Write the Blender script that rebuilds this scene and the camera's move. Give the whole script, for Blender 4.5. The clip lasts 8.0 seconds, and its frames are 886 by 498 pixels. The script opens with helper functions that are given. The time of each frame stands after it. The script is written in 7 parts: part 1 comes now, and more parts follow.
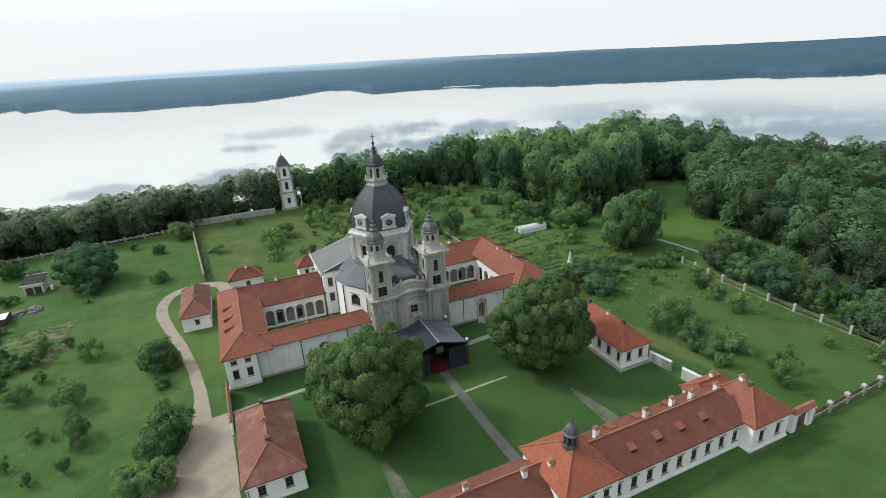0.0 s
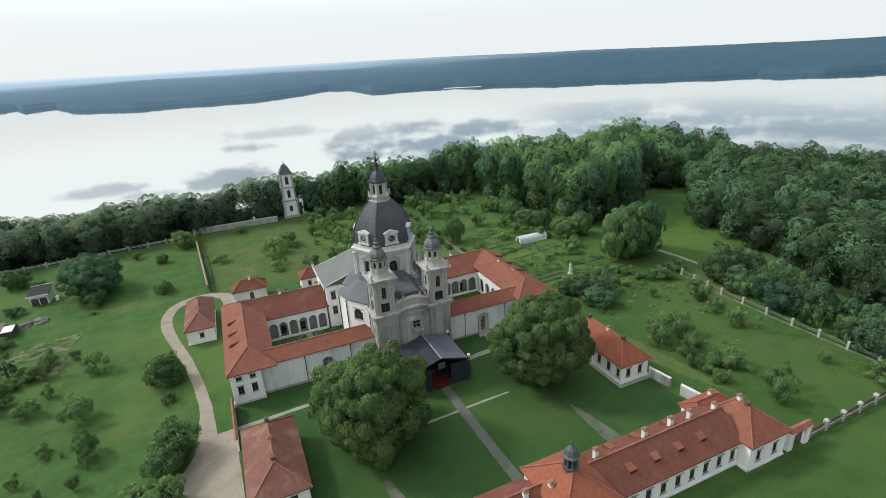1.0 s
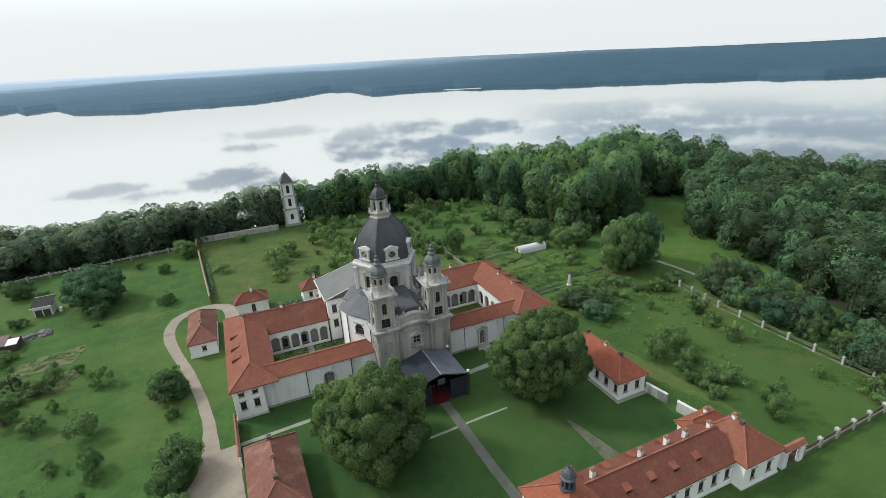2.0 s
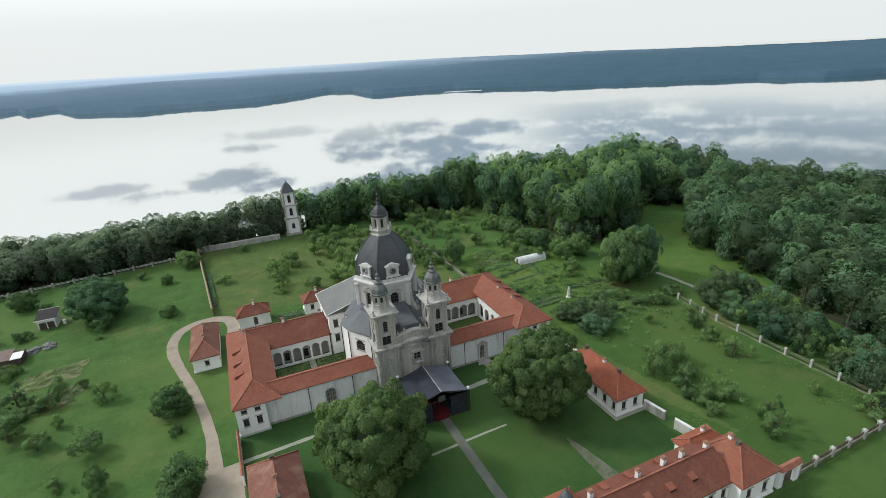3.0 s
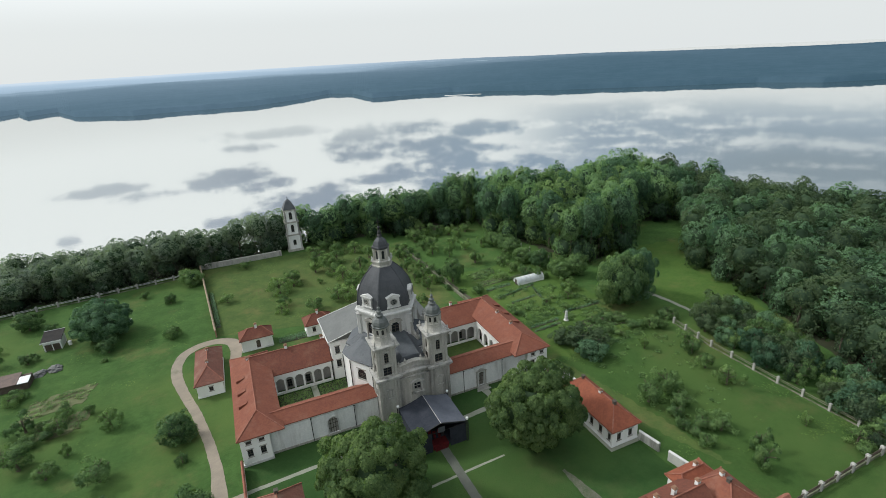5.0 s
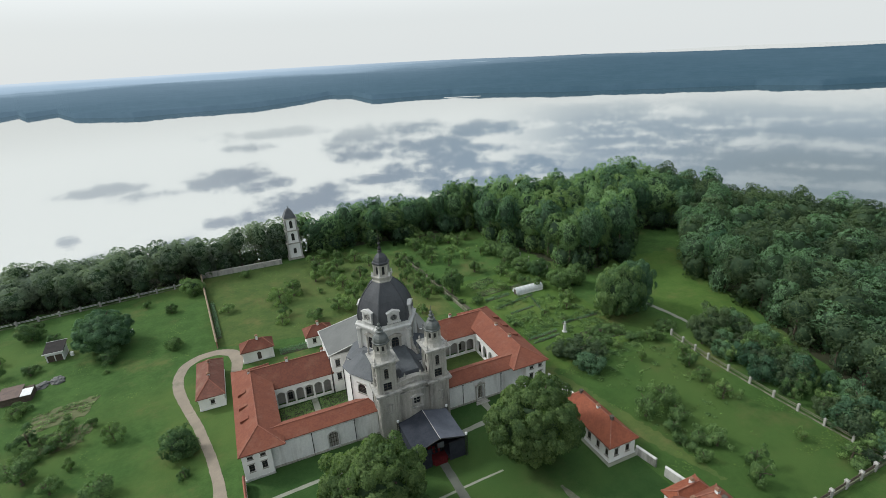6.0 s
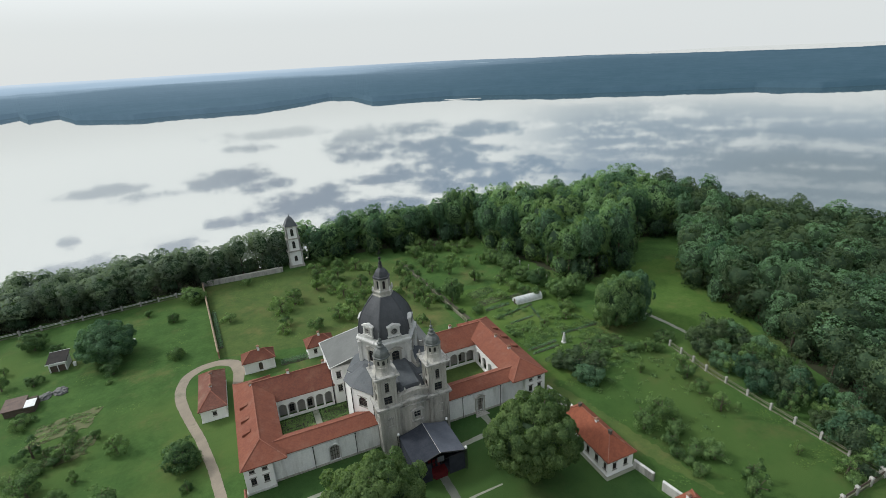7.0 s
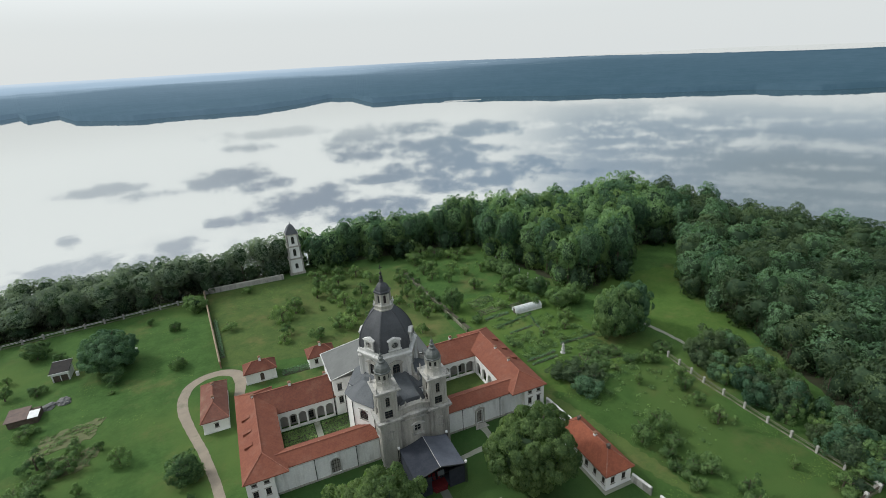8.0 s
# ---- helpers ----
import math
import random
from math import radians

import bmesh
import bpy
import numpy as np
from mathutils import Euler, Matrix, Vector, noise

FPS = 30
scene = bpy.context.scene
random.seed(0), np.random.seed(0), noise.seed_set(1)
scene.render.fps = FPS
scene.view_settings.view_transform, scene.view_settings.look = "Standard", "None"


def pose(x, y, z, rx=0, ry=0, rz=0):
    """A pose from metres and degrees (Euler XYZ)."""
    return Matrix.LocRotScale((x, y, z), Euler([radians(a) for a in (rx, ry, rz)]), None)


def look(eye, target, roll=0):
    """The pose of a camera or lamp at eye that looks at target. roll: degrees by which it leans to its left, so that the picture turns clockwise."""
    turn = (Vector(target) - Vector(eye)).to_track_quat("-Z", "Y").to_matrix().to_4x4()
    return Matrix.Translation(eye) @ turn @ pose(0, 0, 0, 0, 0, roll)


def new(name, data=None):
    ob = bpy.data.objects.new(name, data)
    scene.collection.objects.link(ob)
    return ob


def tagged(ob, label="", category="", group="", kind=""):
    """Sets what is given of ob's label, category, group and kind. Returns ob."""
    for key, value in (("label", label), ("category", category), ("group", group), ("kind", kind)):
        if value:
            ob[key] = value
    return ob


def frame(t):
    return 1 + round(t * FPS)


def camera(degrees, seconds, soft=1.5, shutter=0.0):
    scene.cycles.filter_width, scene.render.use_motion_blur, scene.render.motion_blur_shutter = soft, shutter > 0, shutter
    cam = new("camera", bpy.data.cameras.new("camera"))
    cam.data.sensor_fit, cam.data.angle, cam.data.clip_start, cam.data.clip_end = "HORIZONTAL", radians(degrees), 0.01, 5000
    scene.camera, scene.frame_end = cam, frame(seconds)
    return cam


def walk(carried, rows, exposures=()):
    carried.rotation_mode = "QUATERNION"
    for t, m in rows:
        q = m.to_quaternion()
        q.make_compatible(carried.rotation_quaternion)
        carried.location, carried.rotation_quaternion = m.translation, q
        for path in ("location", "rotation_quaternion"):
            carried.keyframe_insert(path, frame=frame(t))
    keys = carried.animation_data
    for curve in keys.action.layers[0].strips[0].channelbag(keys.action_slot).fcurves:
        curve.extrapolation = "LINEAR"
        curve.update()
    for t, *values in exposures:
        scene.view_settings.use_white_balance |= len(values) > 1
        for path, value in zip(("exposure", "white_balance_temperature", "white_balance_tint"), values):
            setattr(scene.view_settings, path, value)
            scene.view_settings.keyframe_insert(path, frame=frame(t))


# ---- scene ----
cam = camera(82.3, 8.0, soft=0.6)
PATH = [
    (0, (-27.69, -85.833, 54.563), (-26.97, -84.113, 53.84), -3.3),
    (0.5, (-27.881, -85.779, 56.263), (-27.159, -84.059, 55.542), -3.3),
    (1, (-27.781, -85.751, 58.049), (-27.063, -84.031, 57.324), -3.3),
    (1.5, (-27.648, -85.854, 59.756), (-26.93, -84.134, 59.03), -3.3),
    (3, (-27.174, -85.794, 65.069), (-26.459, -84.072, 64.345), -3.4),
    (3.5, (-26.931, -85.739, 66.864), (-26.217, -84.017, 66.138), -3.4),
    (4, (-26.883, -85.708, 68.683), (-26.168, -83.986, 67.959), -3.3),
    (4.5, (-26.825, -85.715, 70.313), (-26.109, -83.993, 69.589), -3.3),
    (6, (-26.578, -85.644, 75.523), (-25.859, -83.923, 74.8), -3.2),
    (6.5, (-26.338, -85.62, 77.1), (-25.62, -83.899, 76.377), -3.3),
    (7, (-26.313, -85.634, 78.709), (-25.595, -83.912, 77.988), -3.2),
    (7.5, (-26.225, -85.555, 80.58), (-25.506, -83.833, 79.858), -3.2),
    (8, (-26.23, -85.497, 82.165), (-25.511, -83.776, 81.443), -3.1),
]
walk(cam, [(t, look(eye, target, roll)) for t, eye, target, roll in PATH], exposures=((0.0, 0.29, 6100, 7), (1.5, 0.24, 6100, 7), (3.5, 0.16, 6150, 7), (6, 0.05, 6150, 7), (8, 0.0, 6150, 7)))

# ---- world, sun, exposure ----
SUN_AZ, SUN_EL = -52.0, 40.0


class Nodes:
    """Short hand for building a node tree."""

    def __init__(self, tree):
        self.t = tree
        tree.nodes.clear()

    def add(self, kind, **values):
        n = self.t.nodes.new(kind)
        for key, v in values.items():
            if key.startswith("i_"):
                self.put(n.inputs[int(key[2:])], v)
        if "operation" in values:
            n.operation = values["operation"]
        if "use_clamp" in values:
            n.use_clamp = values["use_clamp"]
        if "data_type" in values:
            n.data_type, n.blend_type = values["data_type"], values["blend_type"]
        if "interpolation_type" in values:
            n.interpolation_type = values["interpolation_type"]
        if "wave_type" in values:
            n.wave_type, n.bands_direction, n.wave_profile = values["wave_type"], values["bands_direction"], values["wave_profile"]
        return n

    def put(self, socket, v):
        if isinstance(v, bpy.types.NodeSocket):
            self.t.links.new(v, socket)
        elif isinstance(v, bpy.types.Node):
            self.t.links.new(v.outputs[0], socket)
        else:
            socket.default_value = v

    def math(self, op, a, b=0.0, clamp=False):
        return self.add("ShaderNodeMath", operation=op, use_clamp=clamp, i_0=a, i_1=b).outputs[0]

    def mix(self, fac, a, b, blend="MIX"):
        n = self.add("ShaderNodeMix", data_type="RGBA", blend_type=blend)
        self.put(n.inputs[0], fac), self.put(n.inputs[6], a), self.put(n.inputs[7], b)
        return n.outputs[2]

    def noise(self, vec, scale, detail=4.0, rough=0.55):
        n = self.add("ShaderNodeTexNoise")
        self.put(n.inputs["Vector"], vec)
        n.inputs["Scale"].default_value, n.inputs["Detail"].default_value, n.inputs["Roughness"].default_value = scale, detail, rough
        return n.outputs[0]

    def ramp(self, fac, lo, hi, a=0.0, b=1.0, smooth=True):
        n = self.add("ShaderNodeMapRange", interpolation_type="SMOOTHSTEP" if smooth else "LINEAR")
        for i, v in enumerate((fac, lo, hi, a, b)):
            self.put(n.inputs[i], v)
        return n.outputs[0]


def make_world():
    w = bpy.data.worlds.new("sky")
    scene.world = w
    w.use_nodes = True
    n = Nodes(w.node_tree)
    way = n.add("ShaderNodeTexCoord").outputs["Generated"]
    xyz = n.add("ShaderNodeSeparateXYZ", i_0=way)
    el = n.math("MULTIPLY", n.math("ARCSINE", xyz.outputs[2]), 57.2958)
    az = n.math("MULTIPLY", n.math("ARCTAN2", xyz.outputs[0], xyz.outputs[1]), 57.2958)
    sky = n.add("ShaderNodeTexSky")
    sky.sky_type, sky.sun_disc, sky.sun_elevation, sky.sun_rotation, sky.dust_density = "NISHITA", False, radians(SUN_EL), radians(SUN_AZ), 2.0
    # thin white overcast, brighter round the sun
    sun = Vector((math.sin(radians(SUN_AZ)) * math.cos(radians(SUN_EL)), math.cos(radians(SUN_AZ)) * math.cos(radians(SUN_EL)), math.sin(radians(SUN_EL))))
    near = n.add("ShaderNodeVectorMath", operation="DOT_PRODUCT")
    n.put(near.inputs[0], way), n.put(near.inputs[1], tuple(sun))
    glow = n.ramp(near.outputs["Value"], 0.35, 1.0, 0.0, 1.0)
    # long low cloud banks seen edge on: drawn out sideways, with soft torn edges
    drawn = n.add("ShaderNodeCombineXYZ", i_0=n.math("MULTIPLY", az, 0.36), i_1=el)
    big = n.noise(drawn.outputs[0], 0.6, 4.0, 0.5)
    fine = n.noise(drawn.outputs[0], 2.1, 6.0, 0.66)
    ragged = n.math("ADD", n.math("MULTIPLY", n.math("SUBTRACT", big, 0.5), 6.0), n.math("MULTIPLY", n.math("SUBTRACT", fine, 0.5), 3.0))
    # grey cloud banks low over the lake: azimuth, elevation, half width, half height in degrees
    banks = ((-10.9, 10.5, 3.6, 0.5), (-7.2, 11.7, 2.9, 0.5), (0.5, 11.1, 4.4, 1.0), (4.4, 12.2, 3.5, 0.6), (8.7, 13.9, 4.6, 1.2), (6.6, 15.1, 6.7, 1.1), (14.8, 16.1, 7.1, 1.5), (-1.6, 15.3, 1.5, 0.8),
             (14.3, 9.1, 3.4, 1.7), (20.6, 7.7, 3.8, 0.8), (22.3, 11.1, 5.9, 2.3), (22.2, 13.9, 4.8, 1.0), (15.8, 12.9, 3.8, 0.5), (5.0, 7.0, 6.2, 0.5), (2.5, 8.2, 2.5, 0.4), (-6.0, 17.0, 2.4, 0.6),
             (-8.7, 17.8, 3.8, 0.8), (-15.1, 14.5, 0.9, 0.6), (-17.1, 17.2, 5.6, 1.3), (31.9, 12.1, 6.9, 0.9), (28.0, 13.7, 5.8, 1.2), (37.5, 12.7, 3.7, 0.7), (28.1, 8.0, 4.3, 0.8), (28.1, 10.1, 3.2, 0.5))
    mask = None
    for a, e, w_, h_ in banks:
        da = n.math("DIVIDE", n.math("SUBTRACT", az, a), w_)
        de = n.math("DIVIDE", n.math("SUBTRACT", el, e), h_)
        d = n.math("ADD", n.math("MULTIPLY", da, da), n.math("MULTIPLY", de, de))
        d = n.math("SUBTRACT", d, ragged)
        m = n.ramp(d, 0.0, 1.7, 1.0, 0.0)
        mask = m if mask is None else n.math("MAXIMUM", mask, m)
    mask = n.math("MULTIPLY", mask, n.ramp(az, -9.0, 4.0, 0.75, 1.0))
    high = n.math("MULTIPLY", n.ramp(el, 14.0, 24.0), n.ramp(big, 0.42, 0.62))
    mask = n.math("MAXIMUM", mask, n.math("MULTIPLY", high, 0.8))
    # a grey deck to the east, torn by bright slits
    long = n.add("ShaderNodeCombineXYZ", i_0=n.math("MULTIPLY", az, 0.14), i_1=n.math("ADD", el, n.math("MULTIPLY", az, 0.03)))
    slit = n.math("ADD", n.math("MULTIPLY", n.noise(long.outputs[0], 0.85, 3.0, 0.5), 0.62), n.math("MULTIPLY", fine, 0.38))
    torn = n.math("MULTIPLY", n.ramp(slit, 0.47, 0.63), n.math("MULTIPLY", n.ramp(az, 44.0, 62.0, 0.85, 0.45), n.ramp(el, 9.0, 13.0, 1.0, 0.4)))
    deck = n.math("MULTIPLY", n.math("MULTIPLY", n.ramp(az, 27.0, 41.0), n.ramp(el, 4.6, 6.4)), n.math("SUBTRACT", 0.9, torn))
    mask = n.math("MAXIMUM", mask, deck)
    white = n.add("ShaderNodeRGB")
    white.outputs[0].default_value = (7.65, 7.63, 7.38, 1)
    power = n.math("ADD", n.ramp(el, 3.0, 8.0, 1.0, 1.22), n.math("ADD", n.math("MULTIPLY", n.math("MULTIPLY", glow, n.ramp(el, 22.0, 36.0)), 0.7), n.ramp(el, 22.0, 50.0, 0.0, 1.0)))
    bright = n.mix(1.0, white.outputs[0], n.add("ShaderNodeCombineColor", i_0=power, i_1=power, i_2=power).outputs[0], "MULTIPLY")
    mask = n.math("MULTIPLY", mask, n.math("MAXIMUM", n.ramp(el, 5.5, 10.0, 0.35, 1.0), n.math("MULTIPLY", n.ramp(az, 10.0, 20.0), n.ramp(el, 4.8, 8.5, 0.5, 1.0))))
    grey = n.mix(0.25, n.mix(n.ramp(az, 2.0, 36.0), (3.6, 3.75, 4.05, 1), (3.35, 4.0, 4.75, 1)), sky.outputs[0])
    grey = n.mix(n.math("MULTIPLY", n.ramp(az, 38.0, 60.0), n.ramp(el, 6.5, 12.0)), grey, (2.2, 2.75, 3.2, 1))
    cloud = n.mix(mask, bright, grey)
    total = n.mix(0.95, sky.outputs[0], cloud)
    bg = n.add("ShaderNodeBackground", i_0=total, i_1=0.1)
    out = n.add("ShaderNodeOutputWorld")
    n.put(out.inputs[0], bg.outputs[0])
    lamp = bpy.data.lights.new("sun", "SUN")
    lamp.energy, lamp.angle, lamp.color = 2.2, radians(10), (1.0, 0.96, 0.88)
    ob = new("sun", lamp)
    ob.matrix_world = look(sun * 500, (0, 0, 0))


make_world()
scene.view_settings.exposure = 0.0

# ---- materials ----


def material(name, rough=0.8, metal=0.0):
    m = bpy.data.materials.new(name)
    m.use_nodes = True
    n = Nodes(m.node_tree)
    shader = n.add("ShaderNodeBsdfPrincipled")
    shader.inputs["Roughness"].default_value, shader.inputs["Metallic"].default_value = rough, metal
    out = n.add("ShaderNodeOutputMaterial")
    n.put(out.inputs[0], shader.outputs[0])
    return m, n, shader


def bump(n, shader, height, strength, distance):
    b = n.add("ShaderNodeBump")
    b.inputs["Strength"].default_value, b.inputs["Distance"].default_value = strength, distance
    n.put(b.inputs["Height"], height)
    n.put(shader.inputs["Normal"], b.outputs[0])


def mottled(name, a, b, c=None, scale=1.0, fine=12.0, rough=0.85, metal=0.0, relief=0.02, streak=False, rand=0.0, c_lo=0.55, c_hi=0.75):
    """A surface of two tones at two scales, with a third one in patches."""
    m, n, s = material(name, rough, metal)
    at = n.add("ShaderNodeTexCoord").outputs["Object"]
    if streak:
        sq = n.add("ShaderNodeVectorMath", operation="MULTIPLY")
        n.put(sq.inputs[0], at), n.put(sq.inputs[1], (1.0, 1.0, 0.18))
        base = sq.outputs[0]
    else:
        base = at
    big, small = n.noise(base, scale, 5.0, 0.6), n.noise(at, fine, 3.0, 0.6)
    col = n.mix(n.ramp(n.math("ADD", n.math("MULTIPLY", big, 0.65), n.math("MULTIPLY", small, 0.35)), 0.35, 0.65), (*a, 1), (*b, 1))
    if c:
        off = n.add("ShaderNodeVectorMath", operation="ADD")
        n.put(off.inputs[0], base), n.put(off.inputs[1], (31.0, 17.0, 5.0))
        col = n.mix(n.ramp(n.noise(off.outputs[0], scale * 0.7, 6.0, 0.65), c_lo, c_hi), col, (*c, 1))
    if rand:
        r = n.add("ShaderNodeNewGeometry").outputs["Random Per Island"]
        k = n.ramp(r, 0.0, 1.0, 1.0 - rand, 1.0 + rand, False)
        col = n.mix(1.0, col, n.add("ShaderNodeCombineColor", i_0=k, i_1=k, i_2=k).outputs[0], "MULTIPLY")
    n.put(s.inputs["Base Color"], col)
    s.inputs["Specular IOR Level"].default_value = 0.2 if rough > 0.78 else 0.5
    if relief:
        bump(n, s, small, 0.5, relief)
    return m


def leaf_material(name, dark, light, tree=0.13, thin=0.3, own=0.35):
    """Foliage: each clump of leaves and each few metres of crown has a tone of its own."""
    m, n, s = material(name, 0.75)
    at = n.add("ShaderNodeTexCoord").outputs["Object"]
    geo = n.add("ShaderNodeNewGeometry")
    info = n.add("ShaderNodeObjectInfo")
    tone = n.math("ADD", n.math("MULTIPLY", geo.outputs["Random Per Island"], 0.28), n.math("MULTIPLY", n.noise(at, tree, 2.0, 0.5), 0.85))
    tone = n.math("ADD", tone, n.math("MULTIPLY", n.noise(at, 0.75, 2.0, 0.5), 0.24))
    tone = n.math("ADD", tone, n.math("MULTIPLY", n.math("SUBTRACT", info.outputs["Random"], 0.5), own))
    col = n.mix(n.ramp(tone, 0.35, 1.0), (*dark, 1), (*light, 1))
    n.put(s.inputs["Base Color"], col)
    s.inputs["Specular IOR Level"].default_value = 0.25
    glow = n.add("ShaderNodeBsdfTranslucent")
    n.put(glow.inputs[0], n.mix(1.0, col, (1.0, 1.15, 0.6, 1), "MULTIPLY"))
    mix = n.add("ShaderNodeMixShader")
    mix.inputs[0].default_value = thin
    n.put(mix.inputs[1], s.outputs[0]), n.put(mix.inputs[2], glow.outputs[0])
    n.put([x for x in n.t.nodes if x.type == "OUTPUT_MATERIAL"][0].inputs[0], mix.outputs[0])
    return m


PLASTER = mottled("white_plaster", (0.8, 0.79, 0.77), (0.7, 0.69, 0.67), (0.48, 0.47, 0.44), scale=0.35, fine=5.0, streak=True, relief=0.01, c_lo=0.58, c_hi=0.8)
OLDPLASTER = mottled("stained_plaster", (0.77, 0.77, 0.76), (0.63, 0.63, 0.63), (0.36, 0.35, 0.33), scale=0.35, fine=3.0, streak=True, relief=0.02, c_lo=0.5, c_hi=0.74)
WALLPLASTER = mottled("weathered_wall_plaster", (0.52, 0.51, 0.48), (0.4, 0.395, 0.375), (0.2, 0.2, 0.18), scale=0.6, fine=4.0, streak=True, relief=0.03, c_lo=0.42, c_hi=0.64)
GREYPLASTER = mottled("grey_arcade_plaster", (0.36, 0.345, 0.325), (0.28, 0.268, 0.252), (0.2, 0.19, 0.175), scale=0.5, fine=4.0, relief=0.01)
STONE = mottled("grey_stone", (0.42, 0.404, 0.364), (0.31, 0.3, 0.274), (0.145, 0.142, 0.134), scale=0.7, fine=3.5, streak=True, relief=0.04, c_lo=0.48, c_hi=0.76)
TRIM = mottled("weathered_trim_stone", (0.42, 0.406, 0.375), (0.3, 0.293, 0.278), (0.14, 0.138, 0.135), scale=0.8, fine=3.5, streak=True, relief=0.03, c_lo=0.48, c_hi=0.74)
PALESTONE = mottled("pale_stone", (0.6, 0.595, 0.575), (0.46, 0.455, 0.445), (0.22, 0.22, 0.22), scale=0.6, fine=6.0, streak=True, relief=0.02)
TIN = mottled("dark_tin_roof", (0.04, 0.043, 0.05), (0.062, 0.065, 0.073), (0.032, 0.034, 0.038), scale=0.5, fine=3.0, rough=0.7, relief=0.01, streak=True)
GREYTIN = mottled("grey_tin_roof", (0.06, 0.067, 0.076), (0.088, 0.095, 0.105), (0.046, 0.052, 0.058), scale=0.4, fine=3.0, rough=0.7, relief=0.01)
PALETIN = mottled("pale_tin_roof", (0.1, 0.104, 0.102), (0.128, 0.132, 0.129), (0.082, 0.086, 0.086), scale=0.3, fine=3.0, rough=0.75, relief=0.01)
COPPER = mottled("weathered_copper", (0.085, 0.094, 0.091), (0.122, 0.13, 0.126), (0.05, 0.055, 0.056), scale=1.2, fine=6.0, rough=0.6, relief=0.01)
DARKTIN = mottled("dark_grey_tin", (0.05, 0.055, 0.062), (0.08, 0.085, 0.095), (0.035, 0.038, 0.042), scale=1.2, fine=6.0, rough=0.6, relief=0.01)
EARTH = mottled("dark_earth", (0.095, 0.09, 0.062), (0.072, 0.07, 0.05), (0.07, 0.105, 0.036), scale=0.8, fine=6.0, relief=0.05)
GRAVEL = mottled("gravel_path", (0.29, 0.245, 0.195), (0.235, 0.2, 0.16), (0.175, 0.165, 0.12), scale=0.35, fine=6.0, relief=0.03)
PAVING = mottled("grey_paving", (0.125, 0.13, 0.112), (0.098, 0.104, 0.088), (0.075, 0.095, 0.055), scale=0.4, fine=5.0, relief=0.02)
PALEPATH = mottled("pale_paving", (0.28, 0.285, 0.235), (0.22, 0.23, 0.185), (0.15, 0.175, 0.11), scale=0.5, fine=5.0, relief=0.02)
BARK = mottled("bark", (0.09, 0.07, 0.05), (0.14, 0.115, 0.09), scale=2.0, fine=9.0, relief=0.05)
LITTER = mottled("leaf_litter", (0.045, 0.048, 0.026), (0.032, 0.036, 0.02), (0.03, 0.05, 0.02), scale=0.4, fine=3.0, relief=0.05)
WOOD = mottled("dark_wood", (0.07, 0.055, 0.045), (0.11, 0.09, 0.07), scale=1.5, fine=9.0, relief=0.02)
BRICK = mottled("old_red_brick", (0.27, 0.155, 0.1), (0.21, 0.12, 0.08), (0.35, 0.25, 0.19), scale=0.5, fine=5.0, relief=0.02)
IRON = mottled("black_iron", (0.02, 0.02, 0.022), (0.035, 0.035, 0.037), scale=3.0, fine=12.0, rough=0.5, metal=0.4, relief=0.005)
FRAME = mottled("dark_window_frame", (0.07, 0.06, 0.05), (0.1, 0.09, 0.075), scale=4.0, fine=15.0, relief=0.0)
CANVAS = mottled("black_stage_canvas", (0.024, 0.028, 0.038), (0.036, 0.04, 0.052), scale=0.8, fine=4.0, rough=0.9, relief=0.01)
GREYCANVAS = mottled("grey_stage_canvas", (0.075, 0.082, 0.105), (0.11, 0.118, 0.145), scale=0.5, fine=3.0, rough=0.55, relief=0.01)
RED = mottled("red_carpet", (0.11, 0.012, 0.014), (0.08, 0.01, 0.012), scale=1.0, fine=6.0, relief=0.01)
WHITE = mottled("white_paint", (0.78, 0.78, 0.77), (0.68, 0.68, 0.68), scale=1.0, fine=6.0, relief=0.0)
FILM = mottled("greenhouse_film", (0.6, 0.62, 0.62), (0.48, 0.5, 0.5), scale=1.2, fine=5.0, rough=0.35, relief=0.01)
EARTHTIN = mottled("faded_brown_roof", (0.17, 0.125, 0.11), (0.13, 0.1, 0.09), (0.1, 0.08, 0.075), scale=0.8, fine=5.0, relief=0.01)
SLATE = mottled("dark_felt_roof", (0.022, 0.02, 0.02), (0.034, 0.03, 0.029), scale=0.8, fine=4.0, relief=0.02)
MOSSY = mottled("mossy_old_wall", (0.2, 0.19, 0.15), (0.13, 0.14, 0.09), (0.075, 0.1, 0.045), scale=0.6, fine=5.0, relief=0.03, c_lo=0.45, c_hi=0.65)
TAN = mottled("tan_wall_coping", (0.34, 0.27, 0.19), (0.25, 0.2, 0.14), (0.16, 0.14, 0.09), scale=0.7, fine=5.0, relief=0.02)
ROCK = mottled("boulder_rock", (0.2, 0.2, 0.195), (0.13, 0.13, 0.128), (0.08, 0.095, 0.065), scale=1.2, fine=6.0, relief=0.08)


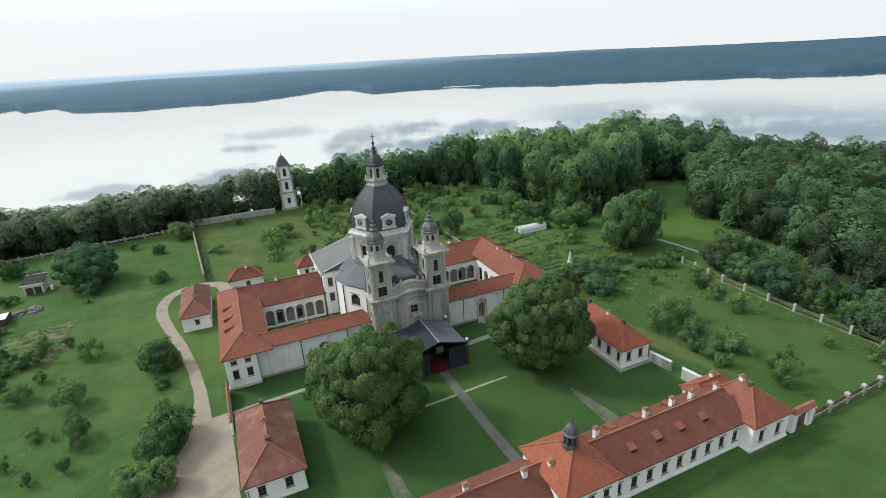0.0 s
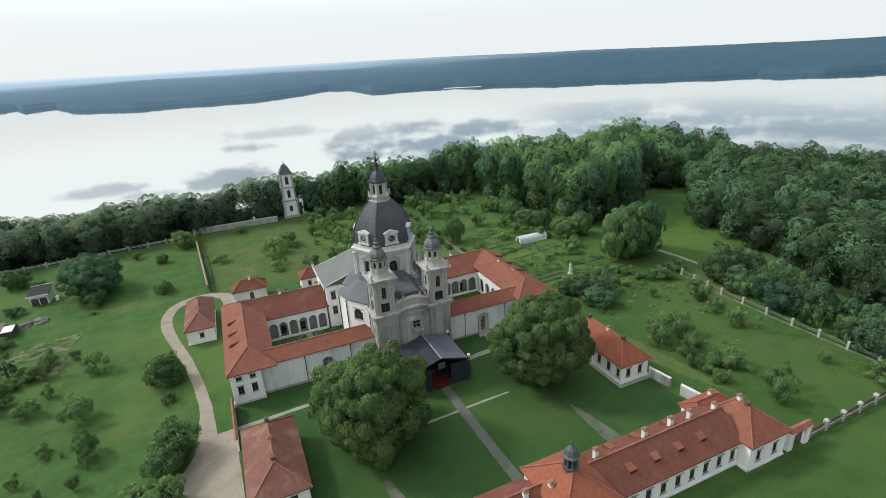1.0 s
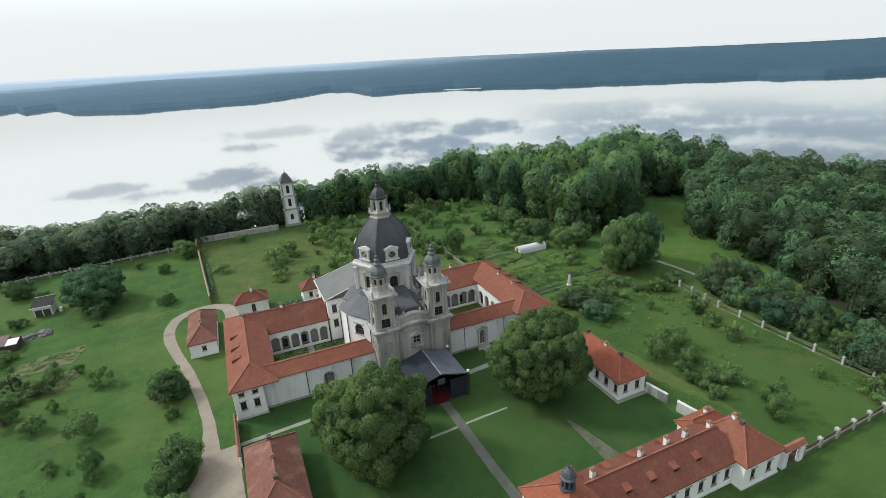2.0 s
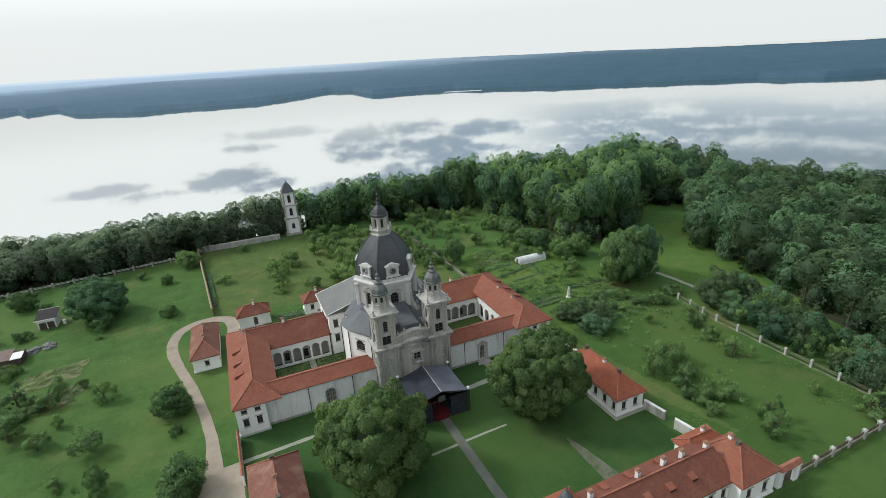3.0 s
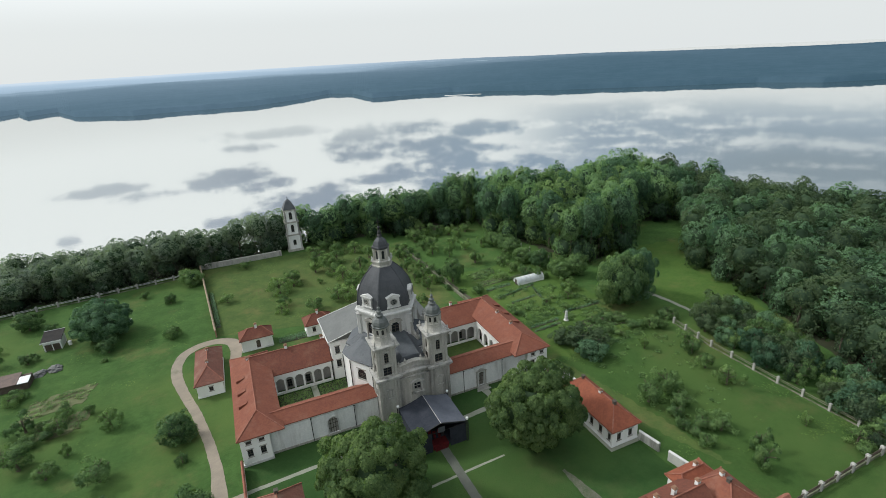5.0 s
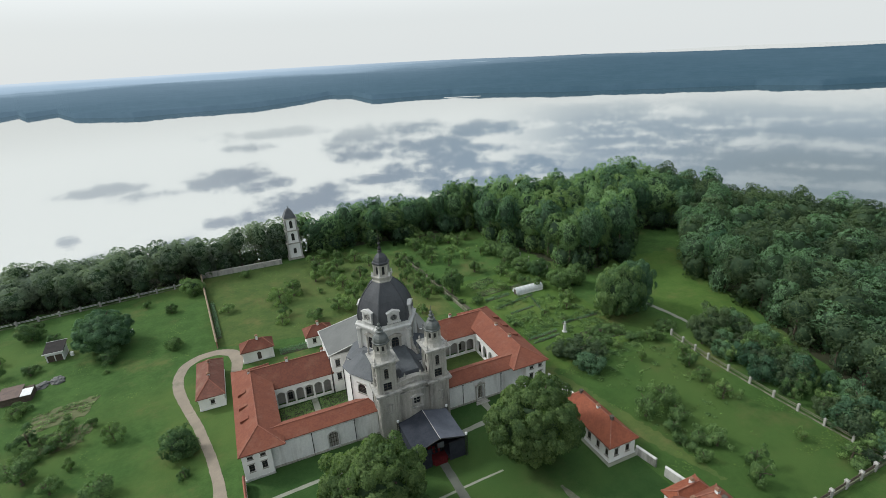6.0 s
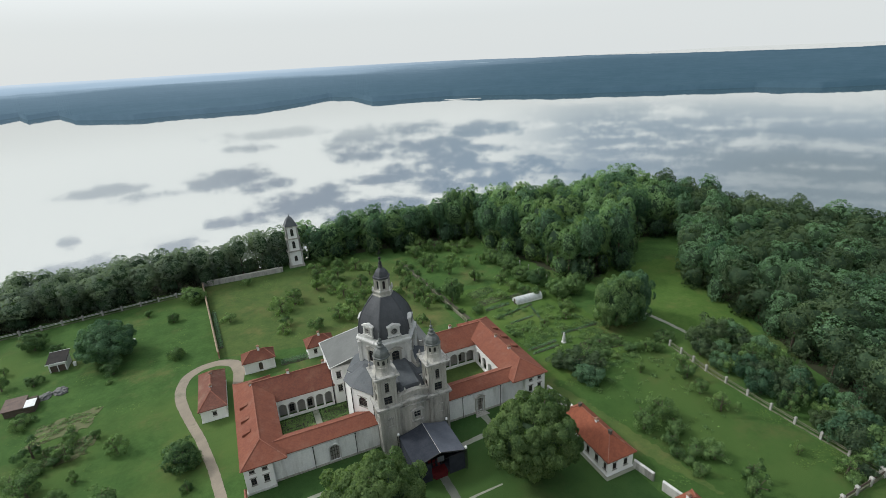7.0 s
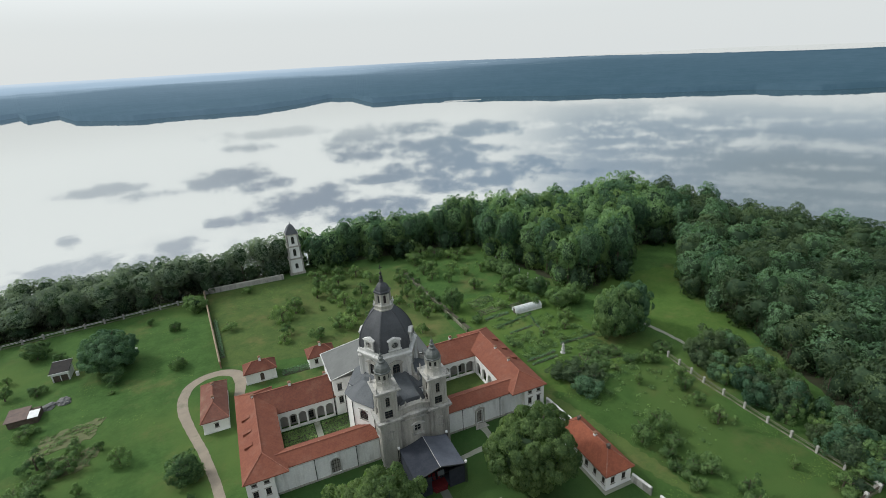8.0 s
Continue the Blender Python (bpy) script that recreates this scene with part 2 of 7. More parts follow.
def tile_material(name, a, b, c, patch=(0.6, 0.85)):
    """Clay roof tiles: courses by height, single tiles, patches of other age."""
    m, n, s = material(name, 0.85)
    at = n.add("ShaderNodeTexCoord").outputs["Object"]
    cell = n.add("ShaderNodeTexVoronoi")
    n.put(cell.inputs["Vector"], at)
    cell.inputs["Scale"].default_value = 3.2
    tone = n.math("ADD", n.math("MULTIPLY", n.noise(at, 0.5, 6.0, 0.65), 0.7), n.math("MULTIPLY", n.add("ShaderNodeSeparateColor", i_0=cell.outputs["Color"]).outputs[0], 0.3))
    col = n.mix(n.ramp(tone, 0.3, 0.7), (*a, 1), (*b, 1))
    off = n.add("ShaderNodeVectorMath", operation="MULTIPLY")
    n.put(off.inputs[0], at), n.put(off.inputs[1], (1.0, 1.0, 0.3))
    col = n.mix(n.ramp(n.noise(off.outputs[0], 0.33, 6.0, 0.7), *patch), col, (*c, 1))
    n.put(s.inputs["Base Color"], col)
    s.inputs["Specular IOR Level"].default_value = 0.2
    wave = n.add("ShaderNodeTexWave", wave_type="BANDS", bands_direction="Z", wave_profile="SAW")
    n.put(wave.inputs["Vector"], at)
    wave.inputs["Scale"].default_value, wave.inputs["Distortion"].default_value = 1.9, 0.6
    bump(n, s, n.math("ADD", wave.outputs["Fac"], n.noise(at, 6.0, 2.0)), 0.35, 0.05)
    return m


TILE = tile_material("red_clay_tiles", (0.21, 0.077, 0.048), (0.168, 0.06, 0.041), (0.225, 0.106, 0.074), (0.48, 0.78))
DEEPTILE = tile_material("dark_red_clay_tiles", (0.163, 0.061, 0.041), (0.13, 0.05, 0.036), (0.19, 0.092, 0.063), (0.5, 0.78))
OLDTILE = tile_material("weathered_clay_tiles", (0.18, 0.078, 0.058), (0.14, 0.062, 0.048), (0.235, 0.145, 0.108), (0.46, 0.74))
NEWTILE = tile_material("bright_clay_tiles", (0.265, 0.088, 0.05), (0.21, 0.068, 0.041), (0.29, 0.122, 0.076))
CAP = mottled("ridge_tiles", (0.3, 0.125, 0.085), (0.22, 0.09, 0.065), (0.36, 0.22, 0.16), scale=1.0, fine=5.0, relief=0.02)
LEAF = leaf_material("broad_leaves", (0.064, 0.12, 0.047), (0.2, 0.278, 0.1), 0.13, 0.48, 0.05)
FOREST = leaf_material("forest_leaves", (0.064, 0.14, 0.084), (0.245, 0.375, 0.18), 0.09, 0.48)
WARMWOOD = leaf_material("warm_forest_leaves", (0.082, 0.155, 0.07), (0.28, 0.39, 0.155), 0.09, 0.48)
COOLWOOD = leaf_material("cool_forest_leaves", (0.052, 0.115, 0.07), (0.168, 0.28, 0.15), 0.09, 0.42)
# west wood leaves: veiling haze is put into this pale blue-green
HAZEWOOD = leaf_material("hazed_blue_green_leaves", (0.15, 0.19, 0.17), (0.275, 0.335, 0.265), 0.09, 0.58)
# dull brownish leaves, darkened further to carry the dimmer light in the east
DIMWOOD = leaf_material("dull_dimmed_leaves", (0.036, 0.066, 0.038), (0.118, 0.17, 0.08), 0.09, 0.36)
FRUIT = leaf_material("fruit_leaves", (0.068, 0.132, 0.05), (0.235, 0.345, 0.118), 0.35, 0.36)
ORCHARD = leaf_material("orchard_leaves", (0.052, 0.108, 0.042), (0.178, 0.275, 0.098), 0.35)
WORN = mottled("worn_grass_path", (0.135, 0.13, 0.105), (0.085, 0.1, 0.06), (0.04, 0.075, 0.025), scale=0.5, fine=4.0, relief=0.02, c_lo=0.45, c_hi=0.65)
TUFT = leaf_material("grass_tufts", (0.06, 0.12, 0.026), (0.12, 0.175, 0.045), 0.2)
DRYSOIL = mottled("dry_garden_soil", (0.13, 0.135, 0.066), (0.1, 0.115, 0.052), (0.07, 0.108, 0.036), scale=0.7, fine=5.0, relief=0.03)
# dark bodies inside the crowns: shade between leaf clumps, put into the colour
CORE = leaf_material("inner_crown_shade", (0.03, 0.062, 0.034), (0.058, 0.1, 0.05), 0.5)


def grass_material(name, dark, light, pale, dry):
    m, n, s = material(name, 0.95)
    at = n.add("ShaderNodeTexCoord").outputs["Object"]
    big, mid, fine = n.noise(at, 0.022, 5.0, 0.6), n.noise(at, 0.2, 7.0, 0.72), n.noise(at, 1.1, 6.0, 0.8)
    col = n.mix(n.ramp(n.math("ADD", n.math("MULTIPLY", mid, 0.6), n.math("MULTIPLY", fine, 0.4)), 0.36, 0.64), (*dark, 1), (*light, 1))
    col = n.mix(n.ramp(big, 0.48, 0.68), col, (*pale, 1))
    off = n.add("ShaderNodeVectorMath", operation="ADD")
    n.put(off.inputs[0], at), n.put(off.inputs[1], (71.0, 37.0, 0.0))
    col = n.mix(n.math("MULTIPLY", n.ramp(n.noise(off.outputs[0], 0.06, 7.0, 0.72), 0.5, 0.72), 0.75), col, (*dry, 1))
    n.put(s.inputs["Base Color"], col)
    s.inputs["Specular IOR Level"].default_value = 0.15
    bump(n, s, n.math("ADD", fine, n.noise(at, 5.0, 2.0)), 0.6, 0.15)
    return m


GRASS = grass_material("meadow_grass", (0.037, 0.081, 0.02), (0.063, 0.122, 0.031), (0.077, 0.124, 0.032), (0.122, 0.122, 0.046))
WILDGRASS = grass_material("orchard_grass", (0.05, 0.086, 0.024), (0.082, 0.118, 0.033), (0.094, 0.122, 0.037), (0.14, 0.128, 0.052))
CLEARGRASS = grass_material("clearing_grass", (0.05, 0.1, 0.02), (0.075, 0.128, 0.028), (0.085, 0.132, 0.03), (0.12, 0.128, 0.045))
GARDENGRASS = grass_material("walled_garden_grass", (0.033, 0.071, 0.0165), (0.051, 0.1, 0.024), (0.058, 0.1, 0.025), (0.089, 0.096, 0.034))
LAWN = grass_material("lush_lawn", (0.028, 0.068, 0.018), (0.042, 0.088, 0.024), (0.05, 0.092, 0.024), (0.07, 0.09, 0.032))


def water_material():
    m, n, s = material("lake_water", 0.06)
    at = n.add("ShaderNodeTexCoord").outputs["Object"]
    s.inputs["Base Color"].default_value = (0.03, 0.045, 0.05, 1)
    s.inputs["IOR"].default_value = 1.33
    gloss = n.add("ShaderNodeBsdfGlossy")
    gloss.inputs["Color"].default_value = (1.0, 1.0, 0.97, 1)
    gloss.inputs["Roughness"].default_value = 0.025
    weight = n.add("ShaderNodeLayerWeight")
    weight.inputs["Blend"].default_value = 0.965
    mix = n.add("ShaderNodeMixShader")
    n.put(mix.inputs[0], weight.outputs["Fresnel"])
    n.put(mix.inputs[1], s.outputs[0]), n.put(mix.inputs[2], gloss.outputs[0])
    b = n.add("ShaderNodeBump")
    b.inputs["Strength"].default_value, b.inputs["Distance"].default_value = 0.08, 0.1
    n.put(b.inputs["Height"], n.noise(at, 0.12, 4.0, 0.6))
    n.put(gloss.inputs["Normal"], b.outputs[0]), n.put(weight.inputs["Normal"], b.outputs[0])
    n.put([x for x in n.t.nodes if x.type == "OUTPUT_MATERIAL"][0].inputs[0], mix.outputs[0])
    return m


WATER = water_material()


def glass_material():
    m, n, s = material("window_glass", 0.08)
    at = n.add("ShaderNodeTexCoord").outputs["Object"]
    n.put(s.inputs["Base Color"], n.mix(n.noise(at, 0.7), (0.012, 0.014, 0.018, 1), (0.03, 0.034, 0.04, 1)))
    return m


GLASS = glass_material()


def distance_material():
    """Wooded hills beyond the lake; the haze of distance is mixed into a glowing colour."""
    m, n, s = material("hazed_far_woods", 1.0)
    at = n.add("ShaderNodeTexCoord").outputs["Object"]
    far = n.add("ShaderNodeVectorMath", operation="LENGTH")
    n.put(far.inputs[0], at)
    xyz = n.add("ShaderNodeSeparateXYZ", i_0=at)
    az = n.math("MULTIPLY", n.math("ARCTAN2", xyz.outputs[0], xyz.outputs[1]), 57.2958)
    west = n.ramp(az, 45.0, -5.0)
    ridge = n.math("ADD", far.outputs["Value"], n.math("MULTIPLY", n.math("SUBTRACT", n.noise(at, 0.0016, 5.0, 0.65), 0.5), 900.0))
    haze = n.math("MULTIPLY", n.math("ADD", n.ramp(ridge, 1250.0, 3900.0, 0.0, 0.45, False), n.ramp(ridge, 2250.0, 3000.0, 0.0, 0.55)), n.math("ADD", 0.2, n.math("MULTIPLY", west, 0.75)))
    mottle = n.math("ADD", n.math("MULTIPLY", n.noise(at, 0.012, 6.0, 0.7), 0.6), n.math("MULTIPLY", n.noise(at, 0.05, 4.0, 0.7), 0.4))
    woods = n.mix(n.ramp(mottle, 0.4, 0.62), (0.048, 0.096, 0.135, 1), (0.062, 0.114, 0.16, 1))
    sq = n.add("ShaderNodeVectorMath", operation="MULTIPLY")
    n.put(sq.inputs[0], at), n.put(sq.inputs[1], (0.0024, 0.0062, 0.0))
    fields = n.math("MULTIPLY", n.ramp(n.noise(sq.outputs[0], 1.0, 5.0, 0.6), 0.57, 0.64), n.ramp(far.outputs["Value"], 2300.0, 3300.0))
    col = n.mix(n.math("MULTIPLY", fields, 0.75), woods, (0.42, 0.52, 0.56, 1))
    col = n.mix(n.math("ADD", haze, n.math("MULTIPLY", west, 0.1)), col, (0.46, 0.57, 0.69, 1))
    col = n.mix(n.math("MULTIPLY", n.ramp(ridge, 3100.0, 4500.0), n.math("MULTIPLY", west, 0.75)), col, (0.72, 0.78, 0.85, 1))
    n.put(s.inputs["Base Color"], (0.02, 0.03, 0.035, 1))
    # the hazed blue is emitted, so the hills glow without being lit
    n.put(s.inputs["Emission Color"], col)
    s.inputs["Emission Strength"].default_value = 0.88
    s.inputs["Specular IOR Level"].default_value = 0.0
    return m


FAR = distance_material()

# ---- building blocks ----


class Geo:
    """Vertices and faces of one mesh."""

    def __init__(self):
        self.v, self.f = [], []

    def poly(self, pts):
        k = len(self.v)
        self.v += [tuple(p) for p in pts]
        self.f.append(tuple(range(k, k + len(pts))))

    def solid(self, low, high):
        """A body between two rings of as many points."""
        k, c = len(self.v), len(low)
        self.v += [tuple(p) for p in low] + [tuple(p) for p in high]
        self.f.append(tuple(range(k + c - 1, k - 1, -1)))
        self.f.append(tuple(range(k + c, k + 2 * c)))
        for i in range(c):
            j = (i + 1) % c
            self.f.append((k + i, k + j, k + c + j, k + c + i))

    def box(self, x0, x1, y0, y1, z0, z1):
        self.solid([(x0, y0, z0), (x1, y0, z0), (x1, y1, z0), (x0, y1, z0)], [(x0, y0, z1), (x1, y0, z1), (x1, y1, z1), (x0, y1, z1)])

    def slab(self, p, d, u0, u1, z0, z1, t0, t1):
        """A box along the plan line from p in direction d, from t0 to t1 metres inwards of it (left of d)."""
        n_ = (-d[1], d[0])

        def at(u, t, z):
            return (p[0] + d[0] * u + n_[0] * t, p[1] + d[1] * u + n_[1] * t, z)
        self.solid([at(u0, t0, z0), at(u1, t0, z0), at(u1, t1, z0), at(u0, t1, z0)], [at(u0, t0, z1), at(u1, t0, z1), at(u1, t1, z1), at(u0, t1, z1)])

    def prism(self, ring, z0, z1, grow=0.0):
        c = (sum(p[0] for p in ring) / len(ring), sum(p[1] for p in ring) / len(ring))
        up = [(c[0] + (p[0] - c[0]) * (1 + grow), c[1] + (p[1] - c[1]) * (1 + grow)) for p in ring]
        self.solid([(*p, z0) for p in ring], [(*p, z1) for p in up])

    def lathe(self, cx, cy, profile, sides=8, turn=0.0):
        """A turned body from rows of (radius, height), with that many flat sides."""
        k = len(self.v)
        for r, z in profile:
            for i in range(sides):
                a = turn + 2 * math.pi * i / sides
                self.v.append((cx + r * math.cos(a), cy + r * math.sin(a), z))
        for j in range(len(profile) - 1):
            for i in range(sides):
                q = (i + 1) % sides
                self.f.append((k + j * sides + i, k + j * sides + q, k + (j + 1) * sides + q, k + (j + 1) * sides + i))
        self.f.append(tuple(range(k + sides - 1, k - 1, -1)))
        top = k + (len(profile) - 1) * sides
        self.f.append(tuple(range(top, top + sides)))

    def bar(self, p, q, w, h):
        """A beam from p to q, w wide and h high."""
        p, q = Vector(p), Vector(q)
        d = (q - p).normalized()
        s = d.cross(Vector((0, 0, 1)))
        s = (s if s.length > 1e-4 else Vector((1, 0, 0))).normalized() * w / 2
        u = s.cross(d).normalized() * h / 2
        self.solid([p - s - u, p + s - u, p + s + u, p - s + u], [q - s - u, q + s - u, q + s + u, q - s + u])

    def mesh(self, name):
        me = bpy.data.meshes.new(name)
        seen, v, index = {}, [], []
        for p in self.v:
            key = tuple(round(c, 3) for c in p)
            if key not in seen:
                seen[key] = len(v)
                v.append(p)
            index.append(seen[key])
        faces = []
        for f in self.f:
            f = [index[i] for i in f]
            f = [a for i, a in enumerate(f) if a != f[i - 1]]
            if len(set(f)) == len(f) > 2:
                faces.append(f)
        me.from_pydata(v, [], faces)
        me.update()
        return me


def part(name, geo, mat, parent=None, label=""):
    """One mesh object, under a thing or a part."""
    me = geo if isinstance(geo, bpy.types.Mesh) else geo.mesh(name)
    if not me.materials:
        me.materials.append(mat)
    ob = new(name, me)
    ob.parent = parent
    if label:
        tagged(ob, label)
    return ob


def thing(name, label, category, group="", at=(0, 0, 0)):
    ob = new(name)
    ob.empty_display_size = 0.2
    ob.location = at
    return tagged(ob, label, category, group)


def alone(name, geo, mat, label, category, group="", kind=""):
    return tagged(part(name, geo, mat), label, category, group, kind)


def arch_rise(u, w):
    return math.sqrt(max(0.0, (w / 2) ** 2 - u * u))


def walled(geo, p, q, z0, z1, thick, holes=()):
    """A wall from p to q (outside on the right) with real openings (u, z, w, h, arched)."""
    length = math.hypot(q[0] - p[0], q[1] - p[1])
    d = ((q[0] - p[0]) / length, (q[1] - p[1]) / length)
    columns = {}
    for u, z, w, h, arched in holes:
        columns.setdefault(round(u, 3), []).append((z, h, w, arched))
    at = 0.0
    for u, rows in sorted(columns.items()):
        wide = max(r[2] for r in rows)
        if u - wide / 2 > at:
            geo.slab(p, d, at, u - wide / 2, z0, z1, 0, thick)
        level = z0
        for z, h, w, arched in sorted(rows):
            if z > level + 0.01:
                geo.slab(p, d, u - wide / 2, u + wide / 2, level, z, 0, thick)
            if w < wide - 0.01:
                geo.slab(p, d, u - wide / 2, u - w / 2, z, z + h, 0, thick)
                geo.slab(p, d, u + w / 2, u + wide / 2, z, z + h, 0, thick)
            level = z + h
            if arched:
                steps = 8
                for i in range(steps):
                    a, b = -w / 2 + w * i / steps, -w / 2 + w * (i + 1) / steps
                    low = z + h - w / 2 + arch_rise((a + b) / 2, w)
                    geo.slab(p, d, u + a, u + b, low, z + h, 0, thick)
        if z1 > level + 0.01:
            geo.slab(p, d, u - wide / 2, u + wide / 2, level, z1, 0, thick)
        at = u + wide / 2
    if at < length:
        geo.slab(p, d, at, length, z0, z1, 0, thick)
    return d


def window(owner, p, d, u, z, w, h, arched=False, lintel=STONE, name="window"):
    """Frame, glazing bars, sill and panes of one window in a wall."""
    g = Geo()
    b = 0.09
    top = z + h - (w / 2 if arched else 0)
    g.slab(p, d, u - w / 2, u - w / 2 + b, z, top, 0.14, 0.22)
    g.slab(p, d, u + w / 2 - b, u + w / 2, z, top, 0.14, 0.22)
    g.slab(p, d, u - w / 2 + b, u + w / 2 - b, z, z + b, 0.14, 0.22)
    g.slab(p, d, u - w / 2 + b, u + w / 2 - b, top - b, top, 0.14, 0.22)
    g.slab(p, d, u - 0.035, u + 0.035, z + b, top - b, 0.14, 0.22)
    for k in (1, 2):
        zz = z + (top - z) * k / 3
        g.slab(p, d, u - w / 2 + b, u + w / 2 - b, zz - 0.03, zz + 0.03, 0.15, 0.21)
    win = part(name, g, FRAME, owner)
    g = Geo()
    g.slab(p, d, u - w / 2 + 0.02, u + w / 2 - 0.02, z + 0.02, z + h, 0.24, 0.27)
    pane = part("pane", g, GLASS, win)
    if lintel:
        g = Geo()
        g.slab(p, d, u - w / 2 - 0.18, u + w / 2 + 0.18, z + h + 0.04, z + h + 0.26, -0.12, 0.05)
        part("lintel", g, lintel, win)
        g = Geo()
        g.slab(p, d, u - w / 2 - 0.12, u + w / 2 + 0.12, z - 0.16, z, -0.1, 0.1)
        part("sill", g, lintel, win)
    return win


def hip_roof(x0, x1, y0, y1, ze, zr, along, a, b, over=0.45, thick=0.2):
    """A hipped roof over the rectangle: ridge along x or y, set in by a and b at its two ends (0: a gable). Returns the body and its ridge caps."""
    g, cap = Geo(), Geo()
    ox0, ox1, oy0, oy1 = x0 - over, x1 + over, y0 - over, y1 + over
    if along == "y":
        r0, r1 = ((x0 + x1) / 2, oy0 + a, zr), ((x0 + x1) / 2, oy1 - b, zr)
    else:
        r0, r1 = (ox0 + a, (y0 + y1) / 2, zr), (ox1 - b, (y0 + y1) / 2, zr)
    low = [(ox0, oy0), (ox1, oy0), (ox1, oy1), (ox0, oy1)]
    zt = ze + thick
    t = [(*c, zt) for c in low]
    g.poly([(*c, ze) for c in reversed(low)])
    for i in range(4):
        j = (i + 1) % 4
        g.poly([(*low[i], ze), (*low[j], ze), t[j], t[i]])
    if along == "y":
        g.poly([t[0], t[1], r0]), g.poly([t[1], t[2], r1, r0]), g.poly([t[2], t[3], r1]), g.poly([t[3], t[0], r0, r1])
        hips = [(t[0], r0), (t[1], r0), (t[2], r1), (t[3], r1)]
    else:
        g.poly([t[0], t[1], r1, r0]), g.poly([t[1], t[2], r1]), g.poly([t[2], t[3], r0, r1]), g.poly([t[3], t[0], r0])
        hips = [(t[0], r0), (t[3], r0), (t[1], r1), (t[2], r1)]
    runs = [(r0, r1)] + [h for i, h in enumerate(hips) if (a if i < 2 else b) > 0.3]
    for p, q in runs:
        p, q = Vector(p), Vector(q)
        count = max(1, int((q - p).length / 0.8))
        for i in range(count):
            s, e = p.lerp(q, i / count), p.lerp(q, (i + 0.94) / count)
            cap.bar(s + Vector((0, 0, 0.03)), e + Vector((0, 0, 0.05)), 0.2, 0.12)
    return g, cap


def chimney(owner, x, y, z, h, w=0.6, mat=OLDPLASTER):
    g = Geo()
    g.box(x - w / 2, x + w / 2, y - w / 2, y + w / 2, z - 1.2, z + h)
    stack = part("chimney", g, mat, owner)
    g = Geo()
    g.box(x - w / 2 - 0.1, x + w / 2 + 0.1, y - w / 2 - 0.1, y + w / 2 + 0.1, z + h, z + h + 0.16)
    g.box(x - w / 2 + 0.08, x + w / 2 - 0.08, y - w / 2 + 0.08, y + w / 2 - 0.08, z + h + 0.16, z + h + 0.34)
    part("chimney_cap", g, BRICK, stack)
    return stack


def roof_of(owner, *spec, tiles=TILE, **more):
    g, cap = hip_roof(*spec, **more)
    roof = part("roof", g, tiles, owner)
    part("ridge_tiles", cap, CAP, roof)
    return roof


def house(label, box, h, ridge, along, hips, sides, tiles=TILE, plaster=PLASTER, name="house", chimneys=(), group="", plinth=True, over=0.45, finials=()):
    """A plastered house on a rectangle. sides: openings for south, east, north, west as (u, z, w, h, arched, kind)."""
    x0, x1, y0, y1 = box
    c = ((x0 + x1) / 2, (y0 + y1) / 2)
    ob = thing(name, label, "house", group)
    corners = [(x0, y0), (x1, y0), (x1, y1), (x0, y1)]
    for i in range(4):
        p, q = corners[i], corners[(i + 1) % 4]
        holes = sides[i] if i < len(sides) else ()
        length = math.hypot(q[0] - p[0], q[1] - p[1])
        d = ((q[0] - p[0]) / length, (q[1] - p[1]) / length)
        # long walls run between the end walls, so that no two bodies share a face
        cut = 0.0 if i % 2 == 0 else 0.45
        g = Geo()
        p2, q2 = (p[0] + d[0] * cut, p[1] + d[1] * cut), (q[0] - d[0] * cut, q[1] - d[1] * cut)
        walled(g, p2, q2, 0, h, 0.45, [(u - cut, z, w, hh, ar) for u, z, w, hh, ar, k in holes])
        wall_ob = part("wall", g, plaster, ob)
        for u, z, w, hh, ar, k in holes:
            if k == "door":
                g = Geo()
                g.slab(p, d, u - w / 2, u + w / 2, z, z + hh, 0.2, 0.28)
                part("door", g, WOOD, ob)
            else:
                window(ob, p, d, u, z, w, hh, ar)
    if plinth:
        g = Geo()
        g.box(x0 - 0.12, x1 + 0.12, y0 - 0.12, y1 + 0.12, -0.05, 0.35)
        part("plinth", g, OLDPLASTER, ob)
    g = Geo()
    g.box(x0 - 0.22, x1 + 0.22, y0 - 0.22, y1 + 0.22, h - 0.3, h)
    part("cornice", g, plaster, ob)
    roof_of(ob, x0, x1, y0, y1, h, ridge, along, *hips, tiles=tiles, over=over)
    for x, y, z, hh in chimneys:
        chimney(ob, x, y, z, hh)
    for x, y in finials:
        g = Geo()
        g.box(x - 0.28, x + 0.28, y - 0.28, y + 0.28, ridge - 0.8, ridge + 0.45)
        g.box(x - 0.36, x + 0.36, y - 0.36, y + 0.36, ridge + 0.45, ridge + 0.6)
        part("vent_stack", g, FRAME, ob, "small dark vent stack")
    return ob


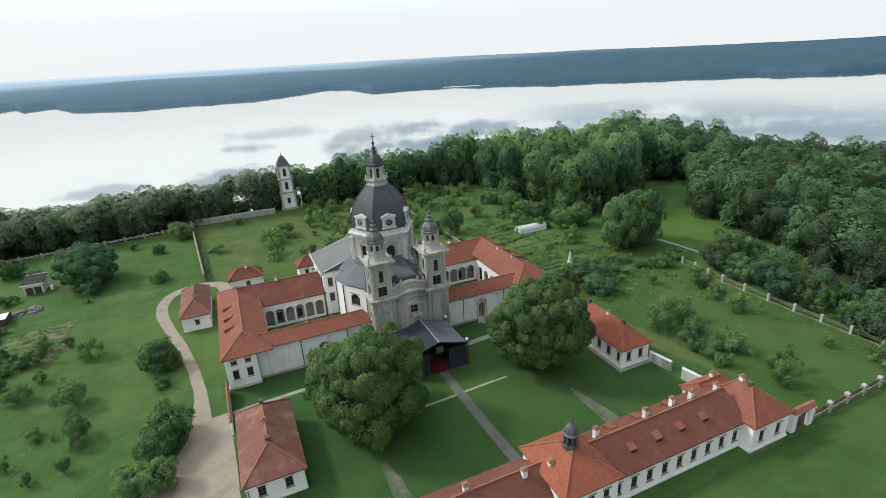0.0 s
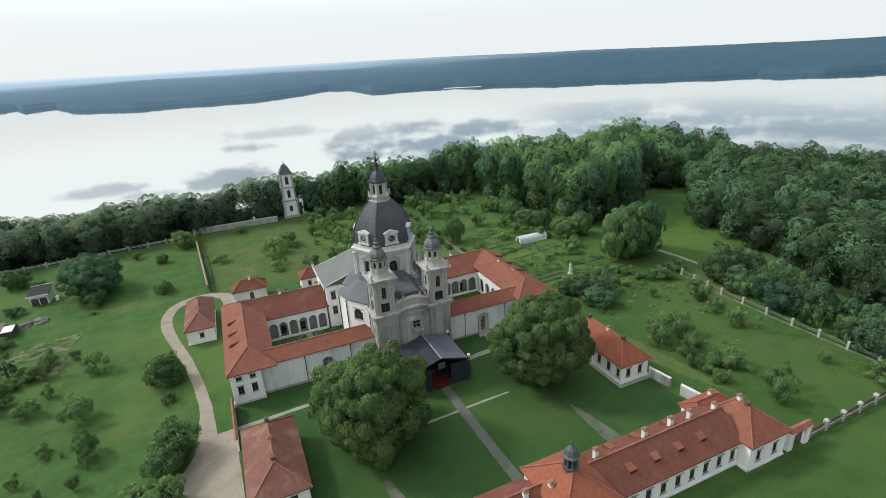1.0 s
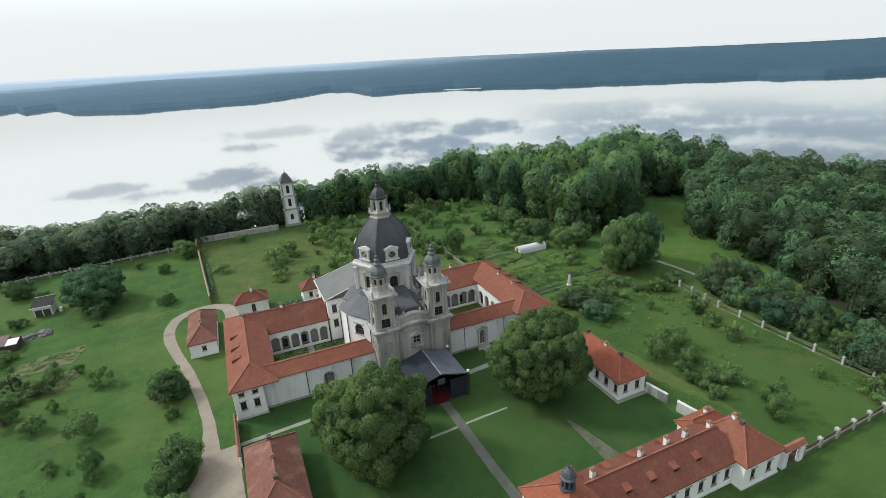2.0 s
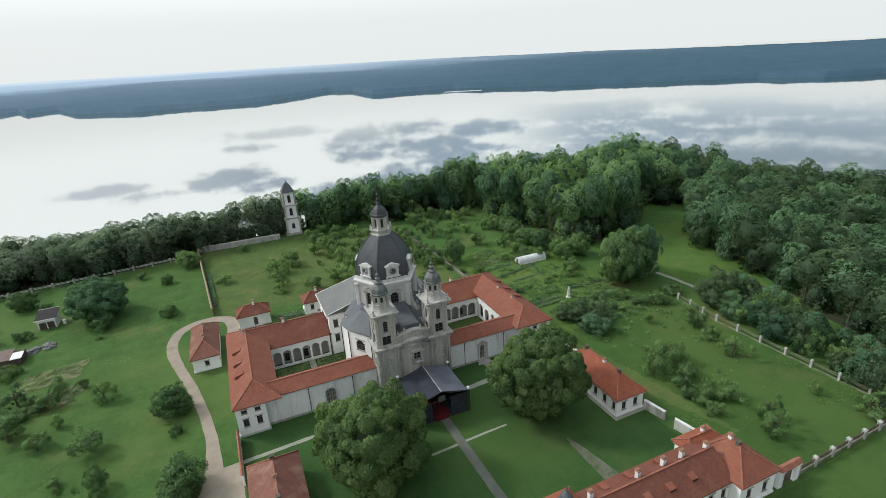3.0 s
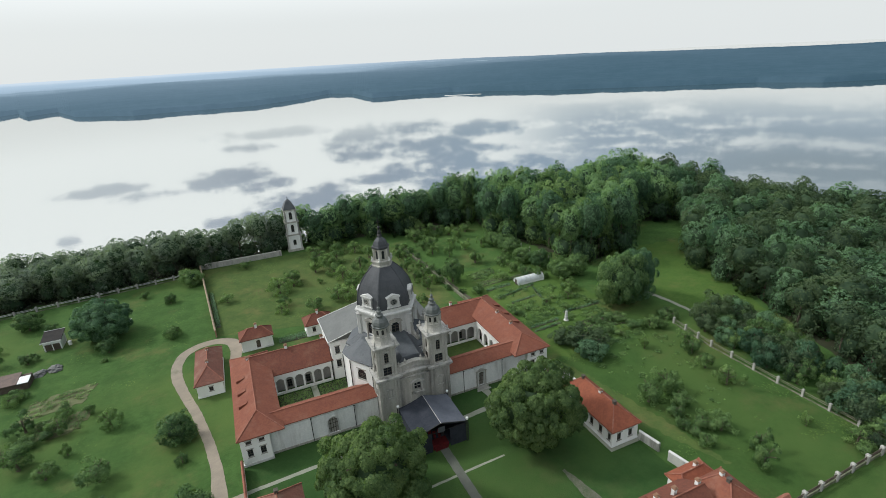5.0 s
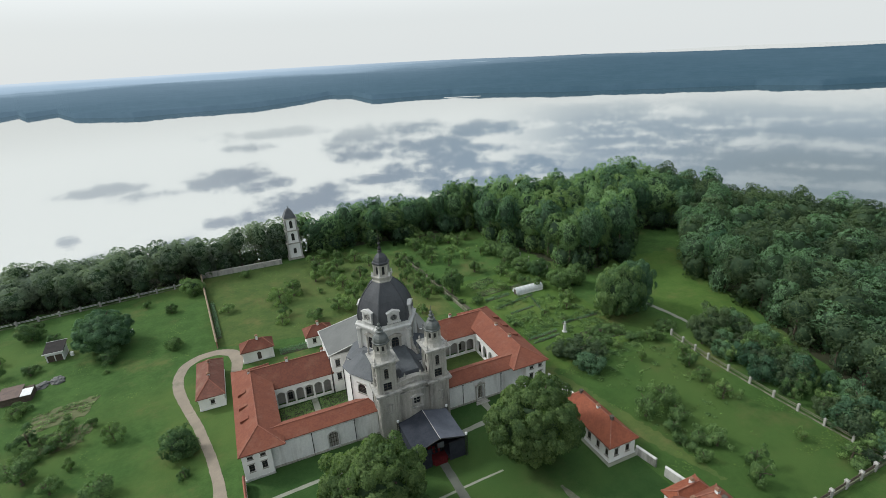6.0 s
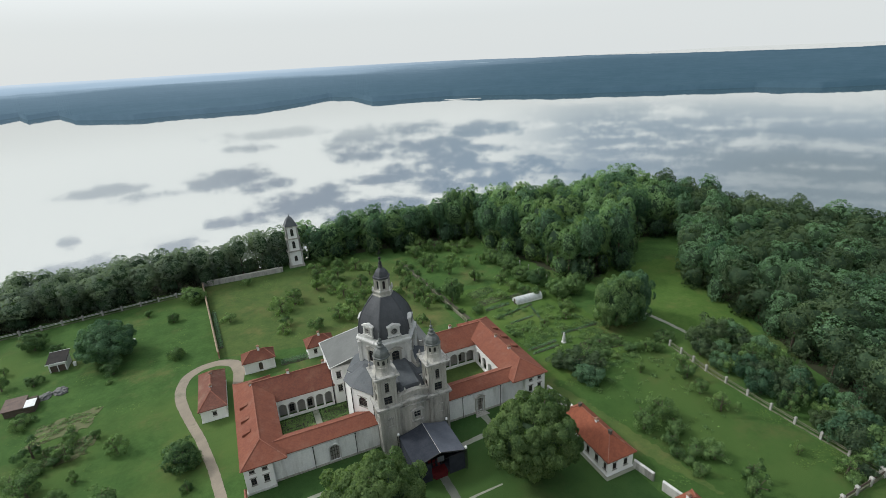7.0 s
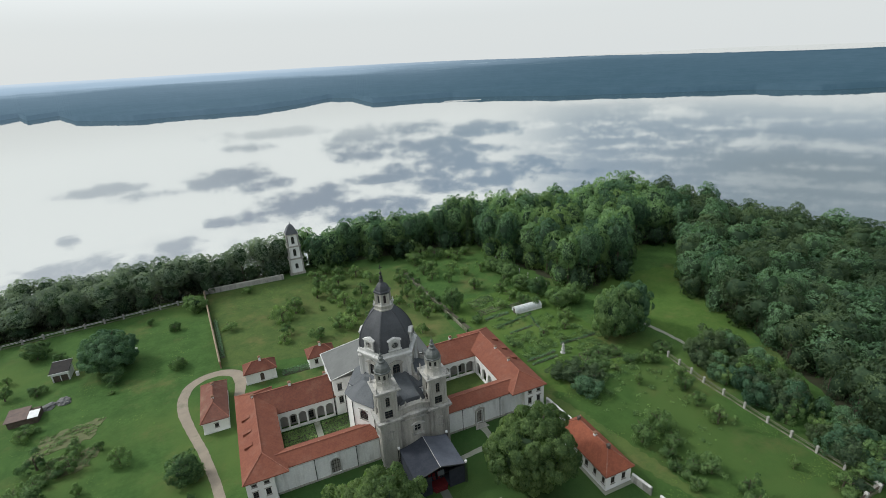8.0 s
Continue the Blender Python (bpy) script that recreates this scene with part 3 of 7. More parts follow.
def shed_dormer(owner, x, y, z, dx, dy, run, rise, half=0.6):
    """A low dormer: dark opening facing (dx, dy), roof sloping back into the main roof."""
    s = (-dy * half, dx * half)
    a, b = (x + s[0], y + s[1]), (x - s[0], y - s[1])
    c, d = (b[0] - dx * run, b[1] - dy * run), (a[0] - dx * run, a[1] - dy * run)
    g = Geo()
    g.solid([(*a, z - 0.3), (*b, z - 0.3), (*c, z + rise - 0.3), (*d, z + rise - 0.3)], [(*a, z + 0.8), (*b, z + 0.8), (*c, z + rise + 0.12), (*d, z + rise + 0.12)])
    body = part("dormer", g, TILE, owner)
    g = Geo()
    n_ = 0.03
    g.solid([(a[0] * 0.85 + b[0] * 0.15 + dx * n_, a[1] * 0.85 + b[1] * 0.15 + dy * n_, z + 0.02), (a[0] * 0.15 + b[0] * 0.85 + dx * n_, a[1] * 0.15 + b[1] * 0.85 + dy * n_, z + 0.02), (a[0] * 0.15 + b[0] * 0.85, a[1] * 0.15 + b[1] * 0.85, z + 0.02), (a[0] * 0.85 + b[0] * 0.15, a[1] * 0.85 + b[1] * 0.15, z + 0.02)],
            [(a[0] * 0.85 + b[0] * 0.15 + dx * n_, a[1] * 0.85 + b[1] * 0.15 + dy * n_, z + 0.66), (a[0] * 0.15 + b[0] * 0.85 + dx * n_, a[1] * 0.15 + b[1] * 0.85 + dy * n_, z + 0.66), (a[0] * 0.15 + b[0] * 0.85, a[1] * 0.15 + b[1] * 0.85, z + 0.66), (a[0] * 0.85 + b[0] * 0.15, a[1] * 0.85 + b[1] * 0.15, z + 0.66)])
    part("opening", g, IRON, body)
    return body


def row(first, step, count, z, w, h, arched=False, kind="window"):
    return [(first + step * i, z, w, h, arched, kind) for i in range(count)]


# ---- foliage ----


def crown_arrays(rng, radius, height, lift, clumps, leaves, size, fill=1.0, core=True, wild=0.24, square=2.0, inner=0.74, near=0.9, dig=0.72, whole=0.28, rough=0.0, leafy=0.3, deep=None, vary=(0.75, 1.3), stray=0.14, dome=0.0):
    """Leaf clumps over an uneven egg-shaped crown. Returns vertices, quads, soft normals, and a dark inner body in
    place of inner shade.
    """
    up = dome * radius if dome else (height - lift) / 2
    down = height - lift - up if dome else up
    mid = np.array([0, 0, height - up if dome else lift + (height - lift) * 0.47])

    def spread(d):
        return d * np.stack([np.full(len(d), radius), np.full(len(d), radius), np.where(d[:, 2] > 0, up, down)], axis=1)
    swell = rng.normal(size=(9, 3)) * np.array([1, 1, 0.8])
    swell /= np.linalg.norm(swell, axis=1)[:, None]

    def reach(d):
        k = np.clip((d @ swell.T - 0.55) / 0.45, 0, 1).max(axis=1)
        flat = np.hypot(d[:, 0], d[:, 1])
        dome = (flat ** square + np.abs(d[:, 2]) ** square) ** (-1.0 / square)
        return (1.04 - wild + wild * k * k * (3 - 2 * k)) * dome
    i = np.arange(clumps) + 0.5
    zz = 1 - 2 * i / clumps
    if dome:
        # more clumps on the long skirt than on the dome
        zz = np.where(i < clumps * 0.42, 1 - i / (clumps * 0.42), (clumps * 0.42 - i) / (clumps * 0.58) * 0.9)
    a = i * 2.399963
    dirs = np.stack([np.sqrt(1 - zz * zz) * np.cos(a), np.sqrt(1 - zz * zz) * np.sin(a), zz], axis=1) + rng.normal(scale=stray, size=(clumps, 3))
    dirs /= np.linalg.norm(dirs, axis=1)[:, None]
    deep = rng.uniform(*(deep or ((0.68, 0.94) if fill >= 1.0 else (0.25, 0.95))), (clumps, 1))
    cs = mid + spread(dirs) * reach(dirs)[:, None] * deep
    rs = radius * rng.uniform(*vary, clumps) * 2.35 / math.sqrt(clumps) * fill
    pick = rng.choice(clumps, leaves * 2, p=rs ** 2 / (rs ** 2).sum())
    d = rng.normal(size=(leaves * 2, 3)) * 0.75 + dirs[pick] * 0.7 + np.array([0, 0, 0.15])
    d /= np.linalg.norm(d, axis=1)[:, None]
    pos = cs[pick] + d * rs[pick][:, None] * rng.uniform(near, 1.07, (leaves * 2, 1))
    gap = np.full(len(pos), 9.0)
    for c0, r0 in zip(cs, rs):
        gap = np.minimum(gap, np.sqrt(((pos - c0) ** 2).sum(axis=1)) / r0)
    keep = np.where((gap > dig) & (pos[:, 2] > lift * 0.6))[0][:leaves]
    pos, d, out = pos[keep], d[keep], dirs[pick[keep]]
    c = len(pos)
    n_ = d + rng.normal(scale=0.5, size=(c, 3))
    n_ /= np.linalg.norm(n_, axis=1)[:, None]
    u = np.cross(n_, rng.normal(size=(c, 3)))
    u /= np.linalg.norm(u, axis=1)[:, None]
    w = np.cross(n_, u)
    s = size * rng.uniform(0.55, 1.4, (c, 1))
    bend = n_ * s * 0.28
    v = np.stack([pos - u * s - w * s * 0.6 - bend, pos + u * s - w * s * 0.6 - bend, pos + w * s * 1.1], axis=1).reshape(-1, 3)
    f = np.arange(c * 3).reshape(-1, 3)
    soft = np.repeat(d * (1.0 - leafy - whole) + out * whole + n_ * leafy, 3, axis=0)
    soft /= np.linalg.norm(soft, axis=1)[:, None]
    inner_v, inner_f = [], []
    if core:
        for j in range(6):
            t = -1.15 + 2.3 * j / 5
            for k in range(10):
                b = 2 * math.pi * k / 10
                inner_v.append((math.cos(t) * math.cos(b), math.cos(t) * math.sin(b), math.sin(t)))
        dd = np.array(inner_v)
        inner_v = mid + spread(dd) * reach(dd)[:, None] * inner * rng.uniform(1.0 - rough, 1.0 + rough, (len(dd), 1))
        for j in range(5):
            for k in range(10):
                q = (k + 1) % 10
                inner_f.append((j * 10 + k, j * 10 + q, j * 10 + 10 + q, j * 10 + 10 + k))
    return v, f, soft, np.array(inner_v).reshape(-1, 3), np.array(inner_f, dtype=int).reshape(-1, 4)


def quads_mesh(name, v, f, mat, normals=None):
    me = bpy.data.meshes.new(name)
    me.vertices.add(len(v))
    me.vertices.foreach_set("co", np.ascontiguousarray(v, dtype=np.float32).ravel())
    k = f.shape[1]
    me.loops.add(len(f) * k)
    me.loops.foreach_set("vertex_index", np.ascontiguousarray(f, dtype=np.int32).ravel())
    me.polygons.add(len(f))
    me.polygons.foreach_set("loop_start", np.arange(0, len(f) * k, k, dtype=np.int32))
    me.update(calc_edges=True)
    me.validate()
    if normals is not None:
        me.polygons.foreach_set("use_smooth", np.ones(len(f), dtype=bool))
        me.normals_split_custom_set_from_vertices(normals.tolist())
    me.materials.append(mat)
    return me


def trunk_geo(rng, height, r, limbs, reach):
    g = Geo()
    g.lathe(0, 0, [(r * 1.5, -0.1), (r, height * 0.15), (r * 0.75, height * 0.5), (r * 0.3, height * 0.85)], 8)
    for i in range(limbs):
        a = 2 * math.pi * i / limbs + rng.uniform(-0.4, 0.4)
        z = height * rng.uniform(0.3, 0.55)
        tip = (reach * math.cos(a), reach * math.sin(a), z + height * rng.uniform(0.18, 0.35))
        mid = (tip[0] * 0.45, tip[1] * 0.45, z + (tip[2] - z) * 0.6)
        g.bar((0, 0, z), mid, r * 0.6, r * 0.6)
        g.bar(mid, tip, r * 0.35, r * 0.35)
    return g


def tree_kind(seed, radius, height, lift, clumps, leaves, size, mat, limbs=5, fill=1.0, wild=0.24, **more):
    """Meshes of one kind of tree: trunk with limbs, dark inner crown in place of inner shade, leaf clumps."""
    rng = np.random.default_rng(seed)
    v, f, soft, iv, jf = crown_arrays(rng, radius, height, lift, clumps, leaves, size, fill, fill >= 1.0, wild, **more)
    crown = quads_mesh("crown", v, f, mat, soft)
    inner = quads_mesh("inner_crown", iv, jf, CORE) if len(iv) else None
    if inner:
        inner.polygons.foreach_set("use_smooth", np.ones(len(jf), dtype=bool))
    trunk = trunk_geo(rng, height, max(0.08, radius * 0.07), limbs, radius * 0.6).mesh("trunk")
    trunk.materials.append(BARK)
    return trunk, inner, crown


def plant(kind, name, label, category, group, x, y, size, rng, z=0.0, tall=1.0):
    """A tree or shrub of that kind, scaled."""
    trunk, inner, crown = kind
    ob = thing(name, label, category, group)
    ob.matrix_world = Matrix.Translation((x, y, z)) @ Matrix.Rotation(rng.uniform(0, 6.28), 4, "Z") @ Matrix.Diagonal((size, size, size * tall, 1))
    part("trunk", trunk, BARK, ob)
    crown_ob = part("crown", crown, LEAF, ob)
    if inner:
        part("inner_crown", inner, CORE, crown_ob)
    return ob

# ---- ground, lake, far shore ----
LAKE = -14.0
NEAR_X = [-1700, -400, -104, -40, 25, 75, 110, 150, 178, 196, 206, 222, 300, 520]
NEAR_Y = [430, 205, 152, 140, 144, 142, 136, 124, 96, 40, -40, -150, -500, -1700]


def shore_y(x):
    return np.interp(x, NEAR_X, NEAR_Y)


def ground_z(x, y):
    d = np.clip((shore_y(x) - y) / 20.0, -0.5, 1.0)
    s = np.clip(d, 0, 1)
    s = s * s * (3 - 2 * s)
    return -16.0 * (1 - s) + np.minimum(d, 0) * 6.0


def make_ground():
    xs = np.unique(np.concatenate([np.linspace(-1700, -150, 32), np.arange(-150, 226, 5.0), np.linspace(226, 1000, 24)]))
    ys = np.unique(np.concatenate([np.linspace(-1700, -90, 30), np.arange(-90, 215, 5.0), np.linspace(215, 700, 24)]))
    gx, gy = np.meshgrid(xs, ys)
    gz = ground_z(gx, gy)
    v = np.stack([gx.ravel(), gy.ravel(), gz.ravel()], axis=1)
    i = np.arange(len(ys) - 1)[:, None] * len(xs) + np.arange(len(xs) - 1)[None]
    i = i.ravel()
    f = np.stack([i, i + 1, i + 1 + len(xs), i + len(xs)], axis=1)
    me = quads_mesh("ground", v, f, GRASS)
    me.polygons.foreach_set("use_smooth", np.ones(len(f), dtype=bool))
    tagged(new("ground", me), "mown green lawn and meadow sloping to the lake", "ground", kind="structure")


make_ground()
g = Geo()
g.poly([(-4800, -900, LAKE), (4800, -900, LAKE), (4800, 4800, LAKE), (-4800, 4800, LAKE)])
alone("water", g, WATER, "calm lake mirroring white and grey clouds", "lake", kind="structure")

FAR_SHORE = [(-2934, 1537), (-1691, 1616), (-900, 1514), (-491, 1444), (-471, 1512), (-416, 1359), (-375, 1448), (-299, 1230), (-177, 1118), (-116, 1127), (50, 1105), (157, 1184),
             (257, 1305), (300, 1234), (295, 1044), (475, 1016), (643, 819), (806, 692), (928, 604), (964, 508), (1063, 462), (1303, 214), (1586, -271), (1925, -1006)]


def make_far_shore():
    """Wooded land from the far bank to the skyline."""
    foot = np.array([-27.0, -85.0])
    pts = np.array(FAR_SHORE, dtype=float) - foot
    seg = np.concatenate([[0], np.cumsum(np.linalg.norm(np.diff(pts, axis=0), axis=1))])
    s = np.linspace(0, seg[-1], 1500)
    px, py = np.interp(s, seg, pts[:, 0]), np.interp(s, seg, pts[:, 1])
    r0 = np.hypot(px, py)
    az = np.degrees(np.arctan2(px, py))
    crest_r = np.interp(az, [-20, 10, 24, 40, 60], [4650, 4550, 4200, 3200, 2300])
    crest_z = 68.6 + crest_r * np.tan(np.radians(np.interp(az, [-12, 24, 58], [-0.53, -0.66, -1.1])))
    steps = [0.0, 0.0008, 0.004, 0.012, 0.03, 0.06, 0.1, 0.17, 0.26, 0.38, 0.52, 0.68, 0.84, 1.0]
    rows, lift = [], []
    for k, a in enumerate(steps):
        r = r0 + (crest_r - r0) * a
        x, y = px / r0 * r + foot[0], py / r0 * r + foot[1]
        roll = np.array([noise.noise((q * 0.02, w * 0.02, 3.0)) + 0.9 * noise.noise((q * 0.11, w * 0.11, 9.0)) for q, w in zip(x, y)])
        far = np.array([noise.noise((q * 0.0022, w * 0.0022, 5.0)) for q, w in zip(x, y)])
        z = (LAKE + 10.0) * (1 - a) + crest_z * a + (1.6 if k < 2 else 2.6 if k < 4 else 1.0) * roll + far * 9.0 * a * (1 - a) * 4 + far * 3.0 * a
        z = np.full_like(z, LAKE - 0.5) if k == 0 else z
        rows.append(np.stack([x, y, z], axis=1))
    back = rows[-1].copy()
    back[:, 2] = LAKE - 5
    rows.append(back)
    v = np.concatenate(rows)
    c = len(s)
    i = (np.arange(len(rows) - 1)[:, None] * c + np.arange(c - 1)[None]).ravel()
    f = np.stack([i, i + 1, i + 1 + c, i + c], axis=1)
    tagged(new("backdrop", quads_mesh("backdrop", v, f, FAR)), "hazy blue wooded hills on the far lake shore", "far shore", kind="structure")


make_far_shore()
g = Geo()
g.solid([(416, 927, LAKE - 0.5), (488, 892, LAKE - 0.5), (490, 897, LAKE - 0.5), (420, 934, LAKE - 0.5)], [(418, 928, LAKE + 0.4), (486, 894, LAKE + 0.7), (488, 896, LAKE + 0.7), (421, 932, LAKE + 0.7)])
alone("sand_bar", g, PALESTONE, "pale sandy spit at the far shore", "shore", kind="structure")


g = Geo()
g.solid([(-34.5, -41.0, -0.1), (36.4, -41.0, -0.1), (35.0, 1.1, -0.1), (-34.5, 1.1, -0.1)], [(-34.5, -41.0, 0.02), (36.4, -41.0, 0.02), (35.0, 1.1, 0.02), (-34.5, 1.1, 0.02)])
alone("lawn", g, LAWN, "lush dark green courtyard lawn", "lawn", kind="structure")


def grass_patch(name, label, ring, mat, z, wander):
    """A stretch of other grass, with a wandering edge."""
    pts = []
    for (xa, ya), (xb, yb) in zip(ring, ring[1:] + ring[:1]):
        c = max(1, int(math.hypot(xb - xa, yb - ya) / 1.6))
        for i in range(c):
            x, y = xa + (xb - xa) * i / c, ya + (yb - ya) * i / c
            pts.append((x + wander * noise.noise((x * 0.25, y * 0.25, 1.0)), y + wander * noise.noise((x * 0.25, y * 0.25, 7.0))))
    g = Geo()
    g.solid([(*q, -0.05) for q in pts], [(*q, z) for q in pts])
    alone(name, g, mat, label, "grass", kind="structure")


grass_patch("orchard_ground", "dull yellowish grass of the walled orchard", ((-38.3, 56.5), (-14.0, 50.5), (30.6, 42.0), (30.6, 62.0), (29.8, 97.0), (12.0, 112.0), (-42.6, 112.6)), WILDGRASS, 0.02, 0.3)
grass_patch("clearing", "olive mown grass of the forest clearing", ((86.6, 4.0), (84.4, 22.0), (90.0, 47.0), (100.0, 51.0), (128.0, 47.0), (114.0, 28.0), (109.0, 8.0), (103.0, -6.0), (95.0, 0.0)), CLEARGRASS, 0.009, 2.0)
grass_patch("garden_ground", "yellowish grass of the kitchen garden", ((35.6, 4.0), (52.0, 1.0), (66.0, 5.0), (70.0, 30.0), (67.0, 60.0), (34.6, 62.0), (35.6, 32.0)), CLEARGRASS, 0.016, 2.4)
grass_patch("slope_ground", "olive grass of the walled garden", ((35.9, 1.0), (38.4, -30.0), (40.0, -40.0), (46.0, -49.9), (74.9, -49.6), (74.4, -10.0), (75.4, 2.0), (70.0, 12.0), (50.0, 9.0)), GARDENGRASS, 0.009, 0.4)
grass_patch("outer_field", "dark olive meadow outside the gate range", ((2.0, -52.0), (46.0, -51.6), (78.0, -51.0), (150.0, -66.0), (150.0, -130.0), (2.0, -130.0)), GARDENGRASS, 0.012, 1.2)
for x0, x1 in ((-26.3, -7.5), (8.0, 25.4)):
    g = Geo()
    g.box(x0, x1, 6.8, 20.0, -0.1, 0.02)
    alone("yard_lawn", g, LAWN if x0 < 0 else WILDGRASS, "green lawn of the cloister yard", "lawn", kind="structure")
for ring in (((-165.0, 106.5), (-104.0, 107.6), (-46.0, 114.8), (-14.0, 121.5), (-40.0, 122.0), (-104.0, 130.0), (-165.0, 140.0)),
             ((-4.0, 121.0), (44.0, 114.0), (72.0, 110.0), (69.0, 88.0), (75.0, 76.0), (78.0, 62.0), (80.5, 49.0), (90.0, 47.5), (112.0, 61.0), (124.0, 73.0), (142.0, 66.0), (150.0, 72.0), (150.0, 100.0), (110.0, 112.0), (75.0, 118.0), (25.0, 122.0)),
             ((144.0, 60.0), (129.0, 45.0), (115.5, 27.0), (110.5, 7.0), (104.5, -9.0), (99.0, -22.0), (94.0, -33.0), (88.0, -62.0), (130.0, -62.0), (176.0, -20.0), (172.0, 40.0))):
    grass_patch("forest_floor", "dark leaf litter under the wood", ring, LITTER, 0.012, 2.0)

# ---- roads and paths ----


def ribbon(name, points, mat, label, category, z=0.04, ragged=0.06, kind="structure"):
    """A path from rows of (x, y, half width), with slightly uneven edges and a shallow kerb."""
    rng = random.Random(name)
    p = np.array(points, dtype=float)
    seg = np.concatenate([[0], np.cumsum(np.linalg.norm(np.diff(p[:, :2], axis=0), axis=1))])
    n_ = max(2, int(seg[-1] / 0.7))
    s = np.linspace(0, seg[-1], n_)
    c = np.stack([np.interp(s, seg, p[:, i]) for i in range(3)], axis=1)
    for _ in range(6):
        c[1:-1] = (c[:-2] + c[2:] + 2 * c[1:-1]) / 4
    d = np.gradient(c[:, :2], axis=0)
    d /= np.linalg.norm(d, axis=1)[:, None]
    geo = Geo()
    left, right = [], []
    for (x, y, w), (dx, dy) in zip(c, d):
        a, b = w + rng.uniform(-ragged, ragged), w + rng.uniform(-ragged, ragged)
        left.append((x - dy * a, y + dx * a))
        right.append((x + dy * b, y - dx * b))
    for i in range(n_ - 1):
        geo.poly([(*left[i], z), (*right[i], z), (*right[i + 1], z), (*left[i + 1], z)])
        geo.poly([(*left[i], -0.1), (*left[i], z), (*left[i + 1], z), (*left[i + 1], -0.1)])
        geo.poly([(*right[i], z), (*right[i], -0.1), (*right[i + 1], -0.1), (*right[i + 1], z)])
    return alone(name, geo, mat, label, category, kind=kind)


ribbon("road", [(-46, -46, 9.0), (-43.5, -31, 7.6), (-42.3, -23, 6.2), (-40.8, -17, 3.6), (-39.5, -11.5, 2.0), (-39.3, -6, 1.45), (-39.6, 2, 1.05), (-41.0, 11, 1.0), (-43.5, 22, 1.05), (-46.2, 31, 1.1),
                (-48.2, 39, 1.3), (-48.6, 45, 1.3), (-47.2, 50.5, 1.4), (-43.5, 53.6, 1.4), (-38.5, 54.0, 1.4), (-34.5, 51.5, 1.7), (-33.8, 46, 1.5), (-34.6, 40, 1.3)], GRAVEL, "curving pale gravel drive through the lawn", "drive", ragged=0.05)
ribbon("pavement", [(-38.6, -46, 4.6), (-37.6, -32, 3.2), (-36.7, -20, 2.2), (-36.6, -13, 1.8), (-36.9, -6.6, 1.7)], GRAVEL, "worn pale paved yard beside the drive", "paved yard", z=0.07)
ribbon("axis_path", [(1.4, -9.5, 0.85), (1.6, -24, 0.85), (1.9, -36, 0.85), (2.2, -42.0, 0.9)], PAVING, "grey paved path to the church stage", "path", z=0.07, ragged=0.05)
ribbon("cross_path", [(-36, -6.9, 0.45), (-28, -6.4, 0.45), (-21.5, -6.0, 0.45), (-13, -6.0, 0.4), (-6, -6.1, 0.35)], PALEPATH, "narrow pale paved path across the lawn", "path", z=0.05, ragged=0.04)
ribbon("narrow_path", [(-9.5, -20.6, 0.24), (-2, -20.3, 0.25), (4, -19.9, 0.25), (11, -19.6, 0.2)], PALEPATH, "narrow pale paved path across the lawn", "path", z=0.05, ragged=0.04)
ribbon("side_path", [(6.5, -6.9, 0.6), (11, -6.4, 0.6), (15.5, -6.0, 0.75), (19.5, -5.6, 0.5)], PALEPATH, "pale paved path beside the stage", "path", z=0.05, ragged=0.05)
ribbon("door_path", [(17.0, -6.0, 0.7), (17.3, -2, 0.65), (17.0, 0.8, 1.0)], PALEPATH, "pale paved path to the arched door", "path", z=0.06, ragged=0.05)
ribbon("gate_path", [(18.6, -27.6, 0.25), (19.2, -32, 0.9), (19.8, -39.5, 1.6)], WORN, "worn grey path leading to the gatehouse", "path", z=0.05, ragged=0.1)
ribbon("lawn_path", [(-15.4, -27.5, 0.2), (-14.8, -32, 0.9), (-14.6, -42, 1.4)], WORN, "worn grey path under the large tree", "path", z=0.05, ragged=0.12)
ribbon("field_path", [(82.5, 22.0, 0.6), (84.4, 16.3, 0.7), (85.3, 9.9, 0.65), (85.7, 2.0, 0.5)], PALEPATH, "pale footpath along the clearing", "path", z=0.05, ragged=0.15)
ribbon("worn_strip", [(37.0, 4.0, 0.4), (38.8, -6, 1.9), (41.0, -18, 2.2), (43.6, -30, 1.7), (46.0, -40, 0.2)], WILDGRASS, "dry worn grass strip behind the white house", "path", z=0.03, ragged=0.45)
ribbon("garden_track", [(31.9, 99, 0.45), (32.9, 70, 0.5), (34.6, 42, 0.6)], EARTH, "earth track beside the garden wall", "path", z=0.05, ragged=0.12)

# ---- walls and fences ----


def garden_wall(label, points, h, mat, coping, thick=0.4, name="garden_wall", cap_over=0.12):
    ob = thing(name, label, "wall")
    for (x0, y0), (x1, y1) in zip(points[:-1], points[1:]):
        length = math.hypot(x1 - x0, y1 - y0)
        d = ((x1 - x0) / length, (y1 - y0) / length)
        g = Geo()
        g.slab((x0, y0), d, 0, length, -0.2, h, -thick / 2, thick / 2)
        part("wall", g, mat, ob)
        g = Geo()
        c = max(1, int(length / 1.2))
        w = thick / 2 + cap_over
        n_ = (-d[1], d[0])
        for i in range(c):
            a, b = length * i / c, length * (i + 0.97) / c

            def at(u, t, z):
                return (x0 + d[0] * u + n_[0] * t, y0 + d[1] * u + n_[1] * t, z)
            g.solid([at(a, -w, h), at(a, w, h), at(a, 0, h + 0.28)], [at(b, -w, h), at(b, w, h), at(b, 0, h + 0.28)])
        part("coping", g, coping, ob)
    return ob


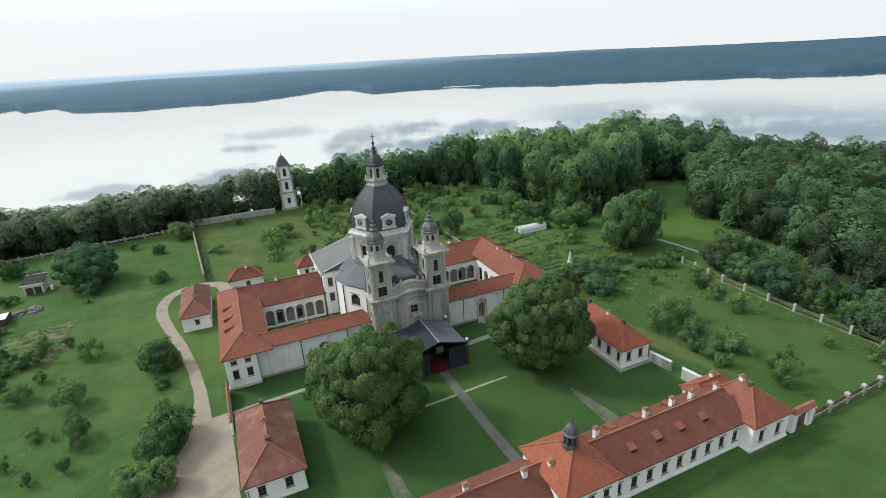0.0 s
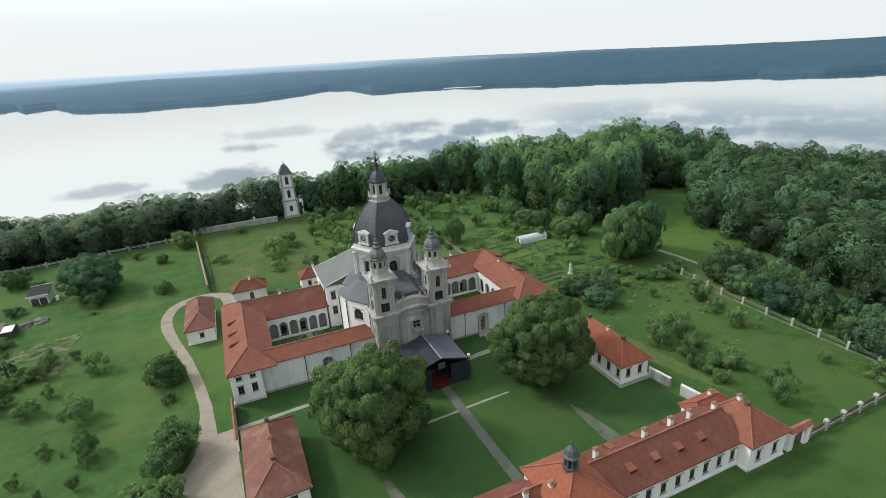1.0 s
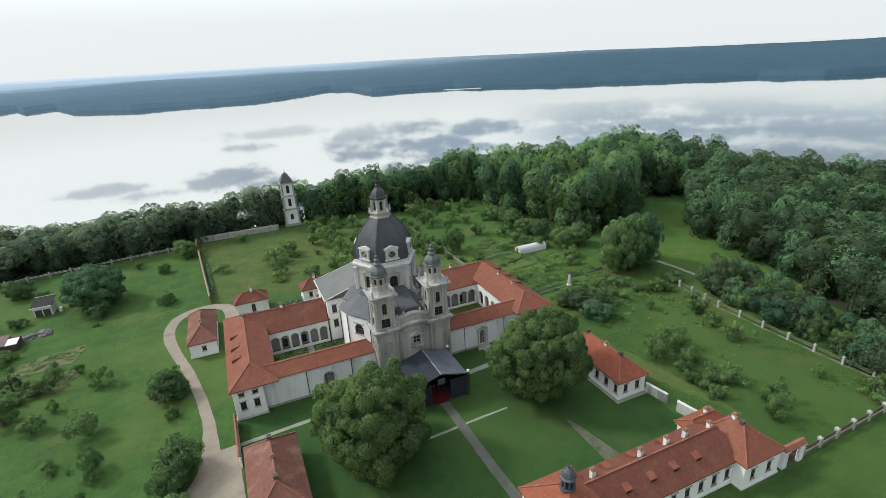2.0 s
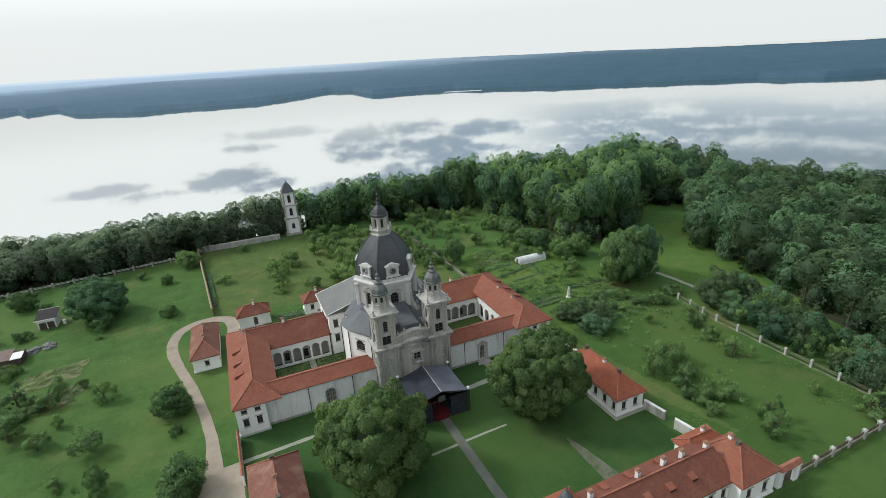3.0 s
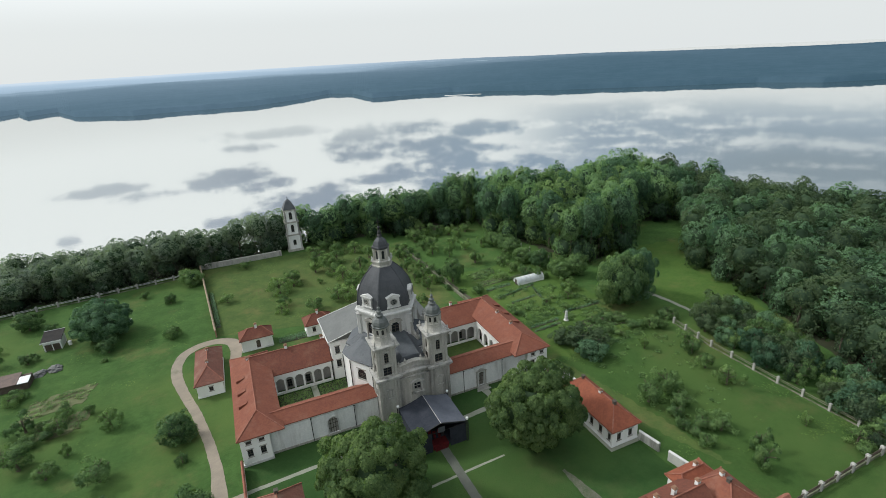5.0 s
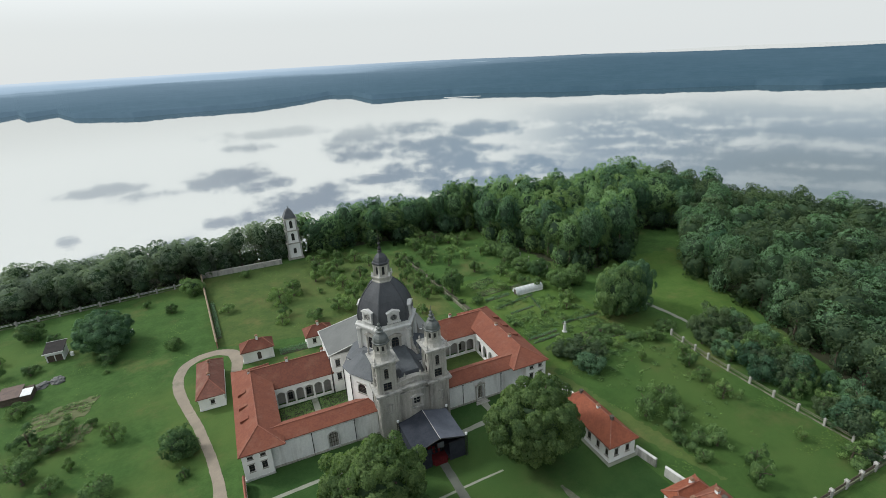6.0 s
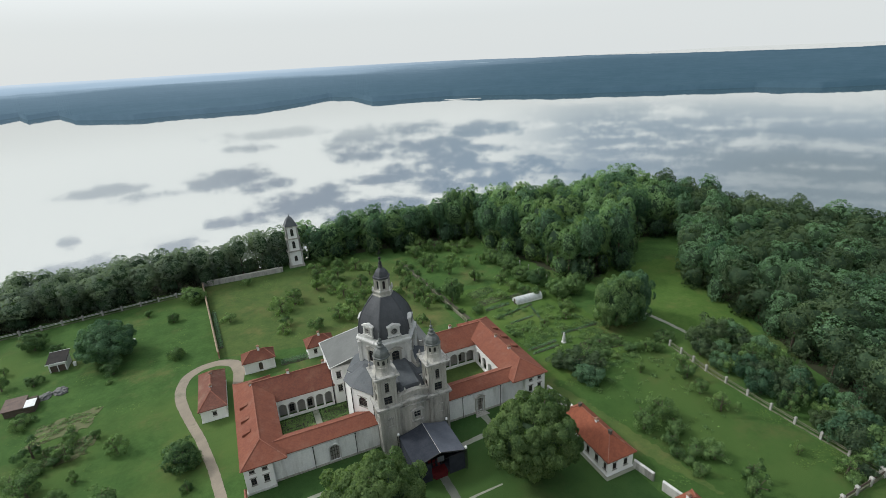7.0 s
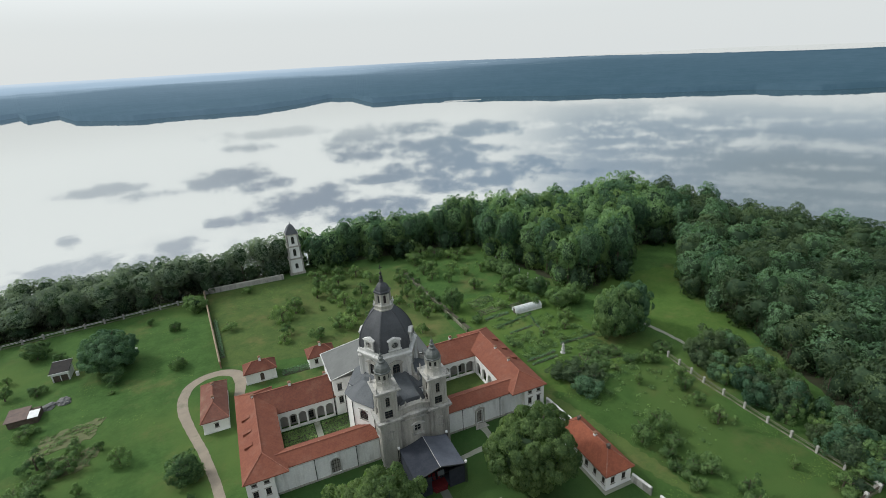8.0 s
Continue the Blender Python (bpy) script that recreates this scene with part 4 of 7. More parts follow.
garden_wall("tall white plastered wall with grey coping", [(34.6, -0.5), (35.3, -10.6)], 2.4, WALLPLASTER, PALESTONE)
garden_wall("short white plastered wall beside the house", [(36.3, -27.6), (37.1, -32.0)], 1.9, WALLPLASTER, PALESTONE)
garden_wall("short white plastered wall beside the gatehouse", [(37.0, -34.2), (37.8, -38.4)], 2.1, WALLPLASTER, PALESTONE)
garden_wall("thin courtyard wall with red tile coping", [(-34.9, -0.6), (-34.7, -12.6)], 2.2, OLDPLASTER, CAP, 0.3)
garden_wall("long old brick wall with tile coping", [(-38.7, 56.2), (-43.2, 113.0)], 2.2, BRICK, TAN, 0.35)
garden_wall("old weathered stone wall below the bell tower", [(-43.0, 113.6), (-13.5, 113.2)], 2.0, TRIM, STONE, 0.5)


def post_fence(label, points, step, h, group, half=0.34, base=STONE, rail=WOOD, open_bays=False):
    """Plastered posts with dark wooden bays between them."""
    ob = thing("fence", label, "fence", group)
    post = Geo()
    post.box(-half, half, -half, half, -0.2, h + 0.25)
    post = post.mesh("post")
    cap = Geo()
    over = half + 0.07
    cap.solid([(-over, -over, h + 0.25), (over, -over, h + 0.25), (over, over, h + 0.25), (-over, over, h + 0.25)], [(-0.1, -0.1, h + 0.5), (0.1, -0.1, h + 0.5), (0.1, 0.1, h + 0.5), (-0.1, 0.1, h + 0.5)])
    cap = cap.mesh("post_cap")
    for (x0, y0), (x1, y1) in zip(points[:-1], points[1:]):
        length = math.hypot(x1 - x0, y1 - y0)
        c = max(1, round(length / step))
        turn = math.atan2(y1 - y0, x1 - x0)
        bay = Geo()
        w = length / c
        bay.box(0.34, w - 0.34, -0.14, 0.14, -0.2, h * (0.16 if open_bays else 0.4))
        bay = bay.mesh("low_wall")
        rails = Geo()
        rails.box(0.34, w - 0.34, -0.05, 0.05, h * 0.62, h * 0.72)
        rails.box(0.34, w - 0.34, -0.05, 0.05, h * 0.88, h * 0.98)
        k = 0 if open_bays else int((w - 0.9) / 0.28)
        for i in range(k):
            x = 0.5 + i * (w - 1.0) / max(1, k - 1)
            rails.box(x - 0.05, x + 0.05, -0.09, -0.05, h * 0.56, h * 1.05)
        rails = rails.mesh("slats")
        for i in range(c + 1):
            m = pose(x0 + (x1 - x0) * i / c, y0 + (y1 - y0) * i / c, 0) @ Matrix.Rotation(turn, 4, "Z")
            q = part("post", post, TRIM, ob)
            q.matrix_basis = m
            part("post_cap", cap, TRIM, q)
            if i < c:
                q = part("low_wall", bay, base, ob)
                q.matrix_basis = m
                q = part("slats", rails, rail, ob)
                q.matrix_basis = m
    return ob


post_fence("plastered posts with dark slatted bays along the wood", [(-140, 98.5), (-104, 102.5), (-46.5, 109.4)], 5.6, 1.4, "boundary fences", 0.28, MOSSY, PALESTONE, True)
post_fence("plastered posts with dark bays below the forest", [(75.8, -49.5), (75.1, -28.3), (75.0, -11.3), (76.2, 1.5)], 5.0, 1.45, "boundary fences", 0.22, MOSSY, MOSSY, True)
post_fence("plastered posts with dark bays beside the gatehouse", [(45.2, -50.6), (75.6, -50.2)], 4.2, 1.6, "boundary fences", 0.3, MOSSY, WOOD)


def small_posts(label, p, q, count, h):
    ob = thing("post_row", label, "fence")
    g = Geo()
    g.lathe(0, 0, [(0.2, -0.1), (0.2, h), (0.26, h), (0.08, h + 0.2)], 6)
    me = g.mesh("post")
    for i in range(count):
        part("post", me, WALLPLASTER, ob).location = (p[0] + (q[0] - p[0]) * i / (count - 1), p[1] + (q[1] - p[1]) * i / (count - 1), 0)
    return ob


garden_wall("low mossy wall between garden and orchard", [(30.4, 97.0), (31.2, 78.0), (31.9, 62.0), (33.0, 40.0)], 1.0, MOSSY, MOSSY, 0.35, cap_over=0.04)
small_posts("row of pale posts at the garden edge", (69.0, 86.0), (72.6, 55.0), 7, 2.0)

# ---- the monastery wings ----


def long_wing(label, west):
    """One monastery wing: a two-storey range, a rear range with an arcade and a front gallery round a yard."""
    k = -1 if west else 1
    xa, xb = (-34.6, -26.8) if west else (25.4, 34.0)
    ob = thing("monastery_wing", label, "building", "monastery wings")
    h = 6.3

    def wall_part(p, q, z1, holes=(), mat=PLASTER, thick=0.5, glaze=True):
        g = Geo()
        d = walled(g, p, q, 0, z1, thick, [o[:5] for o in holes])
        part("wall", g, mat, ob)
        if glaze:
            for o in holes:
                window(ob, p, d, *o[:5])
        return d
    # two-storey range
    fx = (-34.6, -29.2) if west else (28.6, 34.0)
    wall_part((fx[0], 0), (fx[1], 0), h, [(1.5, 2.0, 1.0, 1.7, False), (1.5, 4.9, 1.0, 0.75, False), (3.9, 2.0, 1.0, 1.7, False), (3.9, 4.9, 1.0, 0.75, False)])
    if west:
        wall_part((-34.6, 29.8), (-34.6, 0.5), h, [(3.0 + 3.4 * i, 2.0, 1.0, 1.6, False) for i in range(8)])
        wall_part((-29.2, 0.5), (-29.2, 1.2), h, glaze=False)
    else:
        wall_part((34.0, 0.5), (34.0, 29.8), h, [(3.0 + 3.4 * i, 2.0, 1.0, 1.6, False) for i in range(8)])
        wall_part((28.6, 1.2), (28.6, 0.5), h, glaze=False)
    g = Geo()
    g.box(fx[0] - 0.15, fx[1] + 0.15, -0.15, 1.0, -0.05, 0.5)
    part("plinth", g, PALESTONE, ob)
    # yard side arcade of the range
    yx = xb if west else xa
    arches = [(2.2 + 3.1 * i, 0.5, 2.1, 3.7, True) for i in range(5)]
    if west:
        wall_part((yx, 6.4), (yx, 20.0), 5.4, arches, glaze=False)
    else:
        wall_part((yx, 20.0), (yx, 6.4), 5.4, arches, glaze=False)
    # rear range with its arcade
    xr = (-26.8, -12.9) if west else (12.7, 25.4)
    n_arch = 6 if west else 5
    step = (xr[1] - xr[0] - 1.0) / n_arch
    wall_part((xr[0] + 0.5, 20.0), (xr[1] - 0.01, 20.0), 5.4, [(0.1 + step * (i + 0.5), 0.5, 1.75 if west else 2.1, 3.7, True) for i in range(n_arch)], glaze=False)
    wall_part((max(xr[1], xb), 30.0), (min(xr[0], xa), 30.0), 5.4, [(3 + 3.3 * i, 1.8, 1.0, 1.6, False) for i in range(6)])
    g = Geo()
    ex = xr[1] - 0.5 if west else xr[0]
    g.box(ex, ex + 0.5, 20.51, 29.5, 0, 5.4)
    g.solid([(ex, 20.6, 5.4), (ex + 0.5, 20.6, 5.4), (ex + 0.5, 29.4, 5.4), (ex, 29.4, 5.4)], [(ex, 24.9, 8.5), (ex + 0.5, 24.9, 8.5), (ex + 0.5, 25.3, 8.5), (ex, 25.3, 8.5)])
    part("end_wall", g, PLASTER, ob)
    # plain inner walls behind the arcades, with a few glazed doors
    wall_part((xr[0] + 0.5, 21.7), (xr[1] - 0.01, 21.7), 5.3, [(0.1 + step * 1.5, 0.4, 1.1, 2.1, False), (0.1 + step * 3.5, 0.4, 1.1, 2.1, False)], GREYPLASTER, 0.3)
    inner = yx - 1.7 if west else yx + 1.7
    holes = [(2.2 + 3.1 * i, 0.4, 1.1, 2.1, False) for i in (1, 3)]
    if west:
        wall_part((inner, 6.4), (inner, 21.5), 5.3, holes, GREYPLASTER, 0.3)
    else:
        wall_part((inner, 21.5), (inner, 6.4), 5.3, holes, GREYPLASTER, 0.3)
    # front gallery wall with its niche
    xg = (-29.2, -7.35) if west else (7.75, 28.6)
    u = -17.0 - xg[0] if west else 17.0 - xg[0]
    p, q = (xg[0], 1.2), (xg[1], 1.2)
    hw = 1.0 if west else 0.72
    g = Geo()
    d = walled(g, p, q, 0, 5.9, 0.55, [(u, 0.35, 2 * hw, 3.0 + hw, True)])
    part("gallery_wall", g, OLDPLASTER, ob)
    g = Geo()
    g.slab(p, d, u - hw, u + hw, 0.35, 3.35 + hw, 0.42, 0.5)
    niche = part("niche", g, STONE, ob, "dark arched niche with glazing bars")
    g = Geo()
    for i in range(12):
        a0, a1 = math.pi * i / 12, math.pi * (i + 0.98) / 12
        g.bar((p[0] + u + (hw + 0.12) * math.cos(a0), 1.14, 3.35 + (hw + 0.12) * math.sin(a0)), (p[0] + u + (hw + 0.12) * math.cos(a1), 1.14, 3.35 + (hw + 0.12) * math.sin(a1)), 0.24, 0.26)
    g.box(p[0] + u - hw - 0.25, p[0] + u - hw, 1.0, 1.3, 0.3, 3.35)
    g.box(p[0] + u + hw, p[0] + u + hw + 0.25, 1.0, 1.3, 0.3, 3.35)
    part("surround", g, PALESTONE, niche)
    if not west:
        g = Geo()
        g.solid([(p[0] + u - 1.35, 0.85, 4.3), (p[0] + u + 1.35, 0.85, 4.3), (p[0] + u, 0.85, 5.1)], [(p[0] + u - 1.35, 1.19, 4.3), (p[0] + u + 1.35, 1.19, 4.3), (p[0] + u, 1.19, 5.1)])
        g.box(p[0] + u - 1.2, p[0] + u - 0.98, 0.95, 1.19, 0.0, 4.3)
        g.box(p[0] + u + 0.98, p[0] + u + 1.2, 0.95, 1.19, 0.0, 4.3)
        part("portal", g, STONE, niche)
        for i in range(3):
            g = Geo()
            g.box(p[0] + u - 1.7 + 0.25 * i, p[0] + u + 1.7 - 0.25 * i, -0.4 + 0.4 * i, -0.01 + 0.4 * i, -0.05, 0.16 * (i + 1))
            part("step", g, STONE, niche)
    g = Geo()
    for i in range(3):
        g.box(p[0] + u - 0.55 * hw + 0.5 * hw * i, p[0] + u - 0.45 * hw + 0.5 * hw * i, 1.5, 1.6, 0.4, 4.0)
    for z in (1.5, 2.6, 3.4):
        g.box(p[0] + u - 0.95 * hw, p[0] + u + 0.95 * hw, 1.48, 1.5, z, z + 0.1)
    part("glazing_bars", g, FRAME, niche)
    g = Geo()
    g.box(xg[0] - 0.0, xg[1], 1.02, 1.2, -0.05, 0.45)
    part("plinth", g, STONE, ob)
    g = Geo()
    g.slab(p, d, 0, xg[1] - xg[0], 5.6, 5.95, -0.25, 0.0)
    part("cornice", g, PALESTONE, ob)
    wall_part((xg[1] if west else xg[1], 6.6), (xg[0] + (2.4 if west else 0), 6.6), 5.2, [(3.0 + 3.2 * i, 0.5, 2.0, 3.4, True) for i in range(5)], glaze=False, thick=0.4)
    # drainpipes
    for x in ((-21.2, -12.4) if west else (12.6, 22.4)):
        g = Geo()
        g.lathe(x, 1.05, [(0.07, 0.1), (0.07, 5.8)], 6)
        g.box(x - 0.14, x + 0.14, 0.92, 1.1, 5.5, 5.8)
        part("drainpipe", g, IRON, ob)
    # roofs
    roof_of(ob, xa, xb, 0.0, 29.8, h, 8.9, "y", 4.9, 4.6, over=0.5)
    roof_of(ob, xr[0] - 4.2 if west else xr[0] - 0.3, xr[1] if west else xr[1] + 4.4, 20.2, 30.0, 5.4, 8.88, "x", 0.0, 0.0, tiles=DEEPTILE if west else TILE, over=0.4)
    roof_of(ob, xg[0] - (0.2 if west else 0.1), xg[1] + (0.0 if west else 0.6), 1.3, 6.6, 5.9, 7.6, "x", 0.0, 0.0, over=0.35)
    for x, y, z, hh in (((-22.3, 25.2, 8.7, 0.9), (-13.8, 25.6, 8.6, 0.8), (-31.0, 24.6, 8.7, 0.5)) if west else ((29.7, 9.4, 8.5, 0.9), (29.6, 16.0, 8.5, 0.8), (20.8, 25.6, 8.6, 1.0), (11.5, 26.0, 8.6, 0.8))):
        chimney(ob, x, y, z, hh)
    # low dormers on the outer slope
    for y in (9.0, 13.5, 18.5) if west else (11.5, 16.5, 21.5):
        shed_dormer(ob, -33.9 if west else 33.2, y, 7.0, k, 0, 1.7, 1.15, 0.55)
    return ob


long_wing("white monastery wing with red tiled roofs and arcades", True)
long_wing("white monastery wing with bright red tiled roofs", False)
g = Geo()
g.box(-18.6, -17.2, 7.0, 19.9, -0.05, 0.06)
alone("yard_path", g, PALEPATH, "pale path across the cloister yard", "path", kind="structure")

# ---- outlying houses ----
W1 = (1.0, 1.7)
g = Geo()
g.box(29.2, 37.1, -28.1, -10.4, -0.05, 0.06)
alone("house_paving", g, PALEPATH, "pale stone paving round the white house", "paving", kind="structure")
house("white one-storey house with red hipped roof", (30.0, 36.2, -27.2, -11.2), 3.7, 6.9, "y", (4.0, 3.6),
      [row(1.7, 2.7, 2, 1.2, *W1), row(2.0, 2.6, 6, 1.2, *W1), row(1.7, 2.7, 2, 1.2, *W1), row(2.2, 2.6, 6, 1.2, *W1)], tiles=NEWTILE, chimneys=((33.1, -19.8, 6.6, 0.7),), finials=((33.1, -23.8), (33.1, -14.4)), group="courtyard houses")
house("white one-storey house with patched red roof", (-33.4, -25.9, -28.8, -13.2), 3.6, 6.5, "y", (4.2, 3.2),
      [row(1.9, 3.5, 2, 1.3, *W1), row(2.0, 2.6, 6, 1.2, *W1), row(1.7, 2.7, 2, 1.2, *W1), row(2.2, 2.6, 6, 1.2, *W1)], tiles=OLDTILE, finials=((-29.65, -24.6), (-29.65, -15.8)), chimneys=((-29.7, -20.0, 6.2, 0.4),), group="courtyard houses")
house("small white house with dark red hipped roof", (-43.0, -37.4, 27.6, 43.4), 3.3, 5.8, "y", (4.4, 3.2),
      [[(3.0, 1.3, 0.9, 1.1, False, "window")], row(2.0, 3.4, 4, 1.2, 0.9, 1.3), [], row(2.2, 3.4, 4, 1.2, 0.9, 1.3)], tiles=OLDTILE, chimneys=((-40.2, 33.5, 5.6, 0.5), (-40.2, 39.6, 5.6, 0.4)), group="garden houses")
house("small white hermitage with red hipped roof", (-32.3, -24.4, 43.9, 48.6), 3.3, 5.5, "x", (2.6, 2.6),
      [[(4.2, 0.35, 1.0, 2.3, True, "door")], [], [], []], tiles=DEEPTILE, chimneys=((-28.0, 46.2, 5.3, 1.1),), group="garden houses")
house("small white hermitage beside the church choir", (-15.2, -8.0, 43.6, 48.4), 3.3, 5.5, "x", (2.6, 2.6),
      [row(2.0, 3.0, 2, 1.2, 0.9, 1.3), [], [], []], tiles=DEEPTILE, chimneys=((-11.5, 46.0, 5.3, 1.0),), group="garden houses")


def gatehouse():
    house("white gatehouse with red hipped roof and cupola", (0.2, 7.9, -50.9, -42.0), 6.5, 9.6, "y", (4.4, 4.4),
          [row(1.6, 2.2, 3, 4.0, 0.9, 1.4), row(1.8, 2.6, 3, 3.9, 0.9, 1.4), row(1.6, 2.2, 3, 4.0, 0.9, 1.4), []], name="gatehouse", tiles=NEWTILE, chimneys=((1.2, -46.5, 7.2, 0.8),))
    cup = thing("cupola", "small dark copper cupola on the gatehouse roof", "cupola")
    x, y = 4.05, -46.5
    g = Geo()
    g.lathe(x, y, [(0.95, 8.9), (0.95, 9.5), (1.08, 9.55), (1.08, 9.7)], 8, 0.39)
    part("base", g, DARKTIN, cup)
    for i in range(8):
        a = 0.39 + i * math.pi / 4
        g = Geo()
        g.box(x + 0.76 * math.cos(a) - 0.1, x + 0.76 * math.cos(a) + 0.1, y + 0.76 * math.sin(a) - 0.1, y + 0.76 * math.sin(a) + 0.1, 9.7, 11.1)
        part("post", g, DARKTIN, cup)
    g = Geo()
    g.lathe(x, y, [(0.6, 9.7), (0.6, 11.1)], 8, 0.39)
    part("louvre", g, IRON, cup)
    g = Geo()
    g.lathe(x, y, [(1.1, 11.1), (1.1, 11.22), (0.88, 11.4), (0.84, 11.7), (0.66, 12.15), (0.32, 12.5), (0.13, 12.65), (0.1, 12.95), (0.18, 13.1), (0.04, 13.4)], 8, 0.39)
    part("dome", g, DARKTIN, cup)
    long = [row(1.6, 2.6, 9, 1.2, 1.0, 1.9), [], row(1.6, 3.0, 7, 1.2, 1.0, 1.9), []]
    e = house("long white range with red roof and chimneys", (8.0, 31.4, -49.3, -41.6), 4.2, 7.3, "x", (0.0, 0.0), long, name="gate_range",
              chimneys=((9.6, -44.6, 7.0, 1.1), (18.0, -44.6, 7.0, 1.0), (23.0, -44.4, 7.0, 0.9), (26.4, -44.6, 7.0, 1.0), (31.0, -44.9, 7.0, 0.8)), group="gate ranges", tiles=DEEPTILE)
    for x in (13.0, 17.3, 21.4, 25.6):
        shed_dormer(e, x, -48.0, 5.2, 0, -1, 1.9, 1.25)
    for x in (13.0, 17.6, 23.4):
        shed_dormer(e, x, -42.6, 5.35, 0, 1, 1.6, 1.1, 0.5)
    house("white corner pavilion with red hipped roof", (31.5, 39.0, -51.0, -43.0), 4.4, 7.5, "y", (4.2, 2.8), [row(2.0, 3.4, 2, 1.3, 1.0, 1.9), row(1.8, 2.2, 3, 1.3, 1.0, 1.9), [], []],
          name="corner_pavilion", tiles=TILE, chimneys=((35.4, -45.6, 7.2, 0.9),), finials=((35.25, -47.0),))
    house("low white annex with red roof behind the pavilion", (31.3, 38.3, -42.9, -39.3), 3.5, 5.1, "x", (1.2, 1.8), [[], [], row(2.0, 3.0, 2, 1.2, 1.0, 1.6), row(1.7, 2.4, 1, 1.2, 1.0, 1.6)],
          name="annex", tiles=NEWTILE, chimneys=((35.8, -40.6, 4.9, 0.6),))
    house("long white range with red roof beside the gatehouse", (-26.0, 0.1, -49.3, -41.6), 4.2, 7.3, "x", (3.6, 0.0), [row(1.6, 2.6, 9, 1.2, 1.0, 1.9), [], row(1.6, 3.0, 8, 1.2, 1.0, 1.9), []], name="gate_range",
          chimneys=((-2.2, -46.0, 6.9, 0.9), (-9.5, -45.0, 7.0, 0.9), (-17.0, -45.4, 7.0, 0.9)), group="gate ranges", tiles=DEEPTILE)
    gate = thing("garden_gate", "pale stone garden gate portal beside the pavilion", "gate")
    for x in (40.6, 44.2):
        g = Geo()
        g.box(x - 0.5, x + 0.5, -51.1, -50.2, -0.1, 3.0)
        g.box(x - 0.65, x + 0.65, -51.25, -50.05, 3.0, 3.3)
        part("pillar", g, OLDPLASTER, gate)
    g = Geo()
    g.box(41.1, 43.7, -50.9, -50.4, 2.5, 3.1)
    g.solid([(40.0, -51.3, 3.3), (44.8, -51.3, 3.3), (44.8, -50.0, 3.3), (40.0, -50.0, 3.3)], [(40.0, -50.8, 3.9), (44.8, -50.8, 3.9), (44.8, -50.5, 3.9), (40.0, -50.5, 3.9)])
    part("lintel", g, CAP, gate)
    g = Geo()
    for i in range(9):
        g.box(41.2 + i * 0.28, 41.3 + i * 0.28, -50.72, -50.62, 0.05, 2.4)
    part("gate_leaf", g, WOOD, gate)


gatehouse()


def bell_tower():
    ob = thing("bell_tower", "slender white bell tower with dark pointed roof", "tower")
    x0, x1, y0, y1 = -10.2, -4.8, 115.4, 120.4
    cx, cy = (x0 + x1) / 2, (y0 + y1) / 2
    for z0, z1, inset in ((0, 7.0, 0.0), (7.0, 12.2, 0.22), (12.2, 17.2, 0.44)):
        c = [(x0 + inset, y0 + inset), (x1 - inset, y0 + inset), (x1 - inset, y1 - inset), (x0 + inset, y1 - inset)]
        for i in range(4):
            p, q = c[i], c[(i + 1) % 4]
            length = math.hypot(q[0] - p[0], q[1] - p[1])
            d = ((q[0] - p[0]) / length, (q[1] - p[1]) / length)
            cut = 0 if i % 2 == 0 else 0.6
            g = Geo()
            low = 2.6 if z0 == 0 else z0 + 1.0
            p2, q2 = (p[0] + d[0] * cut, p[1] + d[1] * cut), (q[0] - d[0] * cut, q[1] - d[1] * cut)
            walled(g, p2, q2, z0, z1, 0.6, [(length / 2 - cut, low, 1.2, 3.0 if z0 else 2.2, True)])
            part("wall", g, OLDPLASTER, ob)
            window(ob, p, d, length / 2, low, 1.2, 3.0 if z0 else 2.2, True, lintel=PALESTONE)
            # corner strips
            for u in (-0.06, length - 0.5):
                g = Geo()
                g.slab(p, d, u, u + 0.56, z0, z1, -0.1, 0.2)
                part("corner_strip", g, TRIM, ob)
        g = Geo()
        g.box(x0 + inset - 0.35, x1 - inset + 0.35, y0 + inset - 0.35, y1 - inset + 0.35, z1 - 0.35, z1 + 0.1)
        part("cornice", g, STONE, ob)
    g = Geo()
    r = 3.4
    g.lathe(cx, cy, [(r, 17.3), (r * 0.93, 17.7), (r * 0.72, 18.9), (r * 0.42, 20.3), (0.35, 21.0), (0.12, 21.3), (0.25, 21.6), (0.03, 22.2)], 4, math.pi / 4)
    part("roof", g, GREYTIN, ob)
    g = Geo()
    g.box(x0 - 0.4, x1 + 0.4, y0 - 0.4, y1 + 0.4, -0.2, 0.9)
    part("plinth", g, STONE, ob)


bell_tower()

# ---- the church ----
CX, CY = -0.3, 12.3


def hexagon(r, turn=0.0):
    """Corners of a hexagon round the dome's axis, with one side to the front."""
    return [(CX + r * math.cos(turn + math.pi / 3 * i), CY + r * math.sin(turn + math.pi / 3 * i)) for i in range(6)]


def hex_body(geo, profile):
    geo.lathe(CX, CY, profile, 6, 0.0)


